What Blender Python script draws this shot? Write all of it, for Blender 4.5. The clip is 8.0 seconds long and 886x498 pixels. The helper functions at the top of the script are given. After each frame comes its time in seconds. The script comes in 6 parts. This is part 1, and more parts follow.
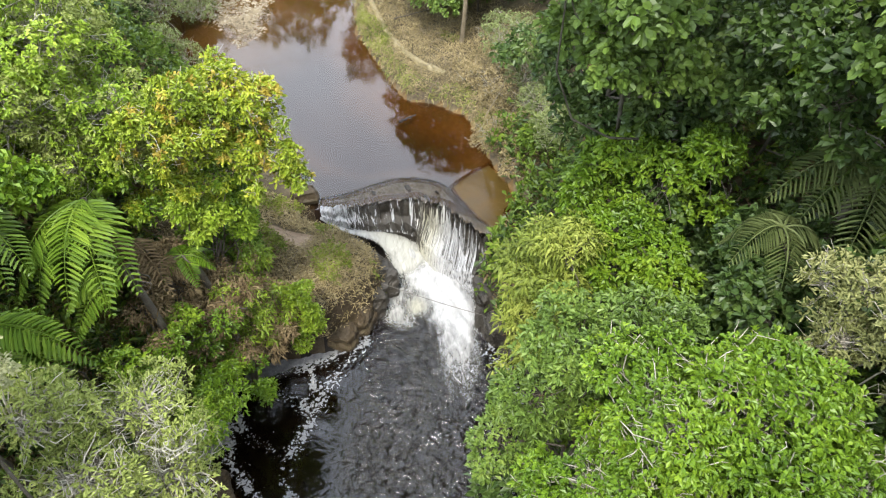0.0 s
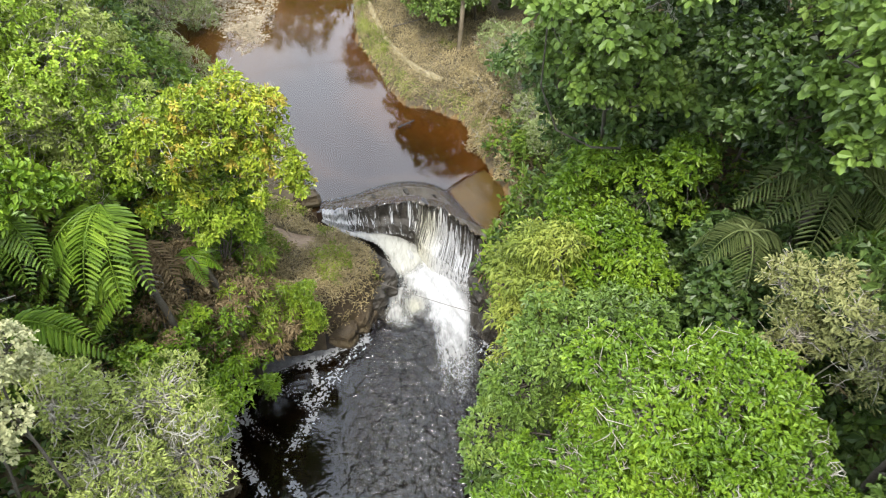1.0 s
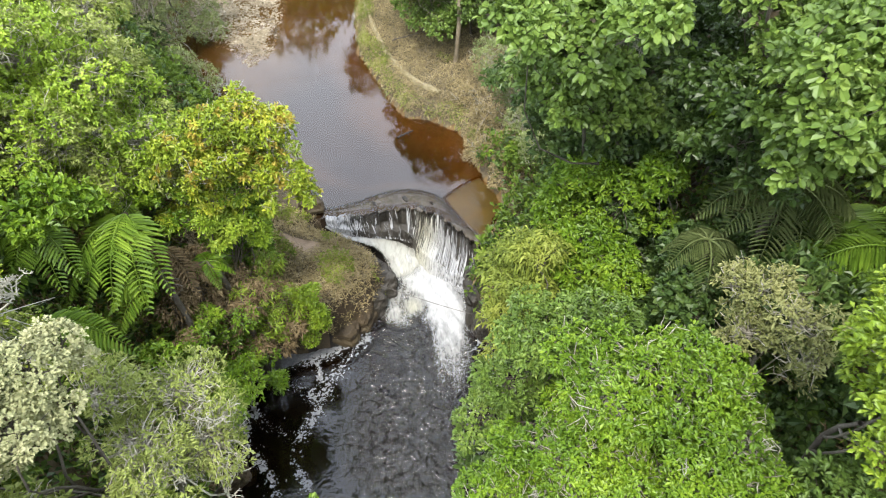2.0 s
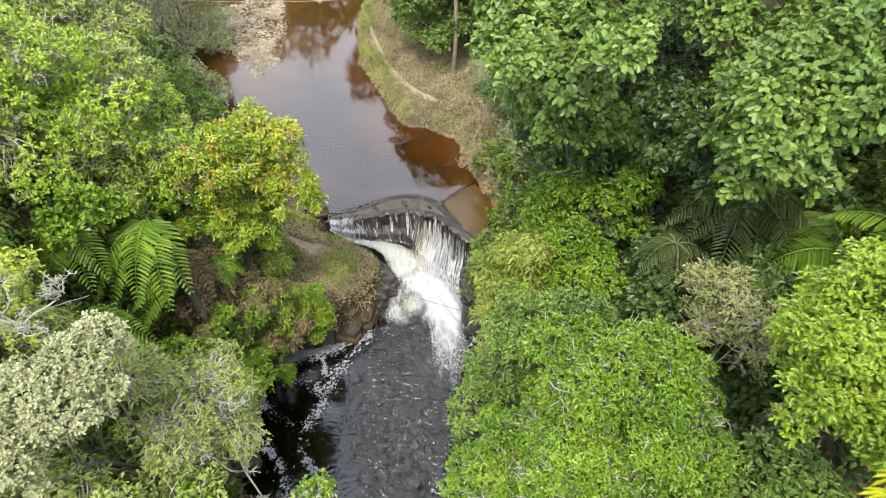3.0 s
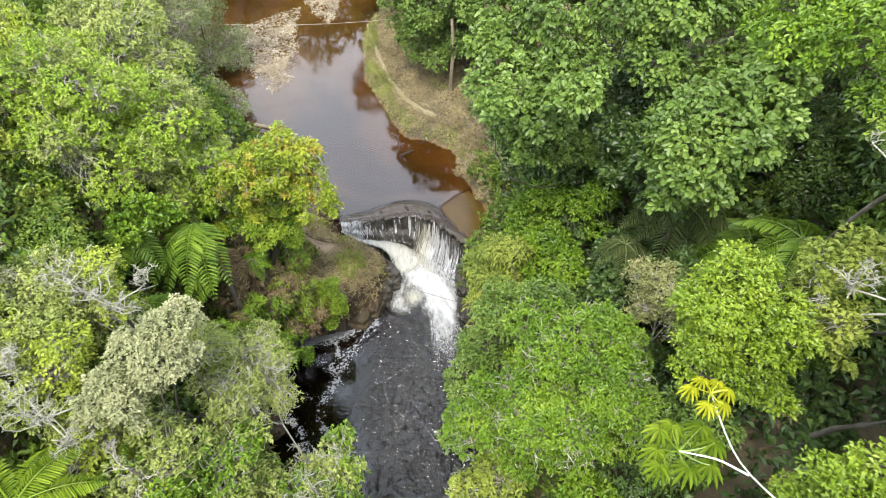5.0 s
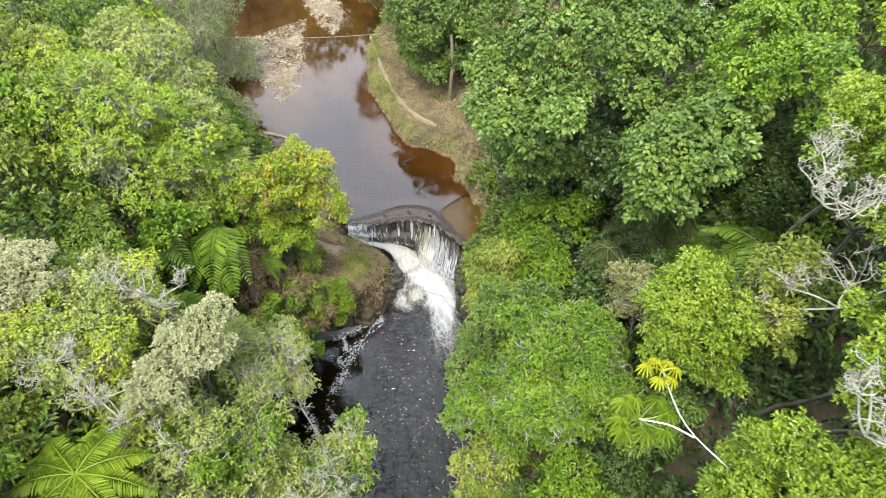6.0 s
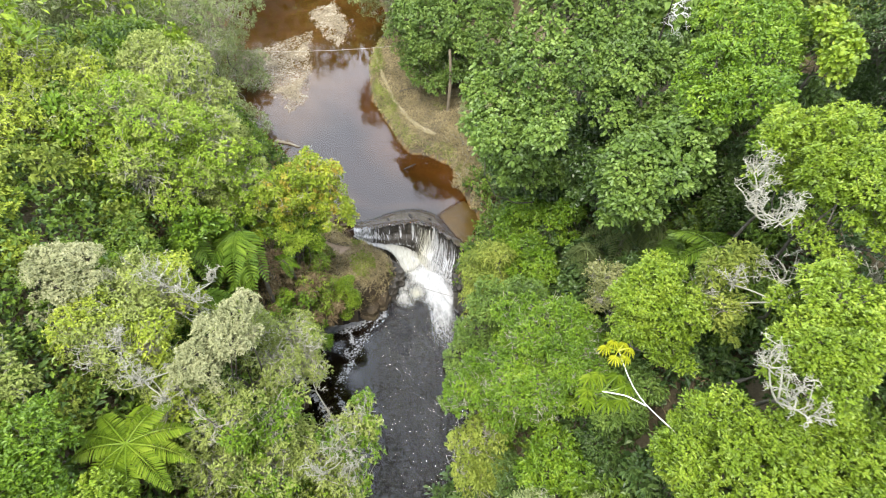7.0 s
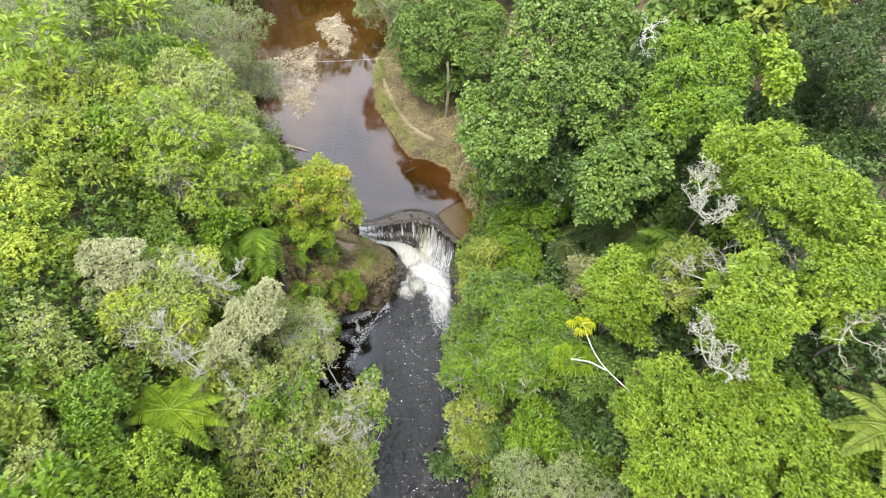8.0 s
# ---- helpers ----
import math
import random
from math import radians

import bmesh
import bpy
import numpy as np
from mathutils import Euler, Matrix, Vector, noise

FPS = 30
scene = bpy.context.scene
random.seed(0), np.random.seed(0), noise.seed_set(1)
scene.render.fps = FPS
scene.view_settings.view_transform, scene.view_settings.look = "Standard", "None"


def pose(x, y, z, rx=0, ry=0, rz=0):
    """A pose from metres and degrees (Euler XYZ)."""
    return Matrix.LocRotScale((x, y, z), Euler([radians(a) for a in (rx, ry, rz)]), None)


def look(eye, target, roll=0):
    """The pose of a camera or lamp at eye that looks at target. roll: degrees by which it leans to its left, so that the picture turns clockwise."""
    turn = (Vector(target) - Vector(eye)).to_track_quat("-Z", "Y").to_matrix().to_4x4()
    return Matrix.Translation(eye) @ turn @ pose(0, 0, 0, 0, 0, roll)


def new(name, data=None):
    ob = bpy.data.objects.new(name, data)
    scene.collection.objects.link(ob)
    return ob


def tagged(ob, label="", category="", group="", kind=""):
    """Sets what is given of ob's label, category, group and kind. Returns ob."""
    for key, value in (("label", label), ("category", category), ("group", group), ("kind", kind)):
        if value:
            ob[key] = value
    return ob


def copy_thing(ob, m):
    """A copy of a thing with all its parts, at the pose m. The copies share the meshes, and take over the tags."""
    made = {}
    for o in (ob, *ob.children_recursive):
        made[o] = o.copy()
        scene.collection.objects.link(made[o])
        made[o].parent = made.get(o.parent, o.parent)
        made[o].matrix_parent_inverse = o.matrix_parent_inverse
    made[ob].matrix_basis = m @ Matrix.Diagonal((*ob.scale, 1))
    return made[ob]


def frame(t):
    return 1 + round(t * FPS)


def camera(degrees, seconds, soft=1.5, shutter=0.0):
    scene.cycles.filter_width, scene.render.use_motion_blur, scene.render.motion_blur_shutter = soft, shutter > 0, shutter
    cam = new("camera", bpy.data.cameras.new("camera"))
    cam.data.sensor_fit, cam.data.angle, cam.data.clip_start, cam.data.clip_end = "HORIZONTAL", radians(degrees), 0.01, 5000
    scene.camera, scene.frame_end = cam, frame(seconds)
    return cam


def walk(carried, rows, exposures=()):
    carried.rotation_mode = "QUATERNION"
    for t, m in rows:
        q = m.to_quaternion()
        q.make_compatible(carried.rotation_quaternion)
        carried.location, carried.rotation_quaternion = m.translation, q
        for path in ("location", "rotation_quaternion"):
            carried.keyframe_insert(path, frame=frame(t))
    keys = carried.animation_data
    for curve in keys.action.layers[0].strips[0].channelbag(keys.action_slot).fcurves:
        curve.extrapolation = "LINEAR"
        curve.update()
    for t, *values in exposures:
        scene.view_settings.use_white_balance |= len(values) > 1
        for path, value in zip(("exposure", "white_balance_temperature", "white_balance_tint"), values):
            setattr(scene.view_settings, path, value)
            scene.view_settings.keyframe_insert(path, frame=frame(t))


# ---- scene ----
cam = camera(66.0, 8.0, soft=1.1, shutter=0.5)
EYE, TILT = 15.92, -45.78
# seconds; metres right, ahead and up from the first eye along its own axes; yaw, pitch, roll
ROWS = [
    (0, 0.000, 0.000, 0.000, 0.00, 0.00, 0.00),
    (0.5, 0.068, -0.409, -0.030, 0.04, 0.01, -0.00),
    (1, 0.133, -0.946, 0.036, 0.06, 0.02, -0.02),
    (1.5, 0.190, -1.680, 0.103, 0.04, 0.07, -0.01),
    (3, 0.350, -3.982, 0.170, 0.04, 0.25, 0.01),
    (3.5, 0.382, -4.871, 0.169, 0.03, 0.23, -0.01),
    (4, 0.403, -5.795, 0.120, 0.02, 0.28, -0.02),
    (4.5, 0.418, -6.789, 0.112, -0.01, 0.25, -0.04),
    (6, 0.220, -10.090, 0.233, -0.38, 0.18, -0.17),
    (6.5, 0.206, -11.395, 0.303, -0.44, 0.14, -0.23),
    (7, 0.203, -12.776, 0.304, -0.49, 0.13, -0.25),
    (7.5, 0.225, -14.305, 0.274, -0.52, 0.11, -0.25),
    (8, 0.224, -15.998, 0.105, -0.57, 0.14, -0.29),
]
walk(cam, [(t, pose(0, 0, EYE, TILT, 0, 0) @ pose(x, y, z, 90 + pitch, roll, yaw)) for t, x, y, z, yaw, pitch, roll in ROWS])

# ---- light ----
SUN_UP, SUN_ROUND = radians(62), radians(200)
world = bpy.data.worlds.new("overcast_sky")
scene.world = world
world.use_nodes = True
wn, wl = world.node_tree.nodes, world.node_tree.links
sky = wn.new("ShaderNodeTexSky")
sky.sky_type, sky.sun_disc = "NISHITA", False
sky.sun_elevation, sky.sun_rotation = SUN_UP, SUN_ROUND
sky.dust_density, sky.air_density, sky.ozone_density = 4.0, 1.0, 1.0
cloud = wn.new("ShaderNodeTexNoise")
cloud.inputs["Scale"].default_value, cloud.inputs["Detail"].default_value = 1.6, 5.0
coat = wn.new("ShaderNodeMapRange")
coat.inputs["From Min"].default_value, coat.inputs["From Max"].default_value = 0.3, 0.7
coat.inputs["To Min"].default_value, coat.inputs["To Max"].default_value = 0.5, 0.97
mixed = wn.new("ShaderNodeMix")
mixed.data_type = "RGBA"
mixed.inputs["B"].default_value = (8.6, 9.3, 10.4, 1)
wtc = wn.new("ShaderNodeTexCoord")
wl.new(wtc.outputs["Generated"], cloud.inputs["Vector"])
wl.new(cloud.outputs["Fac"], coat.inputs["Value"])
wl.new(coat.outputs["Result"], mixed.inputs["Factor"])
wl.new(sky.outputs["Color"], mixed.inputs["A"])
wl.new(mixed.outputs["Result"], wn["Background"].inputs["Color"])
wn["Background"].inputs["Strength"].default_value = 0.13
sun = new("sun", bpy.data.lights.new("sun", "SUN"))
sun.data.energy, sun.data.angle, sun.data.color = 1.5, radians(14), (1.0, 0.96, 0.88)
way = Vector((math.sin(SUN_ROUND) * math.cos(SUN_UP), math.cos(SUN_ROUND) * math.cos(SUN_UP), math.sin(SUN_UP)))
sun.matrix_world = look(way * 60, (0, 0, 0))
scene.view_settings.exposure = 1.63


# ---- materials ----
def material(name):
    m = bpy.data.materials.new(name)
    m.use_nodes = True
    m.node_tree.nodes.clear()
    return m, m.node_tree.nodes, m.node_tree.links


def node(nodes, kind, **values):
    n = nodes.new(kind)
    for key, value in values.items():
        n.inputs[key.replace("_", " ")].default_value = value
    return n


def ramp(nodes, stops):
    n = nodes.new("ShaderNodeValToRGB")
    e = n.color_ramp.elements
    while len(e) < len(stops):
        e.new(0.5)
    for k, (at, col) in enumerate(stops):
        e[k].position, e[k].color = at, (*col, 1)
    return n


def leaf_material(name, dark, mid, light, patch=0.9, gloss=0.42, through_light=0.22):
    """Leaves: each leaf its own shade, drifting over patches of the crown."""
    m, n, l = material(name)
    geo = n.new("ShaderNodeNewGeometry")
    tc = n.new("ShaderNodeTexCoord")
    drift = node(n, "ShaderNodeTexNoise", Scale=patch, Detail=3.0)
    l.new(tc.outputs["Object"], drift.inputs["Vector"])
    add = n.new("ShaderNodeMath")
    add.operation = "MULTIPLY_ADD"
    add.inputs[1].default_value = 0.40
    l.new(geo.outputs["Random Per Island"], add.inputs[0])
    widen = node(n, "ShaderNodeMapRange")
    widen.inputs["From Min"].default_value, widen.inputs["From Max"].default_value = 0.3, 0.7
    widen.inputs["To Max"].default_value = 0.56
    l.new(drift.outputs["Fac"], widen.inputs["Value"])
    l.new(widen.outputs["Result"], add.inputs[2])
    cr = ramp(n, [(0.05, dark), (0.5, mid), (0.95, light)])
    l.new(add.outputs[0], cr.inputs["Fac"])
    fine = node(n, "ShaderNodeTexNoise", Scale=45.0, Detail=2.0)
    l.new(tc.outputs["Object"], fine.inputs["Vector"])
    bump = node(n, "ShaderNodeBump", Strength=0.25, Distance=0.01)
    l.new(fine.outputs["Fac"], bump.inputs["Height"])
    p = node(n, "ShaderNodeBsdfPrincipled", Roughness=gloss)
    p.inputs["Specular IOR Level"].default_value = 0.4
    l.new(cr.outputs["Color"], p.inputs["Base Color"])
    l.new(bump.outputs["Normal"], p.inputs["Normal"])
    t = n.new("ShaderNodeBsdfTranslucent")
    l.new(cr.outputs["Color"], t.inputs["Color"])
    mix = n.new("ShaderNodeMixShader")
    mix.inputs[0].default_value = through_light
    l.new(p.outputs[0], mix.inputs[1])
    l.new(t.outputs[0], mix.inputs[2])
    out = n.new("ShaderNodeOutputMaterial")
    l.new(mix.outputs[0], out.inputs[0])
    return m


def grain_material(name, stops, scale, fine=20.0, rough=0.85, bump=0.6, deep=0.05, spread=0.25, metal=0.0):
    """Rock, soil, bark: a coarse drift of colours broken by fine grain, with relief."""
    m, n, l = material(name)
    tc = n.new("ShaderNodeTexCoord")
    a = node(n, "ShaderNodeTexNoise", Scale=scale, Detail=6.0, Roughness=0.65)
    b = node(n, "ShaderNodeTexNoise", Scale=fine, Detail=4.0, Roughness=0.7)
    for k in (a, b):
        l.new(tc.outputs["Object"], k.inputs["Vector"])
    mixed_up = n.new("ShaderNodeMath")
    mixed_up.operation = "MULTIPLY_ADD"
    mixed_up.inputs[1].default_value = 0.45
    l.new(b.outputs["Fac"], mixed_up.inputs[0])
    half = n.new("ShaderNodeMath")
    half.operation = "MULTIPLY"
    half.inputs[1].default_value = 0.6
    l.new(a.outputs["Fac"], half.inputs[0])
    l.new(half.outputs[0], mixed_up.inputs[2])
    k = len(stops) - 1
    cr = ramp(n, [(0.5 + spread * (2 * i / k - 1), c) for i, c in enumerate(stops)])
    l.new(mixed_up.outputs[0], cr.inputs["Fac"])
    bp = node(n, "ShaderNodeBump", Strength=bump, Distance=deep)
    l.new(mixed_up.outputs[0], bp.inputs["Height"])
    p = node(n, "ShaderNodeBsdfPrincipled", Roughness=rough, Metallic=metal)
    l.new(cr.outputs["Color"], p.inputs["Base Color"])
    l.new(bp.outputs["Normal"], p.inputs["Normal"])
    out = n.new("ShaderNodeOutputMaterial")
    l.new(p.outputs[0], out.inputs[0])
    return m


def water_material(name, tint, ripples, rough=0.03, ior=1.33, deep=0.06, patchy=False):
    """A clear tinted surface: the bed shows through, the sky mirrors in it. ripples: (scale, strength, stretch)."""
    m, n, l = material(name)
    tc = n.new("ShaderNodeTexCoord")
    mp = n.new("ShaderNodeMapping")
    l.new(tc.outputs["Object"], mp.inputs["Vector"])
    mp.inputs["Scale"].default_value = ripples[2]
    height = None
    for scale, share in ((ripples[0], 1.0), (ripples[0] * 2.7, 0.22)):
        w = node(n, "ShaderNodeTexNoise", Scale=scale, Detail=1.3, Distortion=1.1)
        l.new(mp.outputs["Vector"], w.inputs["Vector"])
        s = n.new("ShaderNodeMath")
        s.operation = "MULTIPLY_ADD"
        s.inputs[1].default_value = share
        l.new(w.outputs["Fac"], s.inputs[0])
        if height is not None:
            l.new(height, s.inputs[2])
        else:
            s.inputs[2].default_value = 0.0
        height = s.outputs[0]
    bp = node(n, "ShaderNodeBump", Strength=ripples[1], Distance=deep)
    l.new(height, bp.inputs["Height"])
    if patchy:  # rough only where the current runs (attribute ripple)
        where = n.new("ShaderNodeAttribute")
        where.attribute_name = "ripple"
        l.new(where.outputs["Fac"], bp.inputs["Strength"])
    clear = node(n, "ShaderNodeBsdfTransparent", Color=(*tint, 1))
    gloss = node(n, "ShaderNodeBsdfGlossy", Roughness=rough)
    fr = node(n, "ShaderNodeFresnel", IOR=ior)
    if ripples[1]:
        l.new(bp.outputs["Normal"], gloss.inputs["Normal"])
        l.new(bp.outputs["Normal"], fr.inputs["Normal"])
    mix = n.new("ShaderNodeMixShader")
    l.new(fr.outputs[0], mix.inputs[0])
    l.new(clear.outputs[0], mix.inputs[1])
    l.new(gloss.outputs[0], mix.inputs[2])
    out = n.new("ShaderNodeOutputMaterial")
    l.new(mix.outputs[0], out.inputs[0])
    return m


def add_math(n, l, kind, a, b, c=None):
    """One step of arithmetic on sockets or numbers."""
    k = n.new("ShaderNodeMath")
    k.operation = kind
    for slot, v in enumerate((a, b, c)):
        if v is None:
            continue
        if isinstance(v, (int, float)):
            k.inputs[slot].default_value = v
        else:
            l.new(v, k.inputs[slot])
    return k.outputs[0]


def attribute(n, key):
    k = n.new("ShaderNodeAttribute")
    k.attribute_name = key
    return k.outputs["Fac"]


def smooth_range(n, l, value, lo, hi, to=1.0):
    k = n.new("ShaderNodeMapRange")
    k.interpolation_type = "SMOOTHSTEP"
    k.inputs["From Min"].default_value, k.inputs["From Max"].default_value, k.inputs["To Max"].default_value = lo, hi, to
    l.new(value, k.inputs["Value"])
    return k.outputs["Result"]


def white_over_clear(n, l, cover, shade, relief, deep, white=(0.43, 0.43, 0.42), warm=(0.40, 0.385, 0.29)):
    """Froth where cover is 1, nothing where it is 0; cream where the attribute cream says so."""
    tint = n.new("ShaderNodeMix")
    tint.data_type = "RGBA"
    tint.inputs["A"].default_value, tint.inputs["B"].default_value = (*white, 1), (*warm, 1)
    l.new(attribute(n, "cream"), tint.inputs["Factor"])
    dim = n.new("ShaderNodeMix")
    dim.data_type, dim.blend_type = "RGBA", "MULTIPLY"
    dim.inputs["Factor"].default_value = 1.0
    l.new(tint.outputs["Result"], dim.inputs["A"])
    grey = ramp(n, [(0.25, (0.60, 0.62, 0.64)), (0.6, (1, 1, 1))])
    l.new(shade, grey.inputs["Fac"])
    l.new(grey.outputs["Color"], dim.inputs["B"])
    bp = node(n, "ShaderNodeBump", Strength=0.5, Distance=deep)
    l.new(relief, bp.inputs["Height"])
    d = node(n, "ShaderNodeBsdfPrincipled", Roughness=0.5)
    l.new(dim.outputs["Result"], d.inputs["Base Color"])
    l.new(bp.outputs["Normal"], d.inputs["Normal"])
    mix = n.new("ShaderNodeMixShader")
    l.new(cover, mix.inputs[0])
    l.new(n.new("ShaderNodeBsdfTransparent").outputs[0], mix.inputs[1])
    l.new(d.outputs[0], mix.inputs[2])
    l.new(mix.outputs[0], n.new("ShaderNodeOutputMaterial").inputs[0])


def froth_material():
    """Churned water: solid where thick, torn into veins where thin."""
    m, n, l = material("white_froth")
    tc = n.new("ShaderNodeTexCoord")
    mp = n.new("ShaderNodeMapping")
    mp.inputs["Scale"].default_value = (1.25, 0.5, 0.3)
    l.new(tc.outputs["Object"], mp.inputs["Vector"])
    big, fine = node(n, "ShaderNodeTexNoise", Scale=2.4, Detail=4.0, Distortion=1.2), node(n, "ShaderNodeTexNoise", Scale=5.5, Detail=5.0, Distortion=1.5)
    vein = node(n, "ShaderNodeTexNoise", Scale=2.6, Detail=2.0, Distortion=1.8)
    for k in (big, fine, vein):
        l.new(mp.outputs["Vector"], k.inputs["Vector"])
    thick = attribute(n, "thick")
    body = add_math(n, l, "MULTIPLY_ADD", big.outputs["Fac"], 0.9, add_math(n, l, "MULTIPLY_ADD", fine.outputs["Fac"], 0.25, thick))
    body = smooth_range(n, l, body, 0.8, 1.7)
    fold = add_math(n, l, "ABSOLUTE", add_math(n, l, "SUBTRACT", vein.outputs["Fac"], 0.5), 0)
    line = add_math(n, l, "SUBTRACT", 1.0, smooth_range(n, l, fold, 0.0, 0.08))
    line = add_math(n, l, "MULTIPLY", line, smooth_range(n, l, thick, 0.08, 0.5, 0.5))
    cover = add_math(n, l, "MAXIMUM", body, line)
    white_over_clear(n, l, cover, add_math(n, l, "MULTIPLY_ADD", fine.outputs["Fac"], 0.5, 0.25), big.outputs["Fac"], 0.09)
    return m


def lace_material():
    """Blotches and strings of foam on slack water, and a dull film of scum (attribute film)."""
    m, n, l = material("foam_lace")
    tc = n.new("ShaderNodeTexCoord")
    big, fine = node(n, "ShaderNodeTexNoise", Scale=4.6, Detail=3.0, Distortion=1.6), node(n, "ShaderNodeTexNoise", Scale=11.0, Detail=2.0, Distortion=1.0)
    for k in (big, fine):
        l.new(tc.outputs["Object"], k.inputs["Vector"])
    thick = attribute(n, "thick")
    body = add_math(n, l, "MULTIPLY_ADD", big.outputs["Fac"], 1.5, add_math(n, l, "MULTIPLY_ADD", fine.outputs["Fac"], 0.6, thick))
    cover = smooth_range(n, l, body, 1.42, 1.52, 0.9)
    film = add_math(n, l, "MULTIPLY", attribute(n, "film"), add_math(n, l, "MULTIPLY_ADD", big.outputs["Fac"], 0.6, 0.5))
    white_over_clear(n, l, add_math(n, l, "MAXIMUM", cover, film), fine.outputs["Fac"], big.outputs["Fac"], 0.01, white=(0.24, 0.245, 0.25))
    return m


def strand_material():
    """Falling water: long strands down the face, with gaps where it is thin."""
    m, n, l = material("falling_white_water")
    at = n.new("ShaderNodeCombineXYZ")
    l.new(attribute(n, "across"), at.inputs[0])
    l.new(attribute(n, "down"), at.inputs[1])
    found = []
    for scale, stretch in ((2.6, (1.6, 0.55, 1)), (7.0, (1.7, 0.32, 1)), (16.0, (1.6, 0.22, 1))):
        mp = n.new("ShaderNodeMapping")
        mp.inputs["Scale"].default_value = stretch
        l.new(at.outputs[0], mp.inputs["Vector"])
        k = node(n, "ShaderNodeTexNoise", Scale=scale, Detail=2.5, Distortion=0.25)
        l.new(mp.outputs["Vector"], k.inputs["Vector"])
        found.append(k.outputs["Fac"])
    thick = attribute(n, "thick")
    body = add_math(n, l, "MULTIPLY_ADD", found[1], 1.1, add_math(n, l, "MULTIPLY_ADD", found[2], 0.8, add_math(n, l, "MULTIPLY_ADD", found[0], 0.7, thick)))
    cover = smooth_range(n, l, body, 1.62, 2.15)
    white_over_clear(n, l, cover, found[2], found[1], 0.05, white=(0.42, 0.425, 0.43))
    return m


LEAF = {
    "bright": leaf_material("bright_green_leaf", (0.047, 0.100, 0.007), (0.126, 0.22, 0.014), (0.265, 0.37, 0.032)),
    "lime": leaf_material("lime_leaf", (0.074, 0.126, 0.009), (0.174, 0.262, 0.018), (0.33, 0.405, 0.045)),
    "mid": leaf_material("mid_green_leaf", (0.047, 0.085, 0.010), (0.110, 0.18, 0.020), (0.231, 0.31, 0.04)),
    # dark foliage, taken darker to stand in for deep shade under taller crowns
    "deep": leaf_material("deep_green_shaded_leaf", (0.020, 0.038, 0.008), (0.046, 0.084, 0.015), (0.10, 0.155, 0.03), gloss=0.38),
    "blue": leaf_material("bluish_green_leaf", (0.050, 0.086, 0.016), (0.115, 0.188, 0.031), (0.228, 0.315, 0.06), gloss=0.45),
    "grey": leaf_material("grey_green_leaf", (0.105, 0.135, 0.045), (0.200, 0.245, 0.085), (0.347, 0.39, 0.16)),
    "cream": leaf_material("cream_blossom", (0.19, 0.21, 0.09), (0.335, 0.345, 0.17), (0.48, 0.47, 0.27), gloss=0.7),
    "sage": leaf_material("sage_green_leaf", (0.125, 0.155, 0.032), (0.245, 0.295, 0.066), (0.405, 0.44, 0.14), gloss=0.55),
    "fresh": leaf_material("fresh_green_leaf", (0.10, 0.168, 0.013), (0.228, 0.338, 0.026), (0.42, 0.50, 0.066), gloss=0.5),
    "moss": leaf_material("pale_yellow_green_leaf", (0.128, 0.174, 0.016), (0.272, 0.342, 0.031), (0.475, 0.512, 0.074), gloss=0.5),
    "yellow": leaf_material("yellow_green_leaf", (0.101, 0.154, 0.011), (0.239, 0.319, 0.025), (0.479, 0.467, 0.046)),
    "rust": leaf_material("rusty_leaf", (0.18, 0.14, 0.018), (0.34, 0.275, 0.035), (0.49, 0.41, 0.075), gloss=0.55),
    "olive": leaf_material("dull_olive_leaf", (0.11, 0.128, 0.04), (0.235, 0.25, 0.085), (0.39, 0.39, 0.17), gloss=0.6),
    "gold": leaf_material("yellow_leaf", (0.273, 0.30, 0.012), (0.441, 0.46, 0.025), (0.578, 0.56, 0.07)),
    "palm": leaf_material("dull_palm_frond", (0.046, 0.066, 0.017), (0.10, 0.13, 0.036), (0.185, 0.22, 0.075), gloss=0.7),
    "fern": leaf_material("fern_frond", (0.053, 0.10, 0.010), (0.116, 0.20, 0.018), (0.231, 0.33, 0.035)),
    "dry": leaf_material("dry_brown_leaf", (0.074, 0.05, 0.025), (0.179, 0.13, 0.065), (0.336, 0.26, 0.14), gloss=0.8),
    "straw": leaf_material("straw_grass", (0.155, 0.126, 0.058), (0.32, 0.262, 0.132), (0.49, 0.405, 0.225), gloss=0.8),
    "grass": leaf_material("olive_green_leaf", (0.084, 0.12, 0.014), (0.189, 0.24, 0.032), (0.347, 0.38, 0.07), gloss=0.6),
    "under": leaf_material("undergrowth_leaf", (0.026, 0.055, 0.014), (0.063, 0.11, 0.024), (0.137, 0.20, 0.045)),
}
BARK = grain_material("grey_bark", [(0.03, 0.025, 0.019), (0.085, 0.072, 0.055), (0.19, 0.175, 0.145)], 2.0, 30.0)
PALE_BARK = grain_material("pale_lichen_bark", [(0.20, 0.185, 0.14), (0.37, 0.345, 0.28), (0.56, 0.53, 0.45)], 3.0, 30.0)
LICHEN = grain_material("lichened_twig", [(0.18, 0.17, 0.125), (0.33, 0.32, 0.255), (0.52, 0.505, 0.42)], 3.0, 30.0)
WHITE_BARK = grain_material("white_bark", [(0.45, 0.44, 0.40), (0.62, 0.61, 0.57), (0.75, 0.74, 0.70)], 3.0, 20.0)
GROUND = grain_material("leaf_litter_soil", [(0.025, 0.018, 0.010), (0.06, 0.045, 0.025), (0.12, 0.095, 0.05), (0.18, 0.15, 0.08)], 0.8, 9.0)
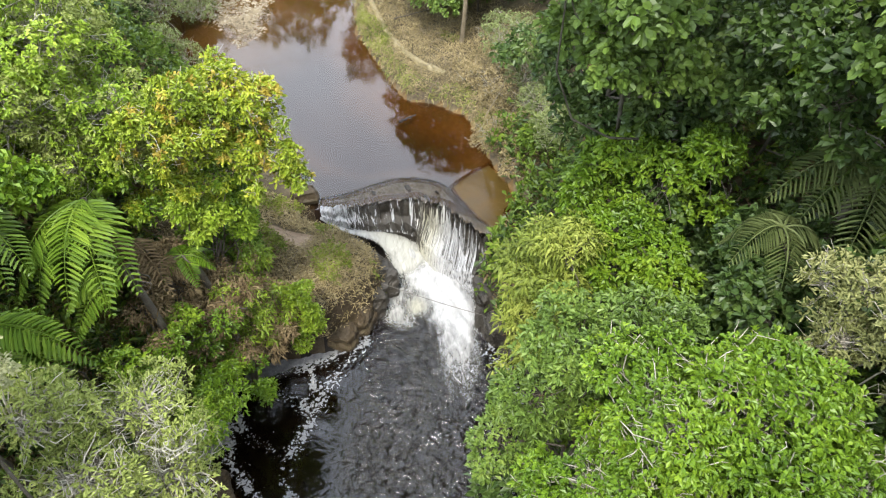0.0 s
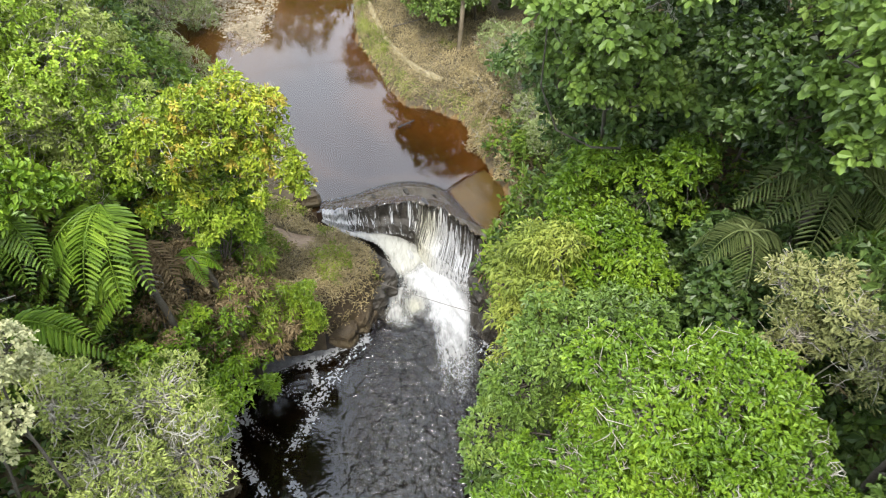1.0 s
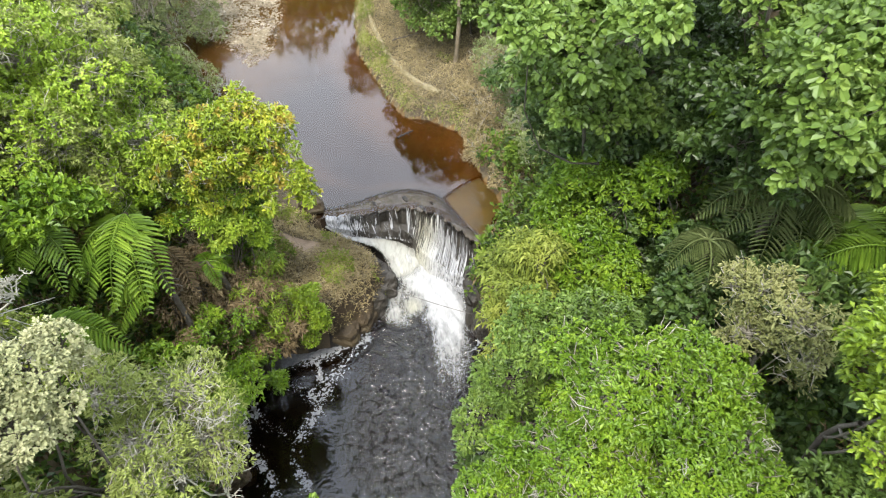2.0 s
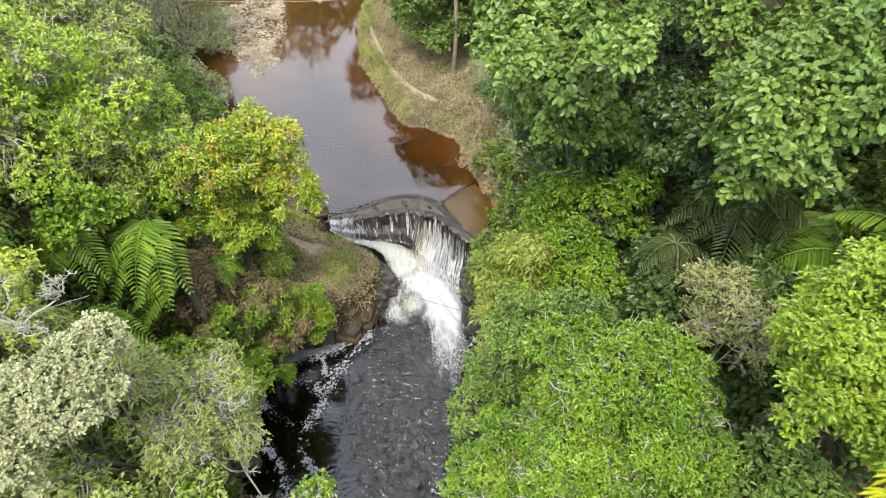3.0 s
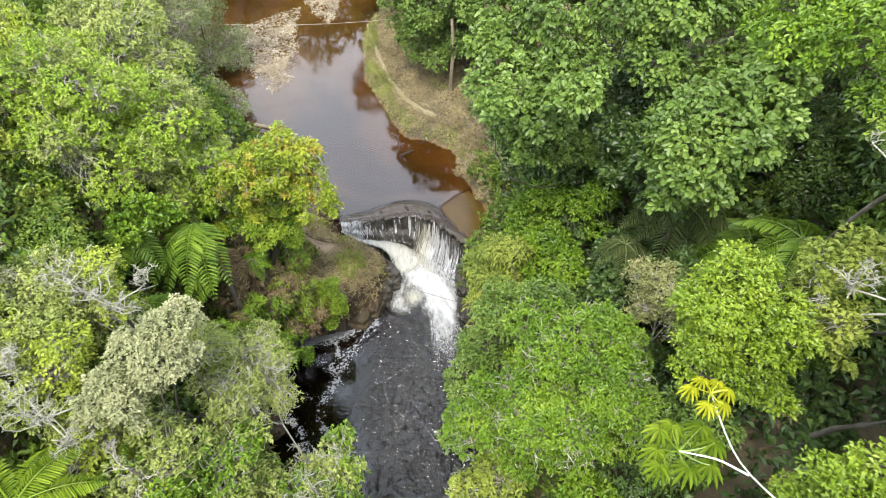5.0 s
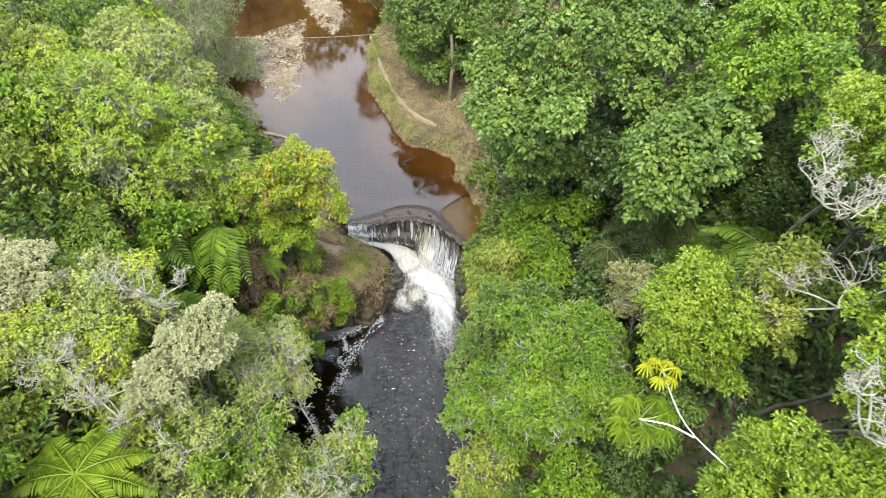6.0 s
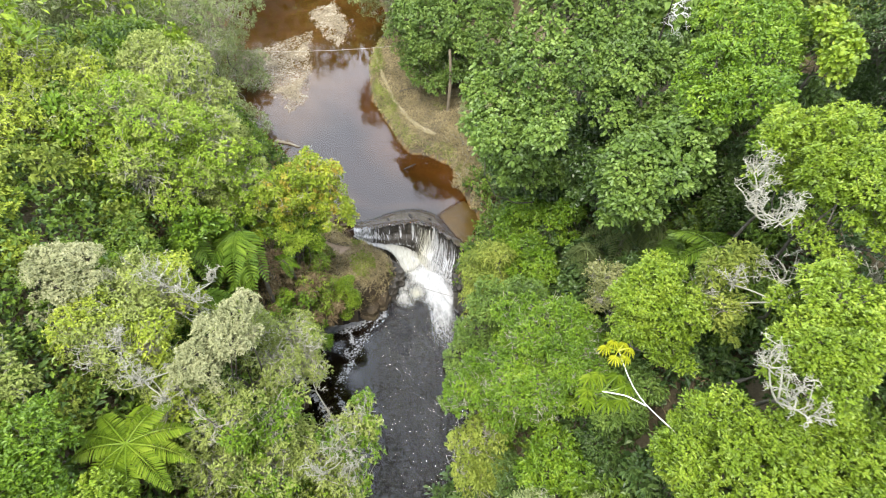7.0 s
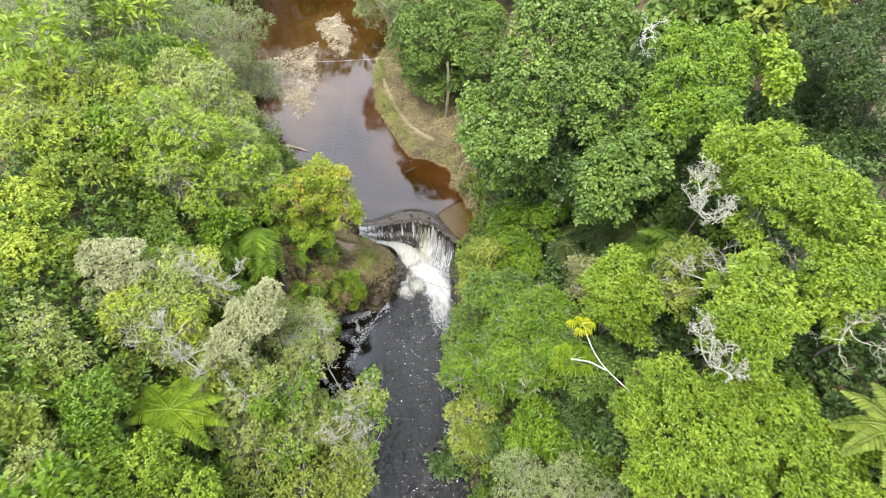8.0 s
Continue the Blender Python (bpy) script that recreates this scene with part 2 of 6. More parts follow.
ROCK = grain_material("wet_dark_rock", [(0.010, 0.009, 0.007), (0.028, 0.024, 0.018), (0.075, 0.065, 0.048)], 1.2, 14.0, rough=0.5, deep=0.12)
BROWN_ROCK = grain_material("brown_mossy_rock", [(0.012, 0.008, 0.004), (0.034, 0.023, 0.011), (0.068, 0.048, 0.023), (0.045, 0.05, 0.016)], 0.9, 12.0, rough=0.7, deep=0.1)
SLAB = grain_material("wet_sandstone", [(0.030, 0.022, 0.005), (0.075, 0.055, 0.012), (0.14, 0.103, 0.028)], 1.3, 13.0, rough=0.7, deep=0.06)
DEEP_BED = grain_material("dark_silt_bed", [(0.006, 0.005, 0.004), (0.014, 0.011, 0.008), (0.03, 0.024, 0.016)], 0.6, 6.0)
CLAY = grain_material("bare_clay", [(0.10, 0.07, 0.045), (0.19, 0.135, 0.09), (0.29, 0.22, 0.15)], 1.0, 12.0)
ROPE = grain_material("grey_rope", [(0.05, 0.045, 0.04), (0.10, 0.09, 0.08), (0.17, 0.155, 0.14)], 8.0, 60.0)
DARK_WOOD = grain_material("sodden_dark_wood", [(0.012, 0.01, 0.008), (0.03, 0.025, 0.02), (0.06, 0.05, 0.04)], 3.0, 30.0)
WHITE_LITTER = grain_material("white_plastic", [(0.70, 0.70, 0.68), (0.80, 0.80, 0.78), (0.85, 0.85, 0.84)], 4.0, 30.0, rough=0.5)
UPPER_WATER = water_material("still_tannin_water", (0.66, 0.50, 0.31), (0.5, 0, (1, 1, 1)), rough=0.05, ior=1.78)
LOWER_WATER = water_material("rippled_dark_water", (0.35, 0.27, 0.18), (4.1, 0.8, (0.85, 1.1, 1)), rough=0.10, ior=1.75, deep=0.15, patchy=True)
FOAM = froth_material()
LACE = lace_material()
FALL_FOAM = strand_material()
SLAB_WATER = water_material("slab_skin_water", (0.86, 0.78, 0.62), (5.0, 0.3, (1, 1, 1)), rough=0.06, ior=1.36, deep=0.03)
THIN_WATER = water_material("thin_sheet_water", (0.80, 0.74, 0.64), (6.0, 0.9, (1.9, 0.35, 1)), rough=0.12, ior=1.8, deep=0.09)


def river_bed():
    """Orange sand in the shallows; a vertex attribute darkens it with depth, standing in for absorbed light."""
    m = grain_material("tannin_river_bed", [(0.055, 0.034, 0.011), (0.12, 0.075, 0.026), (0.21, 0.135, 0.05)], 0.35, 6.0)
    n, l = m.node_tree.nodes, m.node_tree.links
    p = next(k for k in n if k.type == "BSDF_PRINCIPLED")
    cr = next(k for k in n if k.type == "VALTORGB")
    depth_dark = n.new("ShaderNodeAttribute")
    depth_dark.attribute_name = "depth_dark"
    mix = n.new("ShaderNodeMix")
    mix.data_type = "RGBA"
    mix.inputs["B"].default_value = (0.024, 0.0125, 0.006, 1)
    l.new(depth_dark.outputs["Fac"], mix.inputs["Factor"])
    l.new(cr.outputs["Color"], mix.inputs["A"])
    pale = ramp(n, [(0.3, (0.13, 0.105, 0.063)), (0.45, (0.21, 0.175, 0.11)), (0.6, (0.28, 0.24, 0.16)), (0.75, (0.36, 0.315, 0.22))])
    l.new(cr.inputs["Fac"].links[0].from_socket, pale.inputs["Fac"])
    dry = n.new("ShaderNodeAttribute")
    dry.attribute_name = "gravel"
    over = n.new("ShaderNodeMix")
    over.data_type = "RGBA"
    l.new(dry.outputs["Fac"], over.inputs["Factor"])
    l.new(mix.outputs["Result"], over.inputs["A"])
    l.new(pale.outputs["Color"], over.inputs["B"])
    l.new(over.outputs["Result"], p.inputs["Base Color"])
    return m


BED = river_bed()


# ---- mesh helpers ----
def mesh_of(name, verts, quads, mat, smooth=False, mats=None, index=None):
    """A mesh from arrays of vertices and of four-cornered faces."""
    verts, quads = np.asarray(verts, np.float32), np.asarray(quads, np.int32)
    me = bpy.data.meshes.new(name)
    me.vertices.add(len(verts))
    me.vertices.foreach_set("co", verts.ravel())
    me.loops.add(quads.size)
    me.loops.foreach_set("vertex_index", quads.ravel())
    me.polygons.add(len(quads))
    me.polygons.foreach_set("loop_start", np.arange(0, quads.size, 4, dtype=np.int32))
    me.polygons.foreach_set("use_smooth", np.full(len(quads), smooth))
    for m in mats or (mat,):
        me.materials.append(m)
    if index is not None:
        me.polygons.foreach_set("material_index", np.asarray(index, np.int32))
    me.update(calc_edges=True)
    return me


def thing(name, at, label, category, group=""):
    ob = new(name)
    ob.location = at
    ob.empty_display_size = 0.3
    return tagged(ob, label, category, group)


def part(name, me, parent, label=""):
    """A mesh, given in world places, as a part of the thing parent."""
    ob = new(name, me)
    ob.parent = parent
    if label:
        tagged(ob, label)
    return ob


class Pile:
    """Gathers arrays of vertices and faces into one mesh."""

    def __init__(self):
        self.v, self.q, self.n = [], [], 0

    def add(self, v, q):
        v = np.asarray(v, float).reshape(-1, 3)
        self.v.append(v)
        self.q.append(np.asarray(q, int).reshape(-1, 4) + self.n)
        self.n += len(v)

    def mesh(self, name, mat, smooth=False, at=(0, 0, 0)):
        return mesh_of(name, np.concatenate(self.v) - np.asarray(at, float), np.concatenate(self.q), mat, smooth)


def unit(v):
    return v / np.maximum(np.linalg.norm(v, axis=-1, keepdims=True), 1e-9)


def tube(pile, pts, radii, sides=5):
    """A tapering tube along points."""
    pts, radii = np.asarray(pts, float), np.asarray(radii, float)
    ahead = unit(np.gradient(pts, axis=0))
    ref = np.where(np.abs(ahead[:, 2:]) > 0.9, [[1.0, 0, 0]], [[0, 0, 1.0]])
    a = unit(np.cross(ahead, ref))
    b = np.cross(ahead, a)
    ang = np.linspace(0, 2 * np.pi, sides, endpoint=False)
    ring = pts[:, None] + radii[:, None, None] * (np.cos(ang)[None, :, None] * a[:, None] + np.sin(ang)[None, :, None] * b[:, None])
    k, s = np.meshgrid(np.arange(len(pts) - 1), np.arange(sides), indexing="ij")
    t = (s + 1) % sides
    pile.add(ring.reshape(-1, 3), np.stack([k * sides + s, k * sides + t, (k + 1) * sides + t, (k + 1) * sides + s], -1))


def bend(a, b, rng, wander=0.12, steps=6):
    """A wandering line from a to b."""
    a, b = np.asarray(a, float), np.asarray(b, float)
    t = np.linspace(0, 1, steps)[:, None]
    size = np.linalg.norm(b - a) * wander
    off = rng.normal(0, 1, (2, 3)) * size
    return a + (b - a) * t + off[0] * np.sin(np.pi * t) + off[1] * np.sin(2 * np.pi * t) * 0.5


def leaves(centre, ahead, up, length, width, droop=0.25, fold=0.18):
    """Oval leaves, folded along the midrib: six corners and two faces each. All arguments are arrays over the leaves."""
    ahead = unit(ahead)
    side = unit(np.cross(ahead, up))
    nrm = np.cross(side, ahead)
    L, W = length[:, None], width[:, None]
    down = np.array([[0, 0, -1.0]])
    base = centre
    tip = centre + ahead * L + down * L * droop
    m1 = centre + ahead * L * 0.38 + nrm * W * fold
    m2 = centre + ahead * L * 0.80 + down * L * droop * 0.55 + nrm * W * fold
    v = np.stack([base, m1 - side * W * 0.45, m2 - side * W * 0.46, tip, m2 + side * W * 0.46, m1 + side * W * 0.45], 1)
    k = np.arange(len(centre))[:, None] * 6
    return v.reshape(-1, 3), np.concatenate([k + [0, 1, 2, 3], k + [0, 3, 4, 5]])


def kites(centre, ahead, up, length, width, droop=0.25, fold=0.2):
    """Small leaves: four corners and one folded face each."""
    ahead = unit(ahead)
    side = unit(np.cross(ahead, up))
    nrm = np.cross(side, ahead)
    L, W = length[:, None], width[:, None]
    wide = centre + ahead * L * 0.64 + nrm * W * fold - np.array([[0, 0, 1.0]]) * L * droop * 0.3
    v = np.stack([centre, wide - side * W * 0.55, centre + ahead * L - np.array([[0, 0, 1.0]]) * L * droop, wide + side * W * 0.55], 1)
    return v.reshape(-1, 3), np.arange(len(centre) * 4).reshape(-1, 4)


def rosettes(tips, axes, rng, count, length, width, opening=(0.5, 1.5), droop=0.25, shape=kites):
    """Tufts of leaves round the twig ends."""
    n = len(tips)
    c = np.repeat(tips, count, 0)
    ax = np.repeat(unit(axes), count, 0)
    any_way = unit(rng.normal(size=(n * count, 3)))
    out = unit(np.cross(ax, any_way))
    open_by = rng.uniform(*opening, n * count)[:, None]
    ahead = ax * np.cos(open_by) + out * np.sin(open_by)
    size = rng.uniform(0.65, 1.2, n * count)
    c = c + ahead * length * 0.12 + rng.normal(0, length * 0.22, (n * count, 3))
    return shape(c, ahead, ax + rng.normal(0, 0.25, ax.shape), length * size, width * size, droop)


# ---- the valley ----
UPPER = [(-4.5, 17.35), (-2.6, 17.75), (-0.7, 18.1), (0.5, 17.3), (1.8, 16.5), (2.7, 17.8), (1.9, 19.6), (1.5, 20.6), (1.4, 21.8), (0.8, 23.0),
         (-0.3, 23.7), (-1.4, 24.0), (-2.4, 25.6), (-3.2, 27.6), (-4.1, 29.7), (-4.3, 31.6), (-4.6, 33.9), (-4.3, 36.0), (-3.6, 40.0),
         (-4.2, 43.0), (-6.0, 48.0), (-11, 54), (-20, 59), (-40, 64), (-42, 58), (-26, 53), (-18.5, 47), (-16.0, 41), (-15.0, 34),
         (-13.4, 29.6), (-11.7, 26.5), (-10.0, 24.0), (-8.0, 21.6), (-5.7, 19.8), (-4.7, 18.4)]
LOWER = [(1.8, 16.3), (1.15, 15.2), (1.0, 14.0), (1.7, 13.0), (3.0, 11.6), (2.5, 9.5), (1.9, 7.0), (1.7, 4.0), (1.6, 0.0), (1.8, -6.0), (2.2, -14),
         (4, -40), (-1.5, -40), (-2.2, -14), (-2.6, -6.0), (-3.0, 0.0), (-3.8, 3.0), (-5.2, 5.6), (-6.7, 8.2), (-6.9, 9.8), (-6.6, 11.3),
         (-5.9, 12.3), (-4.7, 12.6), (-3.3, 13.0), (-2.6, 13.6), (-2.15, 14.3), (-1.85, 15.3), (-2.2, 16.2), (-3.3, 16.7), (-4.4, 17.2), (-2.6, 17.7), (-0.7, 18.0)]
BARS = [[(-14.4, 36.0), (-14.3, 32.5), (-12.6, 31.2), (-10.4, 29.9), (-9.3, 28.3), (-8.5, 29.4), (-8.6, 34.0), (-9.3, 38.8), (-10.7, 38.1), (-11.9, 36.6)],
        [(-10.2, 41.8), (-8.1, 43.8), (-6.2, 39.2), (-7.0, 36.4), (-8.0, 37.6), (-8.9, 39.0)]]
LOWER_Z = -2.0


def shore(poly, x, y):
    """The distance to a closed line, negative inside."""
    poly = np.array(poly, float)
    x, y = np.asarray(x, float), np.asarray(y, float)
    best, inside = np.full(x.shape, 1e9), np.zeros(x.shape, bool)
    for (ax, ay), (bx, by) in zip(poly, np.roll(poly, -1, 0)):
        dx, dy = bx - ax, by - ay
        t = np.clip(((x - ax) * dx + (y - ay) * dy) / (dx * dx + dy * dy), 0, 1)
        best = np.minimum(best, np.hypot(x - ax - t * dx, y - ay - t * dy))
        if ay != by:
            inside ^= ((ay > y) != (by > y)) & (x < ax + (y - ay) * dx / dy)
    return np.where(inside, -best, best)


def step(v, a, b):
    t = np.clip((v - a) / (b - a), 0, 1)
    return t * t * (3 - 2 * t)


def waves(x, y, k=1.0):
    """A cheap, smooth unevenness, about -1 to 1."""
    return (np.sin(1.3 * k * x + 0.7 * np.sin(0.9 * k * y)) + np.sin(1.1 * k * y + 1.7 + 0.8 * np.sin(1.2 * k * x)) + 0.5 * np.sin(2.9 * k * x + 2.3 * k * y)) / 2.5


def land(x, y):
    """The height of the ground."""
    x, y = np.asarray(x, float), np.asarray(y, float)
    wob = 0.12 * waves(x, y, 2.1)
    du, dl = shore(UPPER, x, y) + wob, shore(LOWER, x, y) + wob * 0.6
    bank_u = 0.45 * step(du, -0.05, 0.5) + 0.10 * np.maximum(du, 0) + 0.15 * waves(x, y, 0.9) * step(du, 0.3, 2)
    bank_l = LOWER_Z + 1.75 * step(dl, -0.05, 0.45) + 0.42 * np.maximum(dl - 0.3, 0) + 0.12 * waves(x, y, 1.4) * step(dl, 0.3, 1.5)
    h = np.minimum(bank_u, bank_l)
    rim = np.interp(x, [-4.8, -3.9, -3.0, -2.1, -1.5], [-0.2, -0.42, -0.62, -0.85, -1.15]) + 0.1 + 0.55 * np.maximum(dl, 0)
    h = np.where((y > 13.6) & (y < 17.6) & (x > -5.4) & (x < -0.8), np.minimum(h, rim), h)
    far = step(np.minimum(du, dl), 0.3, 3.5)
    hill_l = np.clip((-x - 4.5) * 0.8, 0, 7.5) * far * (1 - step(y, 18, 32) * 0.7)
    hill_r = np.clip((x - 1.5) * 0.95, 0, 9.5) * far * (1 - step(y, 16, 26) * 0.6)
    h = h + hill_l + hill_r + 0.5 * waves(x, y, 0.25) * far + 0.8 * waves(x, y, 0.06) * step(np.hypot(x, y - 15), 30, 80)
    # unseen hill past the bend, raised so the river mirrors it instead of sky
    h = h + 21 * step(y, 64, 84) * step(-x, 9, 17) * far
    bed = -0.12 - 0.55 * step(-du, 0.2, 3.0)
    for bar in BARS:
        db = shore(bar, x, y) + 0.2 * waves(x, y, 1.3) + 0.15 * waves(x, y, 3.7)
        bed = np.maximum(bed, 0.22 * step(-db, -0.9, 1.3) - 0.12 - 0.55 * step(db, 0.3, 3.0) + 0.03 * waves(x, y, 4.0))
    h = np.where(du < 0, np.minimum(h, bed), h)
    pit = LOWER_Z - 0.15 - 1.2 * step(-dl, 0.1, 1.6)
    return np.where((dl < 0) & (du >= 0), pit, h)


def lines(a, b, gap, out, grow):
    """Grid lines: even between a and b, then ever wider up to out."""
    inner = list(np.arange(a, b + 1e-6, gap))
    for end in (0, 1):
        d, at = gap, (inner[0], inner[-1])[end]
        while abs(at) < out:
            d *= grow
            at += d if end else -d
            inner.append(at) if end else inner.insert(0, at)
    return np.array(inner)


gx, gy = lines(-15, 9, 0.25, 900, 1.15), lines(0, 44, 0.25, 900, 1.15)
XX, YY = np.meshgrid(gx, gy, indexing="ij")
ZZ = land(XX, YY)
ni, nj = XX.shape
ii, jj = np.meshgrid(np.arange(ni - 1), np.arange(nj - 1), indexing="ij")
quads = np.stack([ii * nj + jj, (ii + 1) * nj + jj, (ii + 1) * nj + jj + 1, ii * nj + jj + 1], -1).reshape(-1, 4)
cx, cy = ((gx[:-1] + gx[1:]) / 2)[ii].ravel(), ((gy[:-1] + gy[1:]) / 2)[jj].ravel()
cu, cl = shore(UPPER, cx, cy), shore(LOWER, cx, cy)
kind = np.zeros(len(cx), int)
kind[cu < 0.05] = 1
kind[(cl < 0.0) & (cu > 0)] = 2
kind[(cl > 0.0) & (cl < 0.7) & (cu > 0)] = 3
kind[(cl > 0.0) & (cl < 1.0) & (cu > 0) & (cx > 0.4)] = 4
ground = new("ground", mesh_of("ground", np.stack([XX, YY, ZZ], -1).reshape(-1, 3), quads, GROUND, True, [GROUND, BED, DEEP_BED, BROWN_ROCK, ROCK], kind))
# bed colour dims away from shore, in place of light absorbed by depth
depth_dark = step(-shore(UPPER, XX, YY) + 0.4 * waves(XX, YY, 0.8), 0.5, 2.6) * (1 - 0.75 * step(YY, 26, 34)) * (0.95 + 0.1 * waves(XX, YY, 0.6))
depth_dark = np.maximum(depth_dark, (1 - step(YY, 19.0, 21.0)) * (1 - step(XX, 0.0, 1.2)))
ground.data.attributes.new("depth_dark", "FLOAT", "POINT").data.foreach_set("value", np.clip(depth_dark, 0, 1).astype(np.float32).ravel())
near_bar = np.minimum(shore(BARS[0], XX, YY), shore(BARS[1], XX, YY))
ground.data.attributes.new("gravel", "FLOAT", "POINT").data.foreach_set("value", np.maximum(step(ZZ, -0.05, 0.03) * (near_bar < 1.2), np.clip(0.55 + 0.3 * waves(XX, YY, 0.9), 0, 1) * (1 - step(near_bar, 0.3, 3.6)) * (ZZ < 0)).astype(np.float32).ravel())
tagged(ground, "steep wooded valley floor with brown leaf litter", "ground", kind="structure")


# the lip of the fall from its west end round the notch to the slab; the foot below each place; the upstream edge of the shallows
LIP = [(-4.25, 17.40), (-3.6, 17.50), (-3.0, 17.63), (-2.3, 17.80), (-1.6, 17.93), (-0.95, 18.04), (-0.6, 17.82), (-0.25, 17.80), (0.15, 17.58), (0.6, 17.05), (1.1, 16.48), (1.62, 15.95)]
FOOT = [(-4.15, 17.26, -0.32), (-3.5, 17.22, -0.64), (-2.9, 17.30, -0.92), (-2.2, 17.40, -1.06), (-1.5, 17.48, -1.16), (-1.0, 17.35, -1.28), (-0.85, 16.9, -1.50), (-0.55, 16.45, -1.70),
        (-0.2, 16.05, -1.87), (0.35, 15.70, -1.97), (0.85, 15.50, -2.02), (1.35, 15.30, -2.04)]
SHALLOWS = [(-4.45, 17.95), (-3.8, 18.15), (-3.1, 18.40), (-2.5, 18.75), (-1.8, 19.05), (-1.1, 19.15), (-0.6, 19.05), (-0.2, 18.92), (0.2, 18.62), (0.62, 17.95), (1.2, 16.95), (1.75, 16.35)]
SLAB_EDGE = [(0.23, 18.63), (0.9, 19.35), (1.69, 19.97), (2.34, 19.16), (2.85, 18.46), (2.87, 17.96), (2.23, 17.39), (2.0, 16.38), (1.66, 16.31), (1.15, 16.95), (0.5, 17.96)]


def sheet(name, poly, z, gap, mat, label, grown=0.35):
    """Still water filling a closed line, a little under its banks."""
    p = np.array(poly)
    xs, ys = np.arange(max(p[:, 0].min(), -45) - 1, p[:, 0].max() + 1, gap), np.arange(max(p[:, 1].min(), -40) - 1, p[:, 1].max() + 1, gap)
    if name == "water_upper":  # small cells beside the lip
        xs = np.concatenate([xs[xs < -3.6], np.arange(-3.6, 3.4, 0.05), xs[xs > 3.4]])
        ys = np.concatenate([ys[ys < 15.5], np.arange(15.5, 20.0, 0.05), ys[ys > 20.0]])
    x, y = np.meshgrid(xs, ys, indexing="ij")
    mx, my = np.meshgrid((xs[:-1] + xs[1:]) / 2, (ys[:-1] + ys[1:]) / 2, indexing="ij")
    keep = shore(poly, mx, my) < np.where(my > 20.0, grown + 0.35, grown)
    if name == "water_upper":  # the thin sheet over the ledge begins where the still water ends
        keep &= (shore(LIP + SHALLOWS[::-1], mx, my) > -0.28) & (shore(SLAB_EDGE, mx, my) > -0.12) & (my > np.interp(mx, [p[0] for p in LIP], [p[1] for p in LIP]))
    a, b = np.nonzero(keep)
    m = len(ys)
    q = np.stack([a * m + b, (a + 1) * m + b, (a + 1) * m + b + 1, a * m + b + 1], -1)
    used, q2 = np.unique(q, return_inverse=True)
    v = np.stack([x.ravel(), y.ravel(), np.full(x.size, 0.0 if callable(z) else z)], -1)[used]
    if callable(z):
        v[:, 2] = z(v[:, 0], v[:, 1])
    return tagged(new(name, mesh_of(name, v, q2.reshape(-1, 4), mat, True)), label, "water", kind="structure")


sheet("water_upper", UPPER, lambda x, y: 0.0022 * waves(x * 0.8, y * 1.2), 0.2, UPPER_WATER, "still brown river pool mirroring a pale sky", 0.05)
POOL = [(1.4, 15.2), *LOWER[2:26], (-0.6, 15.6)]
def pool_level(x, y):
    flow = step(x, -3.6, -1.8)
    return LOWER_Z + flow * (0.006 * waves(x * 3.4, y * 2.2) + 0.006 * waves(x * 6.3 + 2, y * 4.6))


pool = sheet("water_lower", POOL, pool_level, 0.11, LOWER_WATER, "dark rippled plunge pool below the fall", 0.4)
spots = np.array([v.co[:2] for v in pool.data.vertices])
pool.data.attributes.new("ripple", "FLOAT", "POINT").data.foreach_set("value", (0.06 + 0.94 * step(spots[:, 0] + 0.35 * waves(spots[:, 0], spots[:, 1], 1.2), -3.3, -1.9)).astype(np.float32))


# ---- the fall ----
LEDGE_TOP = grain_material("wet_grey_ledge", [(0.05, 0.044, 0.034), (0.155, 0.136, 0.105), (0.28, 0.25, 0.20)], 3.4, 8.0, rough=0.6, deep=0.06)


def along(pts, n):
    """n points evenly spread along a line of points, smoothed."""
    pts = np.array(pts, float)
    d = np.r_[0, np.cumsum(np.linalg.norm(np.diff(pts, axis=0), axis=1))]
    t = np.linspace(0, d[-1], n)
    out = np.stack([np.interp(t, d, pts[:, k]) for k in range(pts.shape[1])], 1)
    for _ in range(max(2, n // 14)):
        out[1:-1] = (out[:-2] + 2 * out[1:-1] + out[2:]) / 4
    return out


def grid_faces(n, m):
    a, b = np.meshgrid(np.arange(n - 1), np.arange(m - 1), indexing="ij")
    return np.stack([a * m + b, a * m + b + 1, (a + 1) * m + b + 1, (a + 1) * m + b], -1).reshape(-1, 4)


def values(me, **layers):
    """Gives a mesh named numbers, one for each vertex."""
    for key, v in layers.items():
        me.attributes.new(key, "FLOAT", "POINT").data.foreach_set("value", np.asarray(v, np.float32).ravel())
    return me


def fall_shape():
    """The face of the fall as columns along the lip: lip x, y; foot x, y, z; upstream edge of the shallows x, y; thickness of the water; cream tint."""
    rows = [(*lip, *foot, *back, *look_of) for lip, foot, back, look_of in zip(LIP, FOOT, SHALLOWS, AMOUNT)]
    rows = np.array(rows, float)
    n = len(rows) - 1
    k = np.linspace(0, n, 150)
    out = np.stack([np.interp(k, np.arange(n + 1), rows[:, c]) for c in range(rows.shape[1])], 1)
    for _ in range(4):
        out[1:-1] = (out[:-2] + 2 * out[1:-1] + out[2:]) / 4
    chip = 0.05 * np.sin(k * 7.3) + 0.04 * np.sin(k * 13.1 + 1) + 0.03 * np.sin(k * 23.7)  # the lip is chipped
    out[:, 1] += chip
    out[:, 0] += 0.4 * chip
    return out


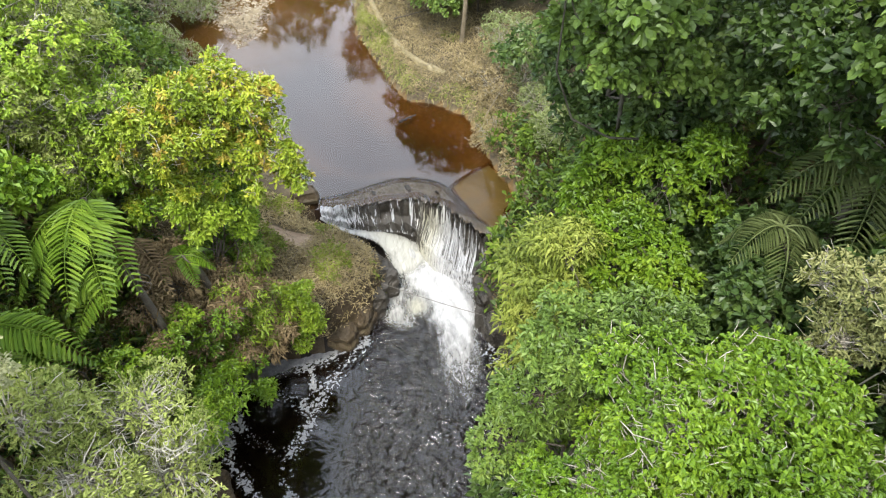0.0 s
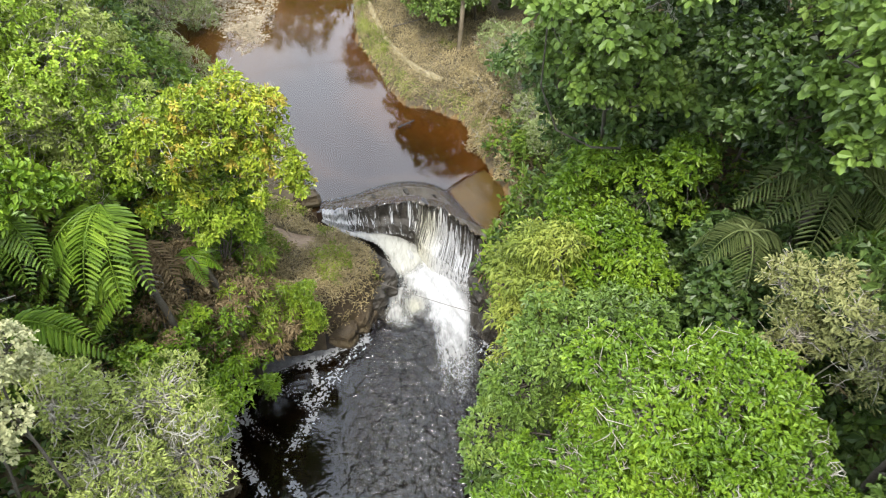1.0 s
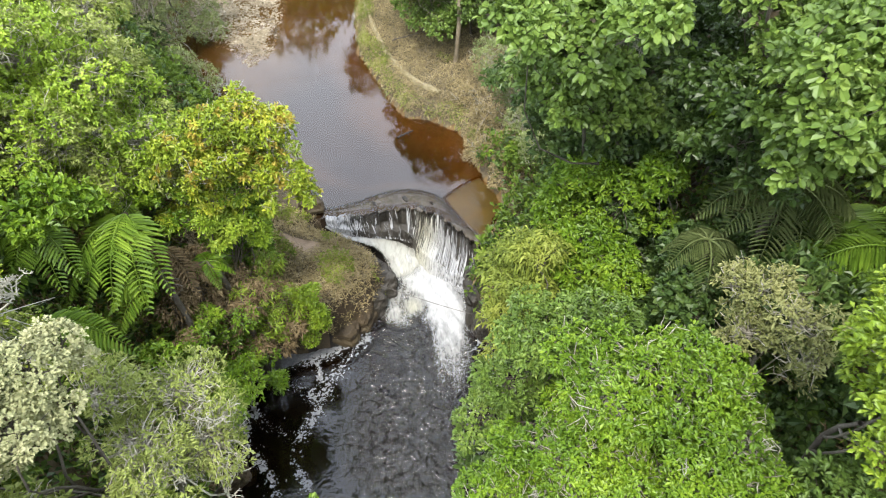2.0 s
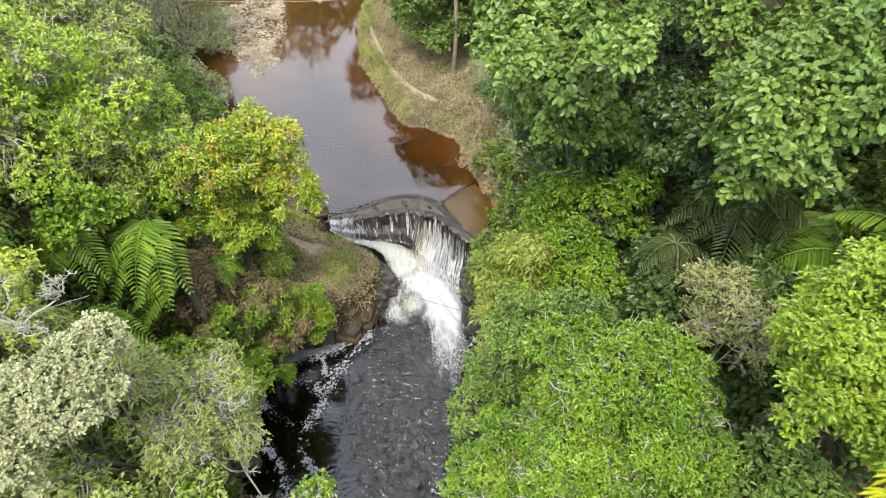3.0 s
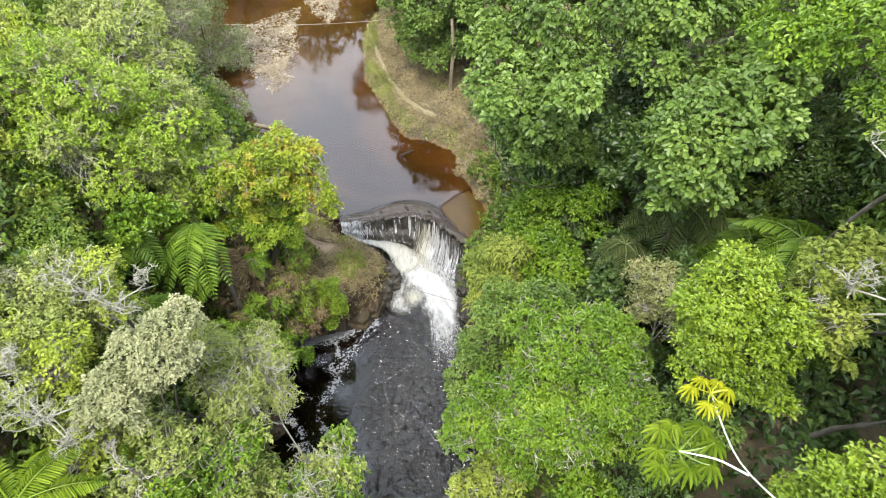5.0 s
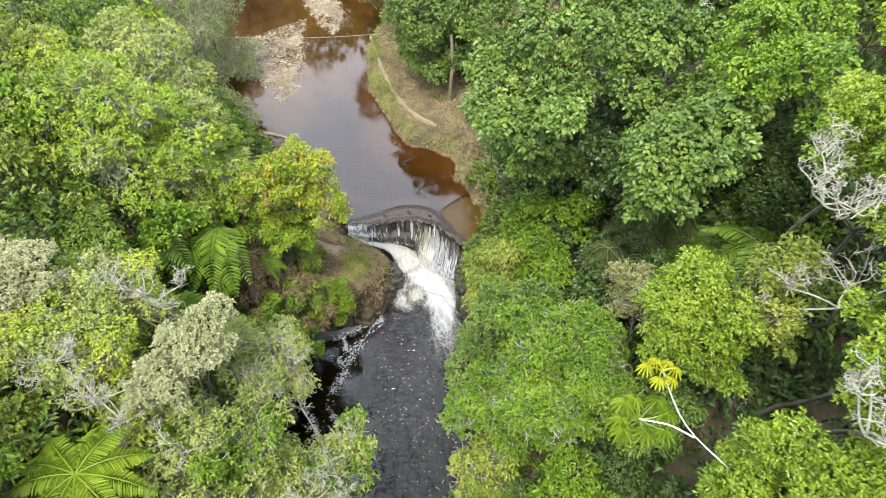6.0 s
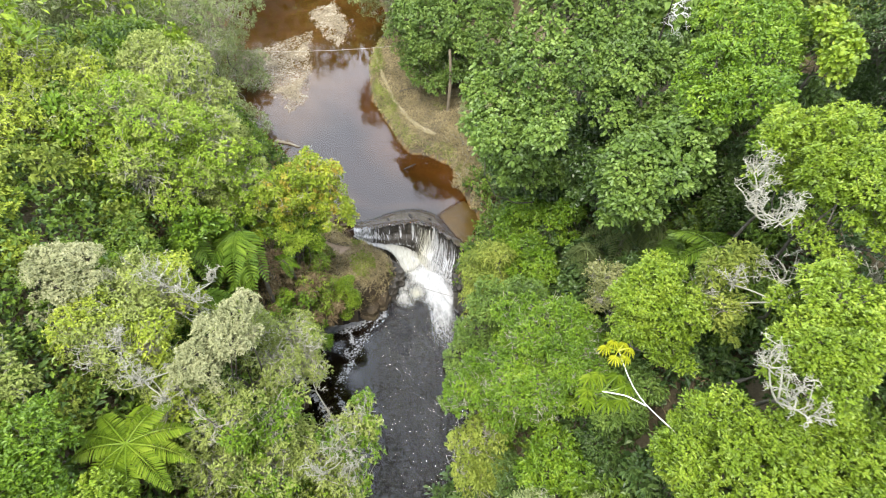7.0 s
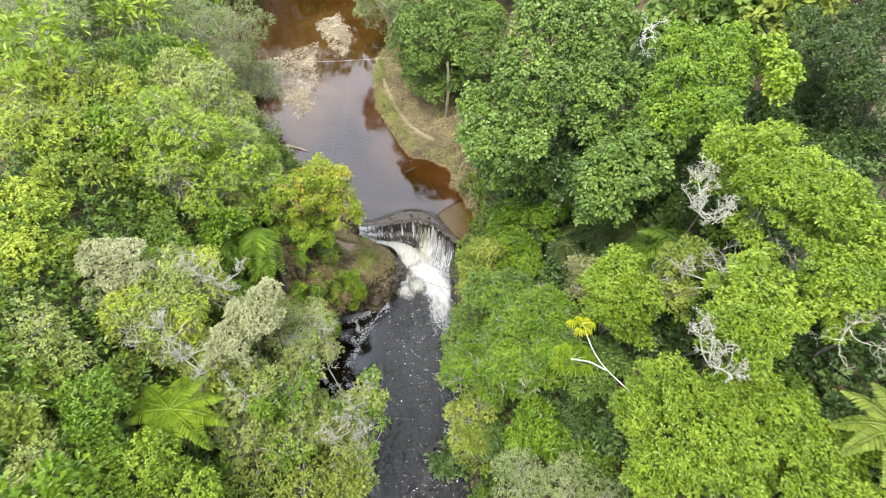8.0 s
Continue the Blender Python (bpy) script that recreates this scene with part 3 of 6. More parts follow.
AMOUNT = [(0.95, 0.0), (0.74, 0.0), (0.30, 0.0), (0.30, 0.0), (0.24, 0.0), (0.20, 0.1), (0.46, 0.9), (0.78, 0.7), (0.74, 0.15), (0.56, 0.0), (0.46, 0.0), (0.28, 0.0)]
COLUMNS = fall_shape()


def fall_point(s, v, lift=0.0):
    """A place on the fall's face: s along the lip 0..1, v down the face 0..1 (below 0: the shallows behind the lip)."""
    n = len(COLUMNS) - 1
    k = np.clip(s * n, 0, n)
    lx, ly, fx, fy, fz, bx, by = (np.interp(k, np.arange(n + 1), COLUMNS[:, c]) for c in range(7))
    w = np.clip(v, 0, 1)
    ragged = 0.06 * np.sin(s * 31) + 0.05 * np.sin(s * 53 + 1)
    shelf = step(w, 0.46 + ragged, 0.60 + ragged)  # a shelf half way down throws the water out
    run = 0.10 * np.sqrt(w) + 0.28 * w + 0.50 * shelf + 0.12 * w ** 3
    drop = 0.62 * w / 0.5 * (w < 0.5) + (0.62 + 0.38 * np.clip((w - 0.5) / 0.5, 0, 1) ** 1.3) * (w >= 0.5)
    back = np.clip(-v, 0, 1)
    x = lx + (fx - lx) * run + (bx - lx) * back
    y = ly + (fy - ly) * run - lift * step(w, 0, 0.25) + (by - ly) * back
    z = 0.015 + (fz - 0.015) * drop + lift * 0.5
    return np.stack([x, y, z], -1)


def build_fall():
    ob = thing("waterfall", (-0.7, 17.0, -2.0), "low rock-ledge waterfall with thin white strands over dark rock", "waterfall")
    at = np.array(ob.location)
    s, v = np.meshgrid(np.linspace(0, 1, 150), np.r_[np.linspace(-1.15, -0.05, 16), np.linspace(0, 1.15, 42)], indexing="ij")
    p = fall_point(s, np.minimum(v, 1.0))
    p[..., 2] -= np.maximum(v - 1, 0) * 2 + 0.05
    rough = 0.06 * waves(p[..., 0] * 5, p[..., 2] * 7) + 0.05 * waves(p[..., 0] * 11, p[..., 2] * 3 + p[..., 1] * 8) + 0.025 * waves(p[..., 0] * 21, p[..., 2] * 17)
    p[..., 1] -= rough * step(v, 0, 0.12)
    p[..., 2] += (0.022 * waves(p[..., 0] * 5, p[..., 1] * 7) + 0.012 * waves(p[..., 0] * 13 + 2, p[..., 1] * 9)) * step(-v, 0, 0.2) - 0.16 * step(-v, 0.85, 1.15)
    top = (v[:-1, :-1] < -0.04).ravel()
    part("rock_ledge", mesh_of("rock_ledge", p.reshape(-1, 3) - at, grid_faces(*s.shape), ROCK, True, [ROCK, LEDGE_TOP], top.astype(int)), ob, "black wet rock ledge")
    # the water sliding over the shallows to the lip
    s, v = np.meshgrid(np.linspace(0, 1, 150), np.linspace(-1.12, 0.10, 30), indexing="ij")
    p = fall_point(s, v, 0.012)
    p[..., 2] += 0.004 * waves(s * 60, v * 4) * step(-v, 0.0, 0.2) - 0.012 * step(-v, 0.2, 1.1)
    part("lip_sheet", values(mesh_of("lip_sheet", p.reshape(-1, 3) - at, grid_faces(*s.shape), THIN_WATER, True), across=s * 8, down=v), ob, "clear thin water over the lip")
    # the falling sheet, torn into strands
    n = len(COLUMNS) - 1
    s, v = np.meshgrid(np.linspace(0, 1, 260), np.linspace(-0.03, 1.04, 46), indexing="ij")
    amount, cream = (np.interp(s * n, np.arange(n + 1), COLUMNS[:, c]) for c in (7, 8))
    lift = 0.05 + 0.05 * waves(s * 90, v * 1.5) + 0.05 * np.clip(amount, 0, 1)
    p = fall_point(s, v, lift)
    right = step(s, 0.50, 0.66)
    fingers = 0.08 + 0.22 * np.clip(0.45 + 0.3 * np.sin(s * 83 + 2 * np.sin(s * 29)) + 0.25 * np.sin(s * 211 + 1) + 0.2 * np.sin(s * 47), 0, 1)
    thick = amount - 0.75 * right * (1 - step(v, fingers * 0.5, fingers + 0.10)) + 0.22 * right * step(v, 0.52, 0.66) - 0.10 * right * np.exp(-((v - 0.5) / 0.07) ** 2) + 0.25 * step(v, 0.85, 1.0)
    me = mesh_of("falling_water", p.reshape(-1, 3) - at, grid_faces(*s.shape), FALL_FOAM, True)
    part("falling_water", values(me, thick=thick, across=s * 8, down=v + 0.06 * np.sin(s * 45) + 2.6 * right * np.maximum(v - 0.52, 0), cream=cream), ob, "white falling water torn into strands")
    # loose strands standing off the face
    rng = np.random.default_rng(5)
    pile, more, side, low, warm = Pile(), [], [], [], []
    for k in range(420):
        u = rng.uniform(0.0, 1)
        heavy = float(np.interp(u * n, np.arange(n + 1), COLUMNS[:, 7]))
        if rng.uniform() > heavy:
            continue
        start = rng.uniform(-0.02, 0.35)
        end = min(1.04, start + rng.uniform(0.25, 0.8))
        vs = np.linspace(start, end, 10)
        us = np.clip(u + np.cumsum(rng.normal(0, 0.0012, 10)), 0, 1)
        wide = rng.uniform(0.0012, 0.0035) * (0.6 + 0.9 * (vs - start) / (end - start))
        off = rng.uniform(0.09, 0.17)
        v = np.stack([fall_point(np.clip(us - wide, 0, 1), vs, off * 0.8), fall_point(us, vs, off), fall_point(np.clip(us + wide, 0, 1), vs, off * 0.8)], 1).reshape(-1, 3)
        i = np.arange(9)[:, None] * 3
        pile.add(v, np.concatenate([i + [0, 1, 4, 3], i + [1, 2, 5, 4]]))
        more.append(np.repeat(0.85 * np.sin(np.pi * np.clip((vs - start) / (end - start), 0.08, 0.9)) ** 0.5, 3) * np.tile([0.7, 1.0, 0.7], 10))
        side.append(np.repeat(us * 8 + 3, 3))
        low.append(np.repeat(vs, 3))
        warm.append(np.full(30, np.interp(u * n, np.arange(n + 1), COLUMNS[:, 8])))
    me = values(pile.mesh("strand", FALL_FOAM, True, at), thick=np.concatenate(more), across=np.concatenate(side), down=np.concatenate(low), cream=np.concatenate(warm))
    tagged(part("strand", me, ob, "thin white strands of falling water"), kind="stuff")
    return ob


build_fall()


def white_water():
    """The chute that gathers the fall's water along the left rocks, and the froth where it runs out into the pool."""
    ob = thing("rapids", (0, 15, -2.0), "white foaming chute running from the fall into the pool", "rapids")
    at = np.array(ob.location)
    # columns: x, y, z, half width
    spine = along([(-4.25, 17.28, -0.26, 0.06), (-3.8, 17.14, -0.48, 0.09), (-3.4, 17.06, -0.66, 0.12), (-2.9, 17.10, -0.84, 0.16), (-2.4, 17.16, -1.02, 0.28),
                   (-1.9, 17.08, -1.18, 0.46), (-1.5, 16.82, -1.38, 0.64), (-1.1, 16.42, -1.60, 0.85), (-0.75, 15.9, -1.80, 0.9)], 70)
    t = unit(np.gradient(spine[:, :2], axis=0))
    nrm = np.stack([-t[:, 1], t[:, 0]], 1)
    u = np.linspace(-1, 1, 18)
    x = spine[:, 0, None] + nrm[:, 0, None] * u * spine[:, 3, None]
    y = spine[:, 1, None] + nrm[:, 1, None] * u * spine[:, 3, None]
    s = np.linspace(0, 1, 70)[:, None]
    z = spine[:, 2, None] + 0.03 * waves(x * 6, y * 6) + 0.06 * (1 - u ** 2) * step(s, 0.2, 0.6) - 0.05 * np.abs(u) ** 3
    thick = (1.0 - 0.45 * np.abs(u) ** 4) * (1 - step(s, 0.86, 1.0)) + 0 * x
    me = values(mesh_of("chute", np.stack([x, y, z], -1).reshape(-1, 3) - at, grid_faces(*x.shape)[:, ::-1], FOAM, True), thick=thick, cream=0.55 * step(s, 0.25, 0.5) + 0 * x)
    part("chute", me, ob, "smooth cream-white chute along the rocks")
    # the froth: its thickness falls off from a line that runs down into the pool
    core = along([(-1.45, 16.95, 0.5, 1.0), (-1.15, 16.5, 0.7, 1.0), (-0.75, 16.1, 0.85, 1.0), (-0.3, 15.6, 1.15, 1.0), (0.0, 15.0, 1.2, 1.0), (0.3, 14.4, 0.95, 1.0), (0.45, 13.8, 0.85, 0.95), (0.5, 13.2, 0.8, 0.78), (0.55, 12.5, 0.75, 0.52), (0.65, 11.8, 0.7, 0.34), (0.7, 11.2, 0.6, 0.22)], 60)
    x, y = np.meshgrid(np.arange(-2.25, 1.62, 0.045), np.arange(10.6, 17.05, 0.045), indexing="ij")
    d = np.sqrt((x[..., None] - core[:, 0]) ** 2 + (y[..., None] - core[:, 1]) ** 2) / core[:, 2]
    thick = (core[:, 3] * np.clip(1.25 - d ** 1.6, 0, 1)).max(-1)
    lobe = np.hypot((x + 1.3) / 0.85, (y - 14.7) / 1.0)
    thick = np.maximum(thick, 0.66 * np.clip(1.4 - lobe ** 2, 0, 1))
    boil = np.hypot(x + 0.86, (y - 14.62) * 0.8)
    thick = thick - 0.22 * np.exp(-((boil - 0.46) / 0.12) ** 2) + 0.12 * np.exp(-(boil / 0.3) ** 2)
    thick = np.clip(thick + 0.10 * waves(x * 2.3, y * 1.9), 0, 1.1)
    base = np.interp(y, [11, 13.5, 14.5, 15.5, 16.2, 17], [-2.0, -1.995, -1.96, -1.88, -1.74, -1.55])
    z = base + np.clip(thick, 0, 1) * (0.10 + 0.08 * waves(x * 3.1, y * 2.6) + 0.05 * waves(x * 7, y * 6 + 3)) + 0.05 * np.exp(-(boil / 0.34) ** 2)
    z = np.maximum(z, LOWER_Z + 0.014)
    n, m = x.shape
    q = grid_faces(n, m)
    q = q[(thick.ravel()[q].max(1) > 0.02) & ((y.ravel()[q].mean(1) < 16.55) | (x.ravel()[q].mean(1) < 0.2))]
    used, q = np.unique(q, return_inverse=True)
    me = mesh_of("froth", np.stack([x, y, z], -1).reshape(-1, 3)[used] - at, q.reshape(-1, 4)[:, ::-1], FOAM, True)
    part("froth", values(me, thick=thick.ravel()[used], cream=(0.8 * np.exp(-(boil / 0.35) ** 2) + 0.25 * step(-x, 0.4, 1.4)).ravel()[used]), ob, "white churning froth")
    return ob


white_water()


def foam_flecks():
    """Flecks of foam drifting in curved lines over the slack water by the left ledge."""
    rng = np.random.default_rng(11)
    pile = Pile()
    trails = [([(-2.45, 13.3), (-2.8, 12.8), (-3.15, 12.2), (-3.5, 11.6), (-3.7, 10.9), (-3.85, 10.2), (-4.2, 9.6), (-4.5, 9.0), (-4.3, 8.3), (-3.9, 7.7)], 0.20, 70),
              ([(-2.5, 13.2), (-3.3, 12.8), (-4.3, 12.3), (-5.3, 12.0), (-5.9, 11.7)], 0.26, 80),
              ([(-5.7, 11.6), (-4.9, 11.35), (-4.3, 11.0), (-3.9, 10.6)], 0.20, 40),
              ([(-4.2, 12.2), (-3.9, 11.5), (-3.75, 10.9)], 0.20, 40),
              ([(-6.1, 11.0), (-5.97, 10.3), (-5.5, 9.8), (-4.8, 9.5), (-4.5, 9.1)], 0.17, 40),
              ([(-6.2, 10.2), (-6.1, 9.4), (-5.8, 8.8), (-5.4, 8.4), (-5.0, 7.9), (-4.7, 7.1), (-4.3, 6.2)], 0.20, 70),
              ([(1.5, 12.9), (1.9, 12.2), (2.3, 11.0)], 0.3, 50)]
    for pts, wide, count in trails:
        line = along(pts, 60)
        for _ in range(count):
            c = line[rng.integers(60)] + rng.normal(0, wide, 2) * (0.35 + rng.uniform() * 0.8)
            r, n = rng.uniform(0.004, 0.014) * (2.0 if rng.uniform() < 0.1 else 1), 8
            ang = np.linspace(0, 2 * np.pi, n, endpoint=False) + rng.uniform(0, 6)
            rr = r * rng.uniform(0.5, 1.3, n)
            tilt, stretch = rng.uniform(0, 3), rng.uniform(1.0, 3.5)
            px, py = rr * np.cos(ang) * stretch, rr * np.sin(ang)
            x, y = c[0] + px * np.cos(tilt) - py * np.sin(tilt), c[1] + px * np.sin(tilt) + py * np.cos(tilt)
            v = np.stack([np.r_[x, c[0]], np.r_[y, c[1]], np.r_[np.full(n, LOWER_Z + 0.022), LOWER_Z + 0.036]], 1)
            k = np.arange(0, n, 2)
            pile.add(v, np.stack([k, k + 1, (k + 2) % n, np.full(4, n)], 1))
    x, y = np.meshgrid(np.arange(-6.9, 2.6, 0.12), np.arange(3.6, 13.9, 0.12), indexing="ij")
    thick = np.zeros(x.shape)
    for pts, wide, count in trails:
        line = along(pts, 60)
        d = np.sqrt(((x[..., None] - line[:, 0]) ** 2 + (y[..., None] - line[:, 1]) ** 2).min(-1))
        thick = np.maximum(thick, 0.52 * np.exp(-(d / (wide * 1.25)) ** 2) * np.clip(0.80 + 0.35 * waves(x * 2.2, y * 2.2), 0.2, 1))
    thick = np.where(shore(POOL, x, y) > 0.1, 0, thick)
    scum = [(-6.4, 12.4), (-5.2, 12.7), (-3.9, 13.2), (-2.5, 13.4), (-3.3, 12.75), (-4.5, 12.2), (-5.4, 11.8), (-6.1, 11.3), (-6.3, 10.6), (-6.0, 9.7), (-6.6, 8.8), (-7.2, 9.6), (-7.0, 11.5)]
    film = (1 - step(shore(scum, x, y) + 0.12 * waves(x * 3, y * 3), -0.25, 0.12)) * (shore(POOL, x, y) < 0.1)
    n, m = x.shape
    a, b = np.meshgrid(np.arange(n - 1), np.arange(m - 1), indexing="ij")
    a, b = (k[(thick + film)[:-1, :-1] > 0.02] for k in (a, b))
    used, q = np.unique(np.stack([a * m + b, (a + 1) * m + b, (a + 1) * m + b + 1, a * m + b + 1], -1), return_inverse=True)
    me = mesh_of("foam_lace", np.stack([x, y, np.maximum(pool_level(x, y), LOWER_Z) + 0.015], -1).reshape(-1, 3)[used], q.reshape(-1, 4), LACE, True)
    values(me, thick=thick.ravel()[used], film=film.ravel()[used], cream=0 * thick.ravel()[used])
    tagged(new("foam_lace", me), "grey lacy foam turning in the slack water", "foam", kind="stuff")
    flat = grain_material("foam_fleck", [(0.22, 0.22, 0.22), (0.34, 0.34, 0.33), (0.48, 0.48, 0.46)], 3.0, 30.0, rough=0.6)
    return tagged(new("foam", pile.mesh("foam", flat)), "drifting flecks of grey-white foam on dark water", "foam", kind="stuff")


foam_flecks()


# ---- rocks ----
def boulder(name, at, size, mat, seed, label, turn=0.0, corners=18, rough=0.05):
    """An angular weathered block: the hull of some corners, its edges worn, its faces broken by bedding and noise."""
    rng = np.random.default_rng(900 + seed)
    bm = bmesh.new()
    p = rng.uniform(-1, 1, (corners, 3))
    p = p / (np.abs(p) ** 5).sum(1, keepdims=True) ** 0.2
    for q in p:
        bm.verts.new(q * np.array(size))
    bmesh.ops.convex_hull(bm, input=bm.verts[:])
    loose = [v for v in bm.verts if not v.link_faces]
    bmesh.ops.delete(bm, geom=loose, context="VERTS")
    bmesh.ops.bevel(bm, geom=bm.edges[:], offset=0.06 * min(size), segments=1, affect="EDGES")
    for _ in range(3):
        bmesh.ops.triangulate(bm, faces=bm.faces[:])
        wide = [e for e in bm.edges if e.calc_length() > 0.16]
        if wide:
            bmesh.ops.subdivide_edges(bm, edges=wide, cuts=1)
    bmesh.ops.triangulate(bm, faces=bm.faces[:])
    bm.normal_update()
    off = Vector((seed * 3.7, seed * 1.9, seed * 2.3))
    moved = [(v, v.normal * (rough * noise.fractal(v.co * 2.2 + off, 1.0, 2.0, 4) + 0.03 * math.copysign(1, math.sin(v.co.z * 17 + 3 * noise.noise(v.co * 0.8 + off))))) for v in bm.verts]
    for v, d in moved:
        v.co += d
    me = bpy.data.meshes.new(name)
    bm.to_mesh(me)
    bm.free()
    me.materials.append(mat)
    ob = new(name, me)
    ob.matrix_world = pose(*at, 0, 0, turn)
    return tagged(ob, label, "rock", "stream rocks")


boulder("boulder", (-1.98, 15.55, -1.6), (0.42, 0.6, 0.66), ROCK, 1, "dark wet boulder beside the foaming chute", 20)
boulder("boulder", (-2.35, 16.15, -1.3), (0.55, 0.35, 0.5), ROCK, 2, "dark layered rock at the edge of the chute", -25)
boulder("boulder", (-3.3, 16.65, -1.0), (0.6, 0.3, 0.42), ROCK, 16, "low dark rock along the chute", -14)
boulder("boulder", (-2.3, 14.6, -1.7), (0.42, 0.5, 0.7), ROCK, 3, "dark undercut rock at the pool's edge", 30)
boulder("boulder", (-2.75, 13.9, -1.85), (0.6, 0.5, 0.8), BROWN_ROCK, 17, "brown angular rock above the slack water", 12)
boulder("boulder", (-3.6, 13.4, -1.95), (0.9, 0.5, 0.8), BROWN_ROCK, 4, "long brown mossy ledge over the slack water", -8)
boulder("boulder", (-5.1, 13.0, -2.0), (0.95, 0.5, 0.7), BROWN_ROCK, 5, "low brown ledge under hanging ferns", 8)
boulder("boulder", (1.42, 14.35, -1.45), (0.52, 0.62, 1.0), ROCK, 6, "blocky dark cliff beside the white water", 8)
boulder("boulder", (1.42, 15.15, -1.25), (0.36, 0.42, 0.95), ROCK, 7, "cracked dark rock below the slab", -12)
boulder("boulder", (1.95, 13.35, -1.7), (0.6, 0.6, 0.9), ROCK, 8, "dark rock shaded by leaning trees", 25)
boulder("rock_slab", (2.75, 17.1, -0.1), (0.5, 0.42, 0.34), SLAB, 10, "tan block of sandstone beside the lip", 30)
boulder("boulder", (-6.3, 8.1, -1.95), (0.7, 0.65, 0.6), BROWN_ROCK, 12, "mossy brown rock in the pool's corner", 40)
boulder("boulder", (-4.85, 18.0, 0.0), (0.5, 0.4, 0.4), BROWN_ROCK, 13, "small brown rock above the lip", 10)
boulder("boulder", (-5.7, 18.9, 0.05), (0.6, 0.5, 0.4), BROWN_ROCK, 14, "rough brown rock at the river's edge", 50)


def flagstone(poly, top, thick, mat, seed, label, tilt=(0.0, 0.0)):
    """A flat plate of bedrock with a chipped rim."""
    rng = np.random.default_rng(seed)
    p = np.array(poly, float)
    mid = p.mean(0)
    rim = along(np.concatenate([p, p[:1]]), 48)[:-1]
    n = len(rim)
    rim = rim + rng.normal(0, 0.025, rim.shape)
    rings = []
    for share, drop in ((0.03, 0.0), (0.35, 0.0), (0.7, 0.0), (0.96, 0.005), (1.0, 0.03), (1.03, thick)):
        q = mid + (rim - mid) * share
        z = top + tilt[0] * (q[:, 0] - mid[0]) + tilt[1] * (q[:, 1] - mid[1]) - drop + 0.018 * waves(q[:, 0] * 3, q[:, 1] * 5 + seed)
        rings.append(np.stack([q[:, 0] - mid[0], q[:, 1] - mid[1], z], 1))
    k = np.arange(n)
    q = np.concatenate([np.stack([r * n + k, r * n + (k + 1) % n, (r + 1) * n + (k + 1) % n, (r + 1) * n + k], 1) for r in range(5)])
    ob = new("flagstone", mesh_of("flagstone", np.concatenate(rings), q[:, ::-1], mat))
    ob.location = (*mid, 0)
    return tagged(ob, label, "rock", "stream rocks")


flagstone(SLAB_EDGE, -0.035, 0.5, SLAB, 3, "broad brown sandstone slab under thin water", (0.02, 0.0))
flagstone([(2.3, 17.35), (2.92, 17.9), (3.3, 17.3), (2.85, 16.4), (2.12, 16.35)], 0.06, 0.6, SLAB, 5, "broken sandstone plate beside the lip", (0.02, -0.03))


def slab_sheet():
    """The skin of water running over the slab."""
    xs, ys = np.arange(0.1, 3.1, 0.06), np.arange(16.2, 20.1, 0.06)
    x, y = np.meshgrid(xs, ys, indexing="ij")
    q = grid_faces(*x.shape)
    q = q[(shore(SLAB_EDGE, x, y).ravel()[q] < 0.06).all(1)]
    used, q = np.unique(q, return_inverse=True)
    z = 0.016 + 0.007 * waves(x * 4, y * 4) + 0.005 * np.sin(14 * np.hypot(x - 2.4, y - 18.9))
    return tagged(new("water_slab", mesh_of("water_slab", np.stack([x, y, z], -1).reshape(-1, 3)[used], q.reshape(-1, 4)[:, ::-1], SLAB_WATER, True)), "thin rippled water over the brown slab", "water", kind="structure")


slab_sheet()
for k, (x, y, r) in enumerate(((-2.45, 18.25, 0.09), (-1.25, 18.5, 0.10), (-0.55, 17.98, 0.15), (-0.2, 18.25, 0.08))):
    boulder("stone", (x, y, 0.0), (r * 0.7, r * 1.5, 0.06), ROCK, 30 + k, "small dark wet stone breaking the shallow water", 10 + 12 * k, rough=0.02)


def scatter(name, label, category, count, inside, sizes, mat, seed, flat=0.6):
    """Loose stones lying on the ground where inside(x, y) holds."""
    rng = np.random.default_rng(seed)
    x, y = rng.uniform(*inside[0], count * 3), rng.uniform(*inside[1], count * 3)
    ok = np.flatnonzero(inside[2](x, y))[:count]
    x, y = x[ok], y[ok]
    z = land(x, y)
    ball = np.array([(1, 0, 0), (0.3, 0.95, 0), (-0.8, 0.59, 0), (-0.8, -0.59, 0), (0.3, -0.95, 0), (0.1, 0, 1), (0.5, 0.2, 0.75), (-0.4, 0.3, 0.8)])
    r = rng.uniform(sizes[0] ** 0.5, sizes[1] ** 0.5, len(x)) ** 2
    turn = rng.uniform(0, 6.28, len(x))
    v = ball[None] * rng.uniform(0.7, 1.25, (len(x), 8, 1)) * r[:, None, None]
    vx = v[..., 0] * np.cos(turn)[:, None] - v[..., 1] * np.sin(turn)[:, None]
    vy = v[..., 0] * np.sin(turn)[:, None] + v[..., 1] * np.cos(turn)[:, None]
    v = np.stack([vx + x[:, None], vy + y[:, None], v[..., 2] * flat + z[:, None] - r[:, None] * 0.1], -1)
    k = np.arange(len(x))[:, None] * 8
    q = np.concatenate([k + f for f in ([0, 1, 6, 5], [1, 2, 7, 6], [2, 3, 5, 7], [3, 4, 0, 5], [5, 6, 7, 5], [0, 5, 5, 5])[:4]])
    return tagged(new(name, mesh_of(name, v.reshape(-1, 3), q, mat)), label, category, kind="stuff")


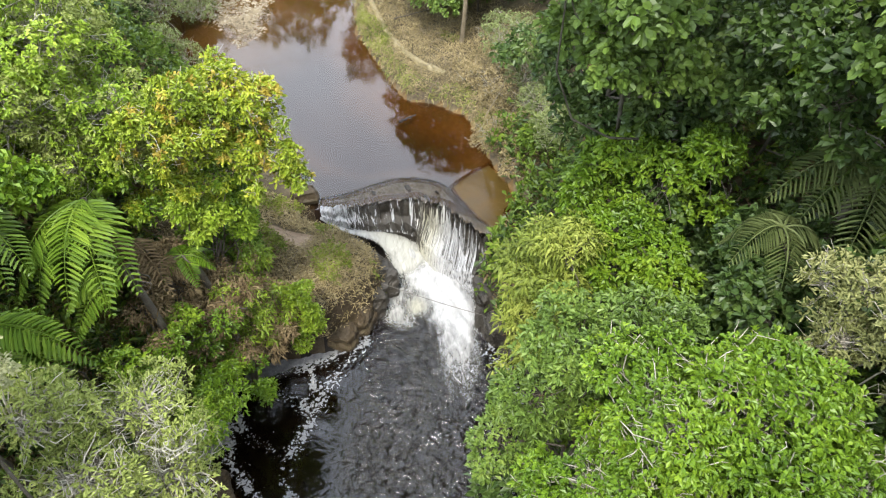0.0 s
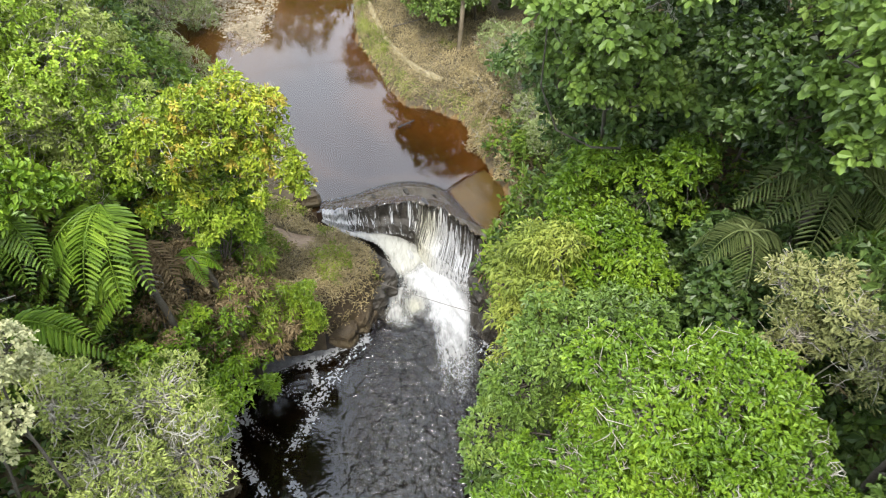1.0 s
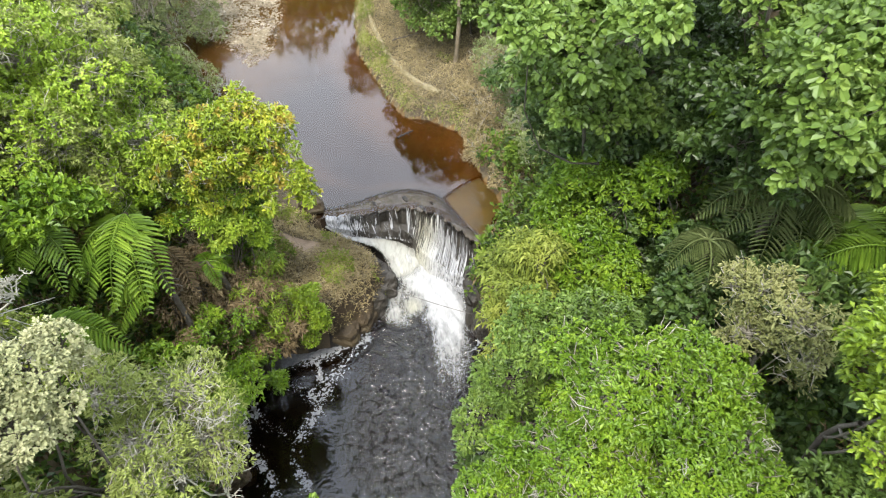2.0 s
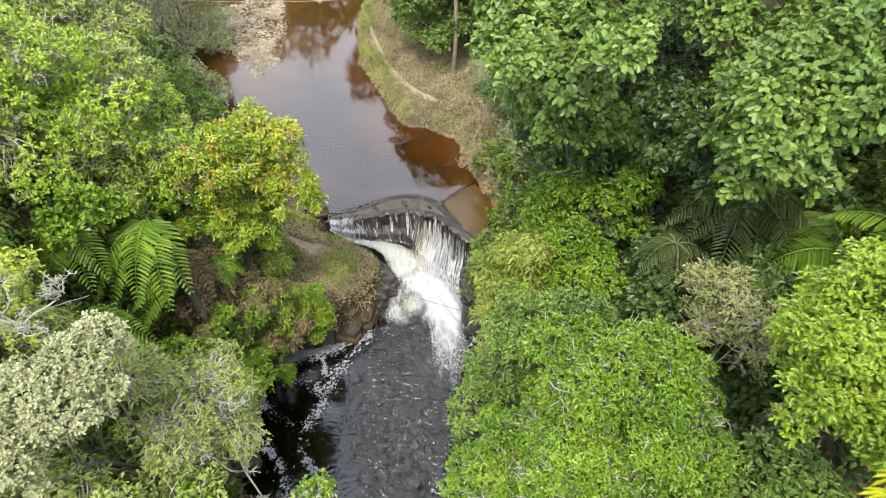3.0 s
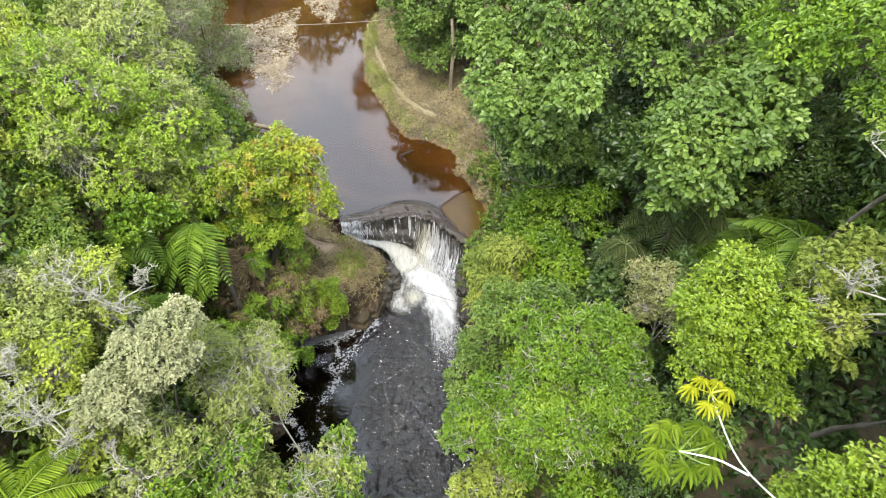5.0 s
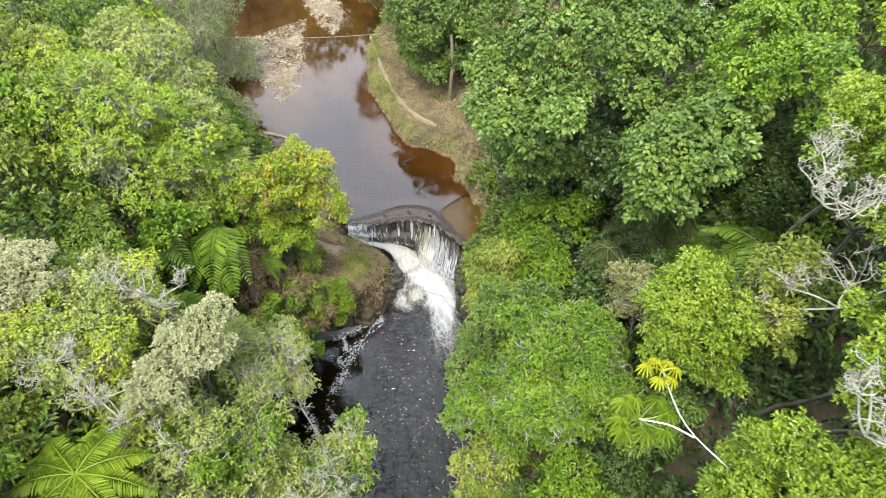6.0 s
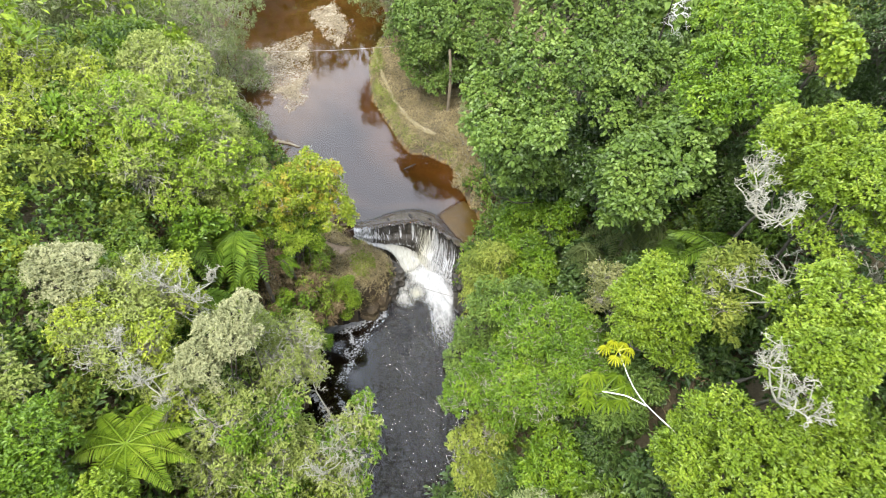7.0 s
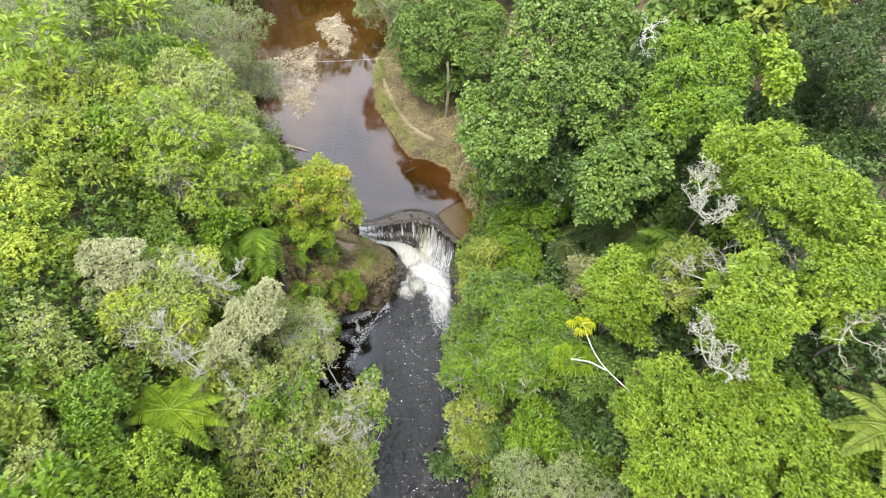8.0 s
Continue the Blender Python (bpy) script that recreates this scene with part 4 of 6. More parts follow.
PEBBLE = leaf_material("mixed_pebble", (0.11, 0.085, 0.055), (0.24, 0.20, 0.135), (0.44, 0.395, 0.30), gloss=0.8, through_light=0.0)
scatter("gravel", "pale pebbles heaped on the river's gravel bars", "gravel", 6000,
        ((-15, -6), (28, 44), lambda x, y: np.minimum(shore(BARS[0], x, y), shore(BARS[1], x, y)) < 0.1), (0.02, 0.14), PEBBLE, 3)


# ---- plants ----
KINDS = {  # leaf length, width, leaves to a tuft, gap between tufts, leaf, bark, droop
    "broad": (0.165, 0.108, 9, 0.25, "deep", BARK, 0.22),
    "round": (0.14, 0.062, 10, 0.21, "bright", BARK, 0.20),
    "tree": (0.15, 0.065, 8, 0.215, "mid", BARK, 0.25),
    "fine": (0.12, 0.036, 9, 0.185, "grey", PALE_BARK, 0.15),
    "willow": (0.2, 0.045, 8, 0.21, "yellow", BARK, 0.6),
    "cream": (0.095, 0.05, 9, 0.15, "cream", PALE_BARK, 0.1),
}


def crown_tips(blobs, gap, rng, ragged=0.34):
    """Twig ends over the outside of several overlapping rounded masses, with gaps and an uneven outline."""
    tips, axes, home = [], [], []
    for k, (x, y, z, r) in enumerate(blobs):
        n = int(2 * np.pi * r * r * 1.35 / gap ** 2) + 5
        i = np.arange(n) + 0.5
        cz = 1 - i / n * 1.45
        ang = i * 2.39996 + rng.uniform(0, 6)
        s = np.sqrt(np.maximum(1 - cz ** 2, 0))
        d = unit(np.stack([s * np.cos(ang), s * np.sin(ang), cz], 1) + rng.normal(0, 0.10, (n, 3)))
        lump = 0.5 * np.sin(d[:, 0] * 5.1 + x * 3) + 0.5 * np.sin(d[:, 1] * 5.7 + y * 3) + 0.5 * np.sin(d[:, 2] * 6.3 + d[:, 0] * 3 + z)
        deep = rng.uniform(size=n) < 0.25
        rad = r * (0.9 + ragged * 0.5 * lump + rng.normal(0, 0.07, n)) * np.where(deep, rng.uniform(0.5, 0.85, n), 1)
        keep = lump + rng.normal(0, 0.5, n) > -1.15
        p = np.array([x, y, z]) + d * rad[:, None] * np.array([1, 1, 0.82])
        for m, (bx, by, bz, br) in enumerate(blobs):
            if m != k:
                keep &= np.linalg.norm((p - [bx, by, bz]) / [1, 1, 0.82], axis=1) > br * 0.72
        tips.append(p[keep])
        axes.append(unit(d[keep] * 0.8 + [0, 0, 0.55] + rng.normal(0, 0.25, (keep.sum(), 3))))
        home.append(np.full(keep.sum(), k))
    return np.concatenate(tips), np.concatenate(axes), np.concatenate(home)


def lumpy(blobs, rng, floor, count=6, low_boughs=True, core=0.8):
    """Breaks each rounded mass into a core, smaller lumps over it and some lower boughs."""
    out = []
    for x, y, z, r in blobs:
        out.append((x, y, z, r * core))
        for k in range(count):
            a, el = rng.uniform(0, 6.28), rng.uniform(-0.5, 1.1)
            d = r * rng.uniform(0.58, 0.78) * (1.12 if core < 0.7 else 1)
            out.append((x + d * math.cos(a) * math.cos(el), y + d * math.sin(a) * math.cos(el), z + d * 0.85 * math.sin(el), r * rng.uniform(0.28, 0.46)))
        for k in range(count // 2 if low_boughs else 0):
            low = (x + rng.normal(0, 0.5) * r, y + rng.normal(0, 0.5) * r, z - r * rng.uniform(0.7, 1.5), r * rng.uniform(0.3, 0.5))
            if low[2] > floor + 0.3:
                out.append(low)
    return np.array(out)


def tree(name, label, kind, blobs, seed, leaf="", bark=None, root=None, coarse=1.0, twigs=0.12, category="tree", flush=(), ragged=0.34, lumps=6, skirt=True, fine=False, core=0.8):
    """A tree: a trunk with limbs to each mass of its crown, twigs, and tufts of leaves. blobs: (x, y, z, radius). flush: (leaf, share, size of patch) of leaves of another colour."""
    rng = np.random.default_rng(seed)
    length, width, count, gap, colour, own_bark, droop = KINDS[kind]
    length, width, gap = length * coarse ** 0.7, width * coarse ** 0.7, gap * coarse
    b = np.array(blobs, float)
    mid = b[:, :3].mean(0) if root is None else np.array([*root, 0.0])
    foot = np.array([mid[0], mid[1] + (0.16 * mid[2] if root is None and mid[2] > 9 else 0), 0.0])
    wet = min(float(shore(UPPER, foot[0], foot[1])), float(shore(LOWER, foot[0], foot[1])))
    side = 1 if foot[0] > -1 else -1
    while wet < 0.5 and abs(foot[0]) < 30:
        foot[0] += 0.3 * side
        wet = min(float(shore(UPPER, foot[0], foot[1])), float(shore(LOWER, foot[0], foot[1])))
    foot[2] = float(land(foot[0], foot[1])) - 0.08
    ob = thing(name, foot, label, category)
    tips, axes, home = crown_tips(lumpy(b, rng, foot[2], lumps, skirt, core), gap, rng, ragged)
    home = np.argmin(np.linalg.norm(tips[:, None] - b[None, :, :3], axis=2), 1)
    wood = Pile()
    tall = max(b[:, 2].max() - foot[2], 0.6)
    thick = 0.0052 * tall + 0.018
    fork = foot + (b[:, :3].mean(0) - foot) * np.array([0.55, 0.55, 0.62]) + rng.normal(0, 0.12, 3)
    trunk = bend(foot, fork, rng, 0.05, 8)
    tube(wood, trunk, np.linspace(thick * 1.25, thick * 0.7, 8), 7)
    for k, (x, y, z, r) in enumerate(b):
        heart = np.array([x, y, z - r * 0.25])
        start = trunk[rng.integers(4, 8)]
        tube(wood, bend(start, heart, rng, 0.08, 7), np.linspace(thick * 0.5, thick * 0.22, 7), 5)
        own = np.flatnonzero(home == k)
        if not len(own):
            continue
        for t in rng.choice(own, min(len(own), 4 + int(len(own) * twigs * 0.5)), replace=False):
            tube(wood, bend(heart + rng.normal(0, r * 0.15, 3), tips[t] + axes[t] * 0.02, rng, 0.12, 5), np.linspace(thick * 0.2 + 0.008, 0.006, 5), 3)
    bare = np.zeros(len(tips), bool)
    if (bark or own_bark) is PALE_BARK:  # leafless twig ends, white with lichen
        bare = rng.uniform(size=len(tips)) < 0.10 + 0.25 * (np.sin(tips[:, 0] * 2.1 + seed) * np.sin(tips[:, 1] * 2.3) > 0.55)
        for t in np.flatnonzero(bare)[::4]:
            for _ in range(3):
                e = tips[t] + unit(axes[t] + rng.normal(0, 0.7, 3)) * length * rng.uniform(1.2, 2.8)
                tube(wood, bend(tips[t] - axes[t] * length, e, rng, 0.18, 4), np.linspace(0.010, 0.005, 4), 3)
    part("trunk", wood.mesh("trunk", bark or own_bark, True, foot), ob)
    tips, axes = tips[~bare], axes[~bare]
    if flush:
        other, share, size = flush
        tone = waves(tips[:, 0] / size, tips[:, 1] / size + tips[:, 2] / size * 0.7) + rng.normal(0, 0.35, len(tips))
        aside = tone > np.quantile(tone, 1 - share)
        v, q = rosettes(tips[aside], axes[aside], rng, count, length, width, droop=droop, shape=leaves if fine else kites)
        part("flushed_leaves", mesh_of("flushed_leaves", v - foot, q, LEAF[other]), ob, "leaves of another tint in patches")
        tips, axes = tips[~aside], axes[~aside]
    v, q = rosettes(tips, axes, rng, count, length, width, droop=droop, shape=leaves if fine else kites)
    part("crown", mesh_of("crown", v - foot, q, LEAF[leaf or colour]), ob)
    return ob


def frond(pile, stem, base, heading, rise, length, rng, pinna=0.34, pairs=24, hang=0.5, narrow=0.055):
    """A feathered frond: an arching midrib with paired leaflets."""
    t = np.linspace(0, 1, pairs)
    out = np.array([math.cos(heading), math.sin(heading), 0])
    pts = base + out * (length * (t - 0.12 * t ** 2))[:, None] + np.array([0, 0, 1.0]) * (length * (rise * t - (rise + hang) * 0.75 * t ** 2))[:, None]
    tube(stem, pts, np.linspace(0.022, 0.005, pairs), 4)
    ahead = unit(np.gradient(pts, axis=0))
    side = unit(np.cross(ahead, [0, 0, 1.0]))
    k = np.arange(2, pairs)
    size = pinna * np.sin(np.pi * np.clip(t[k] ** 0.7 * 0.9 + 0.08, 0, 1)) ** 0.8 + 0.03
    for s in (-1, 1):
        way = unit(side[k] * s + ahead[k] * 0.35 + rng.normal(0, 0.05, (len(k), 3)) - [0, 0, 0.18])
        v, q = leaves(pts[k], way, np.tile([0, 0, 1.0], (len(k), 1)) + ahead[k] * 0.1, size * rng.uniform(0.88, 1.08, len(k)), np.full(len(k), narrow) * rng.uniform(0.9, 1.1, len(k)), 0.22)
        pile.add(v, q)


def tree_fern(name, label, at, reach, count, seed, leaf="fern", start=0.0, spread=6.28, pinna=0.16, narrow=0.026, pairs=34, hang=0.45, rise=0.35, dead=4, category="fern"):
    """A tree fern or small palm: a rough trunk with a crown of arching fronds, and dead ones hanging below."""
    rng = np.random.default_rng(seed)
    foot = np.array([at[0], at[1], min(float(land(at[0], at[1])), at[2] - 0.4) - 0.05])
    ob = thing(name, foot, label, category)
    wood, top = Pile(), np.array(at, float)
    tube(wood, bend(foot, top, rng, 0.04, 8), np.linspace(0.11, 0.08, 8) + rng.normal(0, 0.006, 8), 8)
    for k in range(dead):
        a = rng.uniform(0, 6.28)
        e = top + [0.35 * math.cos(a), 0.35 * math.sin(a), -rng.uniform(0.5, 1.0)]
        tube(wood, bend(top, e, rng, 0.2, 6), np.linspace(0.03, 0.008, 6), 4)
    part("trunk", wood.mesh("trunk", BARK, True, foot), ob)
    for k in range(count):
        pile = Pile()
        a = start + spread * (k + rng.uniform(-0.25, 0.25)) / count
        frond(pile, pile, top, a, rise * rng.uniform(0.6, 1.3), reach * rng.uniform(0.82, 1.08), rng, pinna * reach, pairs, hang * rng.uniform(0.7, 1.3), narrow * reach)
        part("frond", pile.mesh("frond", LEAF[leaf], at=foot), ob)
    return ob


def bare_tree(name, label, foot, top, reach, seed, bark=WHITE_BARK, levels=4, tuft=""):
    """A dead or bare tree: forking pale branches."""
    rng = np.random.default_rng(seed)
    foot, top = np.array(foot, float), np.array(top, float)
    foot[2] = float(land(foot[0], foot[1])) - 0.05
    ob = thing(name, foot, label, "tree")
    wood, stem, ends = Pile(), Pile(), []
    tube(stem, bend(foot, top, rng, 0.07, 9), np.linspace(0.06, 0.028, 9), 6)
    part("trunk", stem.mesh("trunk", BARK, True, foot), ob, "dark weathered trunk")

    def fork(p, d, size, thick, level):
        e = p + unit(d) * size
        tube(wood, bend(p, e, rng, 0.18, 5), np.linspace(thick, thick * 0.62, 5), 3 if level < 2 else 4)
        if level == 0:
            ends.append(e)
            return
        for _ in range(rng.integers(2, 5)):
            fork(e, unit(d) * 0.9 + rng.normal(0, 0.75, 3) + [0, 0, 0.12], size * rng.uniform(0.6, 0.85), thick * 0.6, level - 1)

    for _ in range(5):
        fork(top - (top - foot) * rng.uniform(0, 0.12), rng.normal(0, 0.8, 3) + [0, 0, 0.5], reach * rng.uniform(0.26, 0.42), 0.019, levels - 1)
    part("bough", wood.mesh("bough", bark, True, foot), ob)
    if tuft:
        e = np.array(ends)
        v, q = rosettes(e, np.tile([0, 0, 1.0], (len(e), 1)), rng, 6, 0.16, 0.06)
        part("crown", mesh_of("crown", v - foot, q, LEAF[tuft]), ob)
    return ob


def lichen_tree(name, label, foot, clusters, seed, bark=LICHEN):
    """A dead tree hung with lichen: a few crooked boughs, each ending in a thick bunch of fine forking twigs. clusters: (x, y, z, radius)."""
    rng = np.random.default_rng(seed)
    c = np.array(clusters, float)
    foot = np.array([foot[0], foot[1], float(land(*foot)) - 0.05])
    ob = thing(name, foot, label, "tree")
    stem, heart = Pile(), c[:, :3].mean(0) - [0, 0, 0.8]
    trunk = bend(foot, heart, rng, 0.03, 9)
    tube(stem, trunk, np.linspace(0.06, 0.035, 9), 7)
    part("trunk", stem.mesh("trunk", BARK, True, foot), ob, "dark weathered trunk")
    for x, y, z, r in c:
        wood, mid = Pile(), np.array([x, y, z])
        base = mid - [0, 0, r * 0.7]
        tube(wood, bend(heart, base, rng, 0.05, 7), np.linspace(0.024, 0.016, 7), 5)
        tube(wood, bend(base, mid + unit(rng.normal(0, 1, 3)) * r * 0.4, rng, 0.2, 5), np.linspace(0.022, 0.012, 5), 4)
        for _ in range(int(5 + 7 * r)):
            way = unit(rng.normal(0, 1, 3) + [0, 0, 0.45])
            p = base + rng.normal(0, 0.12, 3) * r
            e = mid + way * r * rng.uniform(0.5, 1.25)
            limb = bend(p, e, rng, 0.16, 6)
            tube(wood, limb, np.linspace(0.015, 0.008, 6), 4)
            for k in (2, 3, 4, 5, 5):
                for _ in range(rng.integers(1, 4)):
                    d = unit(unit(e - p) * 0.6 + rng.normal(0, 0.7, 3))
                    tip = limb[k] + d * r * rng.uniform(0.18, 0.42)
                    twig = bend(limb[k], tip, rng, 0.2, 4)
                    tube(wood, twig, np.linspace(0.009, 0.0055, 4), 3)
                    tube(wood, bend(twig[2], twig[2] + unit(d + rng.normal(0, 0.8, 3)) * r * 0.16, rng, 0.15, 3), np.linspace(0.0075, 0.005, 3), 3)
        part("bough", wood.mesh("bough", bark, True, foot), ob)
    return ob


def undergrowth(name, label, count, box, test, seed, leaf, length, width, tuft, lift, opening=(0.3, 1.4), droop=0.3, category="undergrowth"):
    """Low plants rooted all over the ground where test(x, y) holds."""
    rng = np.random.default_rng(seed)
    x, y = rng.uniform(box[0], box[1], count * 4), rng.uniform(box[2], box[3], count * 4)
    ok = test(x, y) & (shore(UPPER, x, y) > 0.12) & (shore(LOWER, x, y) > 0.1)
    x, y = x[ok][:count], y[ok][:count]
    z = land(x, y) + rng.uniform(0.02, lift, len(x))
    v, q = rosettes(np.stack([x, y, z], 1), np.tile([0, 0, 1.0], (len(x), 1)) + rng.normal(0, 0.35, (len(x), 3)), rng, tuft, length, width, opening, droop)
    return tagged(new(name, mesh_of(name, v, q, LEAF[leaf])), label, category, kind="stuff")


# ---- trees on the left bank ----
tree("broadleaf_tree", "yellow-green tree leaning over the river above the fall", "round",
     [(-5.16, 13.69, 7.44, 0.61), (-5.75, 12.49, 7.63, 0.62), (-4.33, 13.69, 7.06, 0.53), (-5.22, 12.65, 7.0, 0.64), (-4.16, 13.22, 6.44, 0.53), (-3.87, 12.82, 5.84, 0.51), (-6.48, 12.18, 7.33, 0.59), (-4.7, 12.63, 6.15, 0.5), (-3.65, 12.78, 5.52, 0.34), (-4.55, 13.04, 6.96, 0.52), (-5.74, 12.32, 6.63, 0.56)], 101, leaf='yellow', twigs=0.3, root=(-8.2, 14.6), bark=PALE_BARK, coarse=0.8, fine=True, flush=('rust', 0.13, 0.18), core=0.65, lumps=8)
tree("broadleaf_tree", "green tree at the edge of the ferny bank", "round",
     [(-6.68, 12.81, 5.53, 0.6), (-6.2, 12.67, 5.1, 0.55), (-5.35, 12.87, 5.3, 0.5), (-4.96, 12.92, 4.6, 0.42), (-6.12, 12.84, 4.0, 0.42), (-4.95, 12.95, 5.94, 0.4), (-7.33, 12.51, 4.5, 0.5), (-5.6, 13.0, 4.4, 0.45)], 102, leaf='yellow', coarse=0.85, fine=True, skirt=False, flush=('bright', 0.45, 0.3))
tree("broadleaf_tree", "olive-green tree above the ferns on the bank", "tree",
     [(-8.95, 13.0, 7.14, 1.11), (-7.64, 12.93, 7.19, 0.97), (-9.29, 13.48, 8.0, 1.09), (-8.52, 12.56, 6.2, 0.86), (-7.2, 12.73, 6.4, 0.86)], 103, leaf='fresh', twigs=0.45, bark=PALE_BARK, coarse=0.72, lumps=9, ragged=0.5, core=0.65, flush=('sage', 0.35, 0.5))
tree("broadleaf_tree", "bright green domed tree on the upper bank", "round",
     [(-10.31, 13.35, 9.65, 2.01), (-12.04, 13.57, 10.22, 1.74), (-8.86, 13.57, 8.57, 1.67), (-11.23, 11.86, 8.8, 1.6), (-9.56, 12.62, 7.88, 1.4)], 104, leaf='fresh', lumps=10, ragged=0.5, bark=PALE_BARK, twigs=0.25, coarse=0.78, core=0.65, flush=('sage', 0.3, 0.6))
tree("broadleaf_tree", "green rounded tree beside the river bend", "tree",
     [(-10.74, 16.85, 9.85, 1.75), (-12.1, 17.41, 10.25, 1.33), (-9.75, 16.41, 9.06, 1.19)], 105, leaf='sage', twigs=0.3, bark=PALE_BARK)
tree("grey_shrub_tree", "grey-green twiggy tree beside the gravel bar", "fine",
     [(-13.52, 28.57, 4.77, 1.82), (-12.78, 31.71, 5.29, 1.89), (-15.0, 29.34, 6.11, 2.38)], 106, twigs=0.15, coarse=1.5)
tree("grey_shrub_tree", "grey-green scrubby tree with bare twigs", "fine",
     [(-16.99, 25.67, 7.66, 2.52), (-19.18, 25.31, 8.53, 2.47), (-16.69, 30.72, 6.54, 2.41)], 107, twigs=0.15, coarse=1.5)
tree("grey_shrub_tree", "silvery scrub tree on the far bank", "fine",
     [(-20.21, 21.61, 10.12, 2.53), (-22.71, 23.37, 10.14, 2.62), (-20.98, 25.78, 9.29, 2.12)], 108, twigs=0.15, coarse=1.5)
tree("broadleaf_tree", "lime-green tree crowding the upper slope", "round",
     [(-15.53, 15.4, 11.14, 1.65), (-16.86, 14.18, 11.47, 1.84), (-13.9, 14.99, 10.41, 1.39)], 109, leaf='moss', lumps=9, ragged=0.5, bark=PALE_BARK, twigs=0.3, coarse=0.85, core=0.65, flush=('sage', 0.3, 0.6))
tree("broadleaf_tree", "yellow-green tree with dead twigs showing", "round",
     [(-16.55, 11.42, 10.58, 1.88), (-14.97, 12.39, 10.3, 1.56), (-13.84, 12.04, 9.1, 1.47)], 110, leaf='moss', twigs=0.3, bark=PALE_BARK, lumps=9, ragged=0.5, coarse=0.85, core=0.65, flush=('sage', 0.3, 0.6))
tree("broadleaf_tree", "dusty green thicket tree on the slope", "tree",
     [(-13.85, 10.93, 7.99, 1.6), (-14.98, 10.17, 9.26, 1.52), (-12.77, 11.23, 7.07, 1.38)], 111, leaf='sage', twigs=0.4, bark=PALE_BARK)
tree("broadleaf_tree", "lime-green tree at the edge of the slope", "round",
     [(-14.95, 7.21, 10.15, 1.7), (-14.14, 4.7, 10.42, 1.47), (-13.69, 6.46, 9.45, 1.04)], 112, leaf='moss', lumps=9, ragged=0.5)
tree("blossoming_tree", "cream-blossomed tree among green crowns", "cream",
     [(-11.15, 5.48, 10.2, 0.72), (-11.69, 4.98, 10.2, 0.55), (-10.54, 5.71, 10.1, 0.58), (-11.03, 4.74, 9.85, 0.55), (-10.4, 5.08, 9.75, 0.44), (-11.9, 5.5, 10.2, 0.45)], 113, bark=BARK, coarse=0.7, twigs=0.06, ragged=0.4)
tree("blossoming_tree", "cream-blossomed domed tree above the pool", "cream",
     [(-5.7, 4.0, 9.6, 0.62), (-6.3, 3.4, 9.5, 0.62), (-5.8, 3.15, 9.3, 0.62), (-6.7, 2.8, 9.25, 0.55), (-6.95, 2.37, 9.1, 0.4), (-6.28, 2.34, 9.0, 0.42), (-5.5, 4.5, 9.5, 0.42)], 114, bark=BARK, coarse=0.7, twigs=0.06, ragged=0.4)
tree("broadleaf_tree", "green tree with white bare branches through it", "tree",
     [(-9.87, 5.58, 8.59, 1.37), (-8.77, 6.01, 8.44, 1.28), (-10.3, 3.98, 8.6, 1.31), (-8.83, 3.89, 8.1, 1.43), (-7.59, 2.97, 7.34, 1.0)], 115, leaf='sage', twigs=0.45, bark=PALE_BARK, lumps=10, ragged=0.5, coarse=0.75, core=0.65, flush=('moss', 0.4, 0.6))
tree("broadleaf_tree", "small deep green tree behind the blossoming one", "tree",
     [(-11.21, 8.91, 7.62, 1.04), (-10.25, 7.96, 7.62, 1.01)], 116, leaf='mid')
tree("broadleaf_tree", "bright green dense round tree", "round",
     [(-10.33, 0.25, 9.45, 0.86), (-10.15, -0.69, 9.24, 0.84), (-9.6, -1.1, 8.48, 0.76)], 117, leaf='bright')
tree("broadleaf_tree", "pale green tree with lichened twigs", "tree",
     [(-12.5, 2.22, 9.63, 1.3), (-13.41, 2.92, 9.91, 1.22), (-11.66, 1.77, 9.04, 0.92)], 118, leaf='sage', twigs=0.35, bark=PALE_BARK)
tree("broadleaf_tree", "lime-green tree below the ferns", "round",
     [(-8.72, -1.62, 8.09, 1.29), (-7.42, -1.72, 7.16, 1.15), (-9.24, -2.54, 8.57, 0.89)], 119, leaf='lime')
tree("broadleaf_tree", "dull green tree low in the valley", "tree",
     [(-11.43, -1.53, 9.3, 1.07), (-10.85, -2.55, 9.3, 1.04), (-11.94, -0.82, 9.94, 0.73)], 120, leaf='sage', twigs=0.3, bark=PALE_BARK)
tree("grey_shrub_tree", "pale green twiggy tree over the pool", "fine",
     [(-4.72, 5.51, 6.73, 1.02), (-5.09, 4.4, 6.77, 0.94), (-4.17, 4.9, 6.11, 0.74), (-5.68, 4.86, 7.54, 0.71)], 121, twigs=0.7, leaf='sage', coarse=0.8, core=0.65)
tree("broadleaf_tree", "green tree leaning over the dark pool", "tree",
     [(-6.22, 2.32, 6.56, 1.22), (-5.0, 2.81, 5.79, 1.15), (-6.42, 1.34, 5.53, 1.22), (-5.2, 1.63, 4.6, 1.38), (-3.66, 2.5, 4.34, 1.19)], 122, twigs=0.4, leaf='sage', bark=PALE_BARK, lumps=9, coarse=0.85, core=0.65, flush=('bright', 0.35, 0.6))
tree("broadleaf_tree", "light green tree by the pool's edge", "tree",
     [(-2.34, 3.1, 5.36, 0.76), (-2.88, 2.52, 4.71, 0.95), (-2.54, 1.56, 3.89, 0.95)], 123, twigs=0.4, leaf='sage', bark=PALE_BARK, coarse=0.85, core=0.65, flush=('bright', 0.4, 0.5))
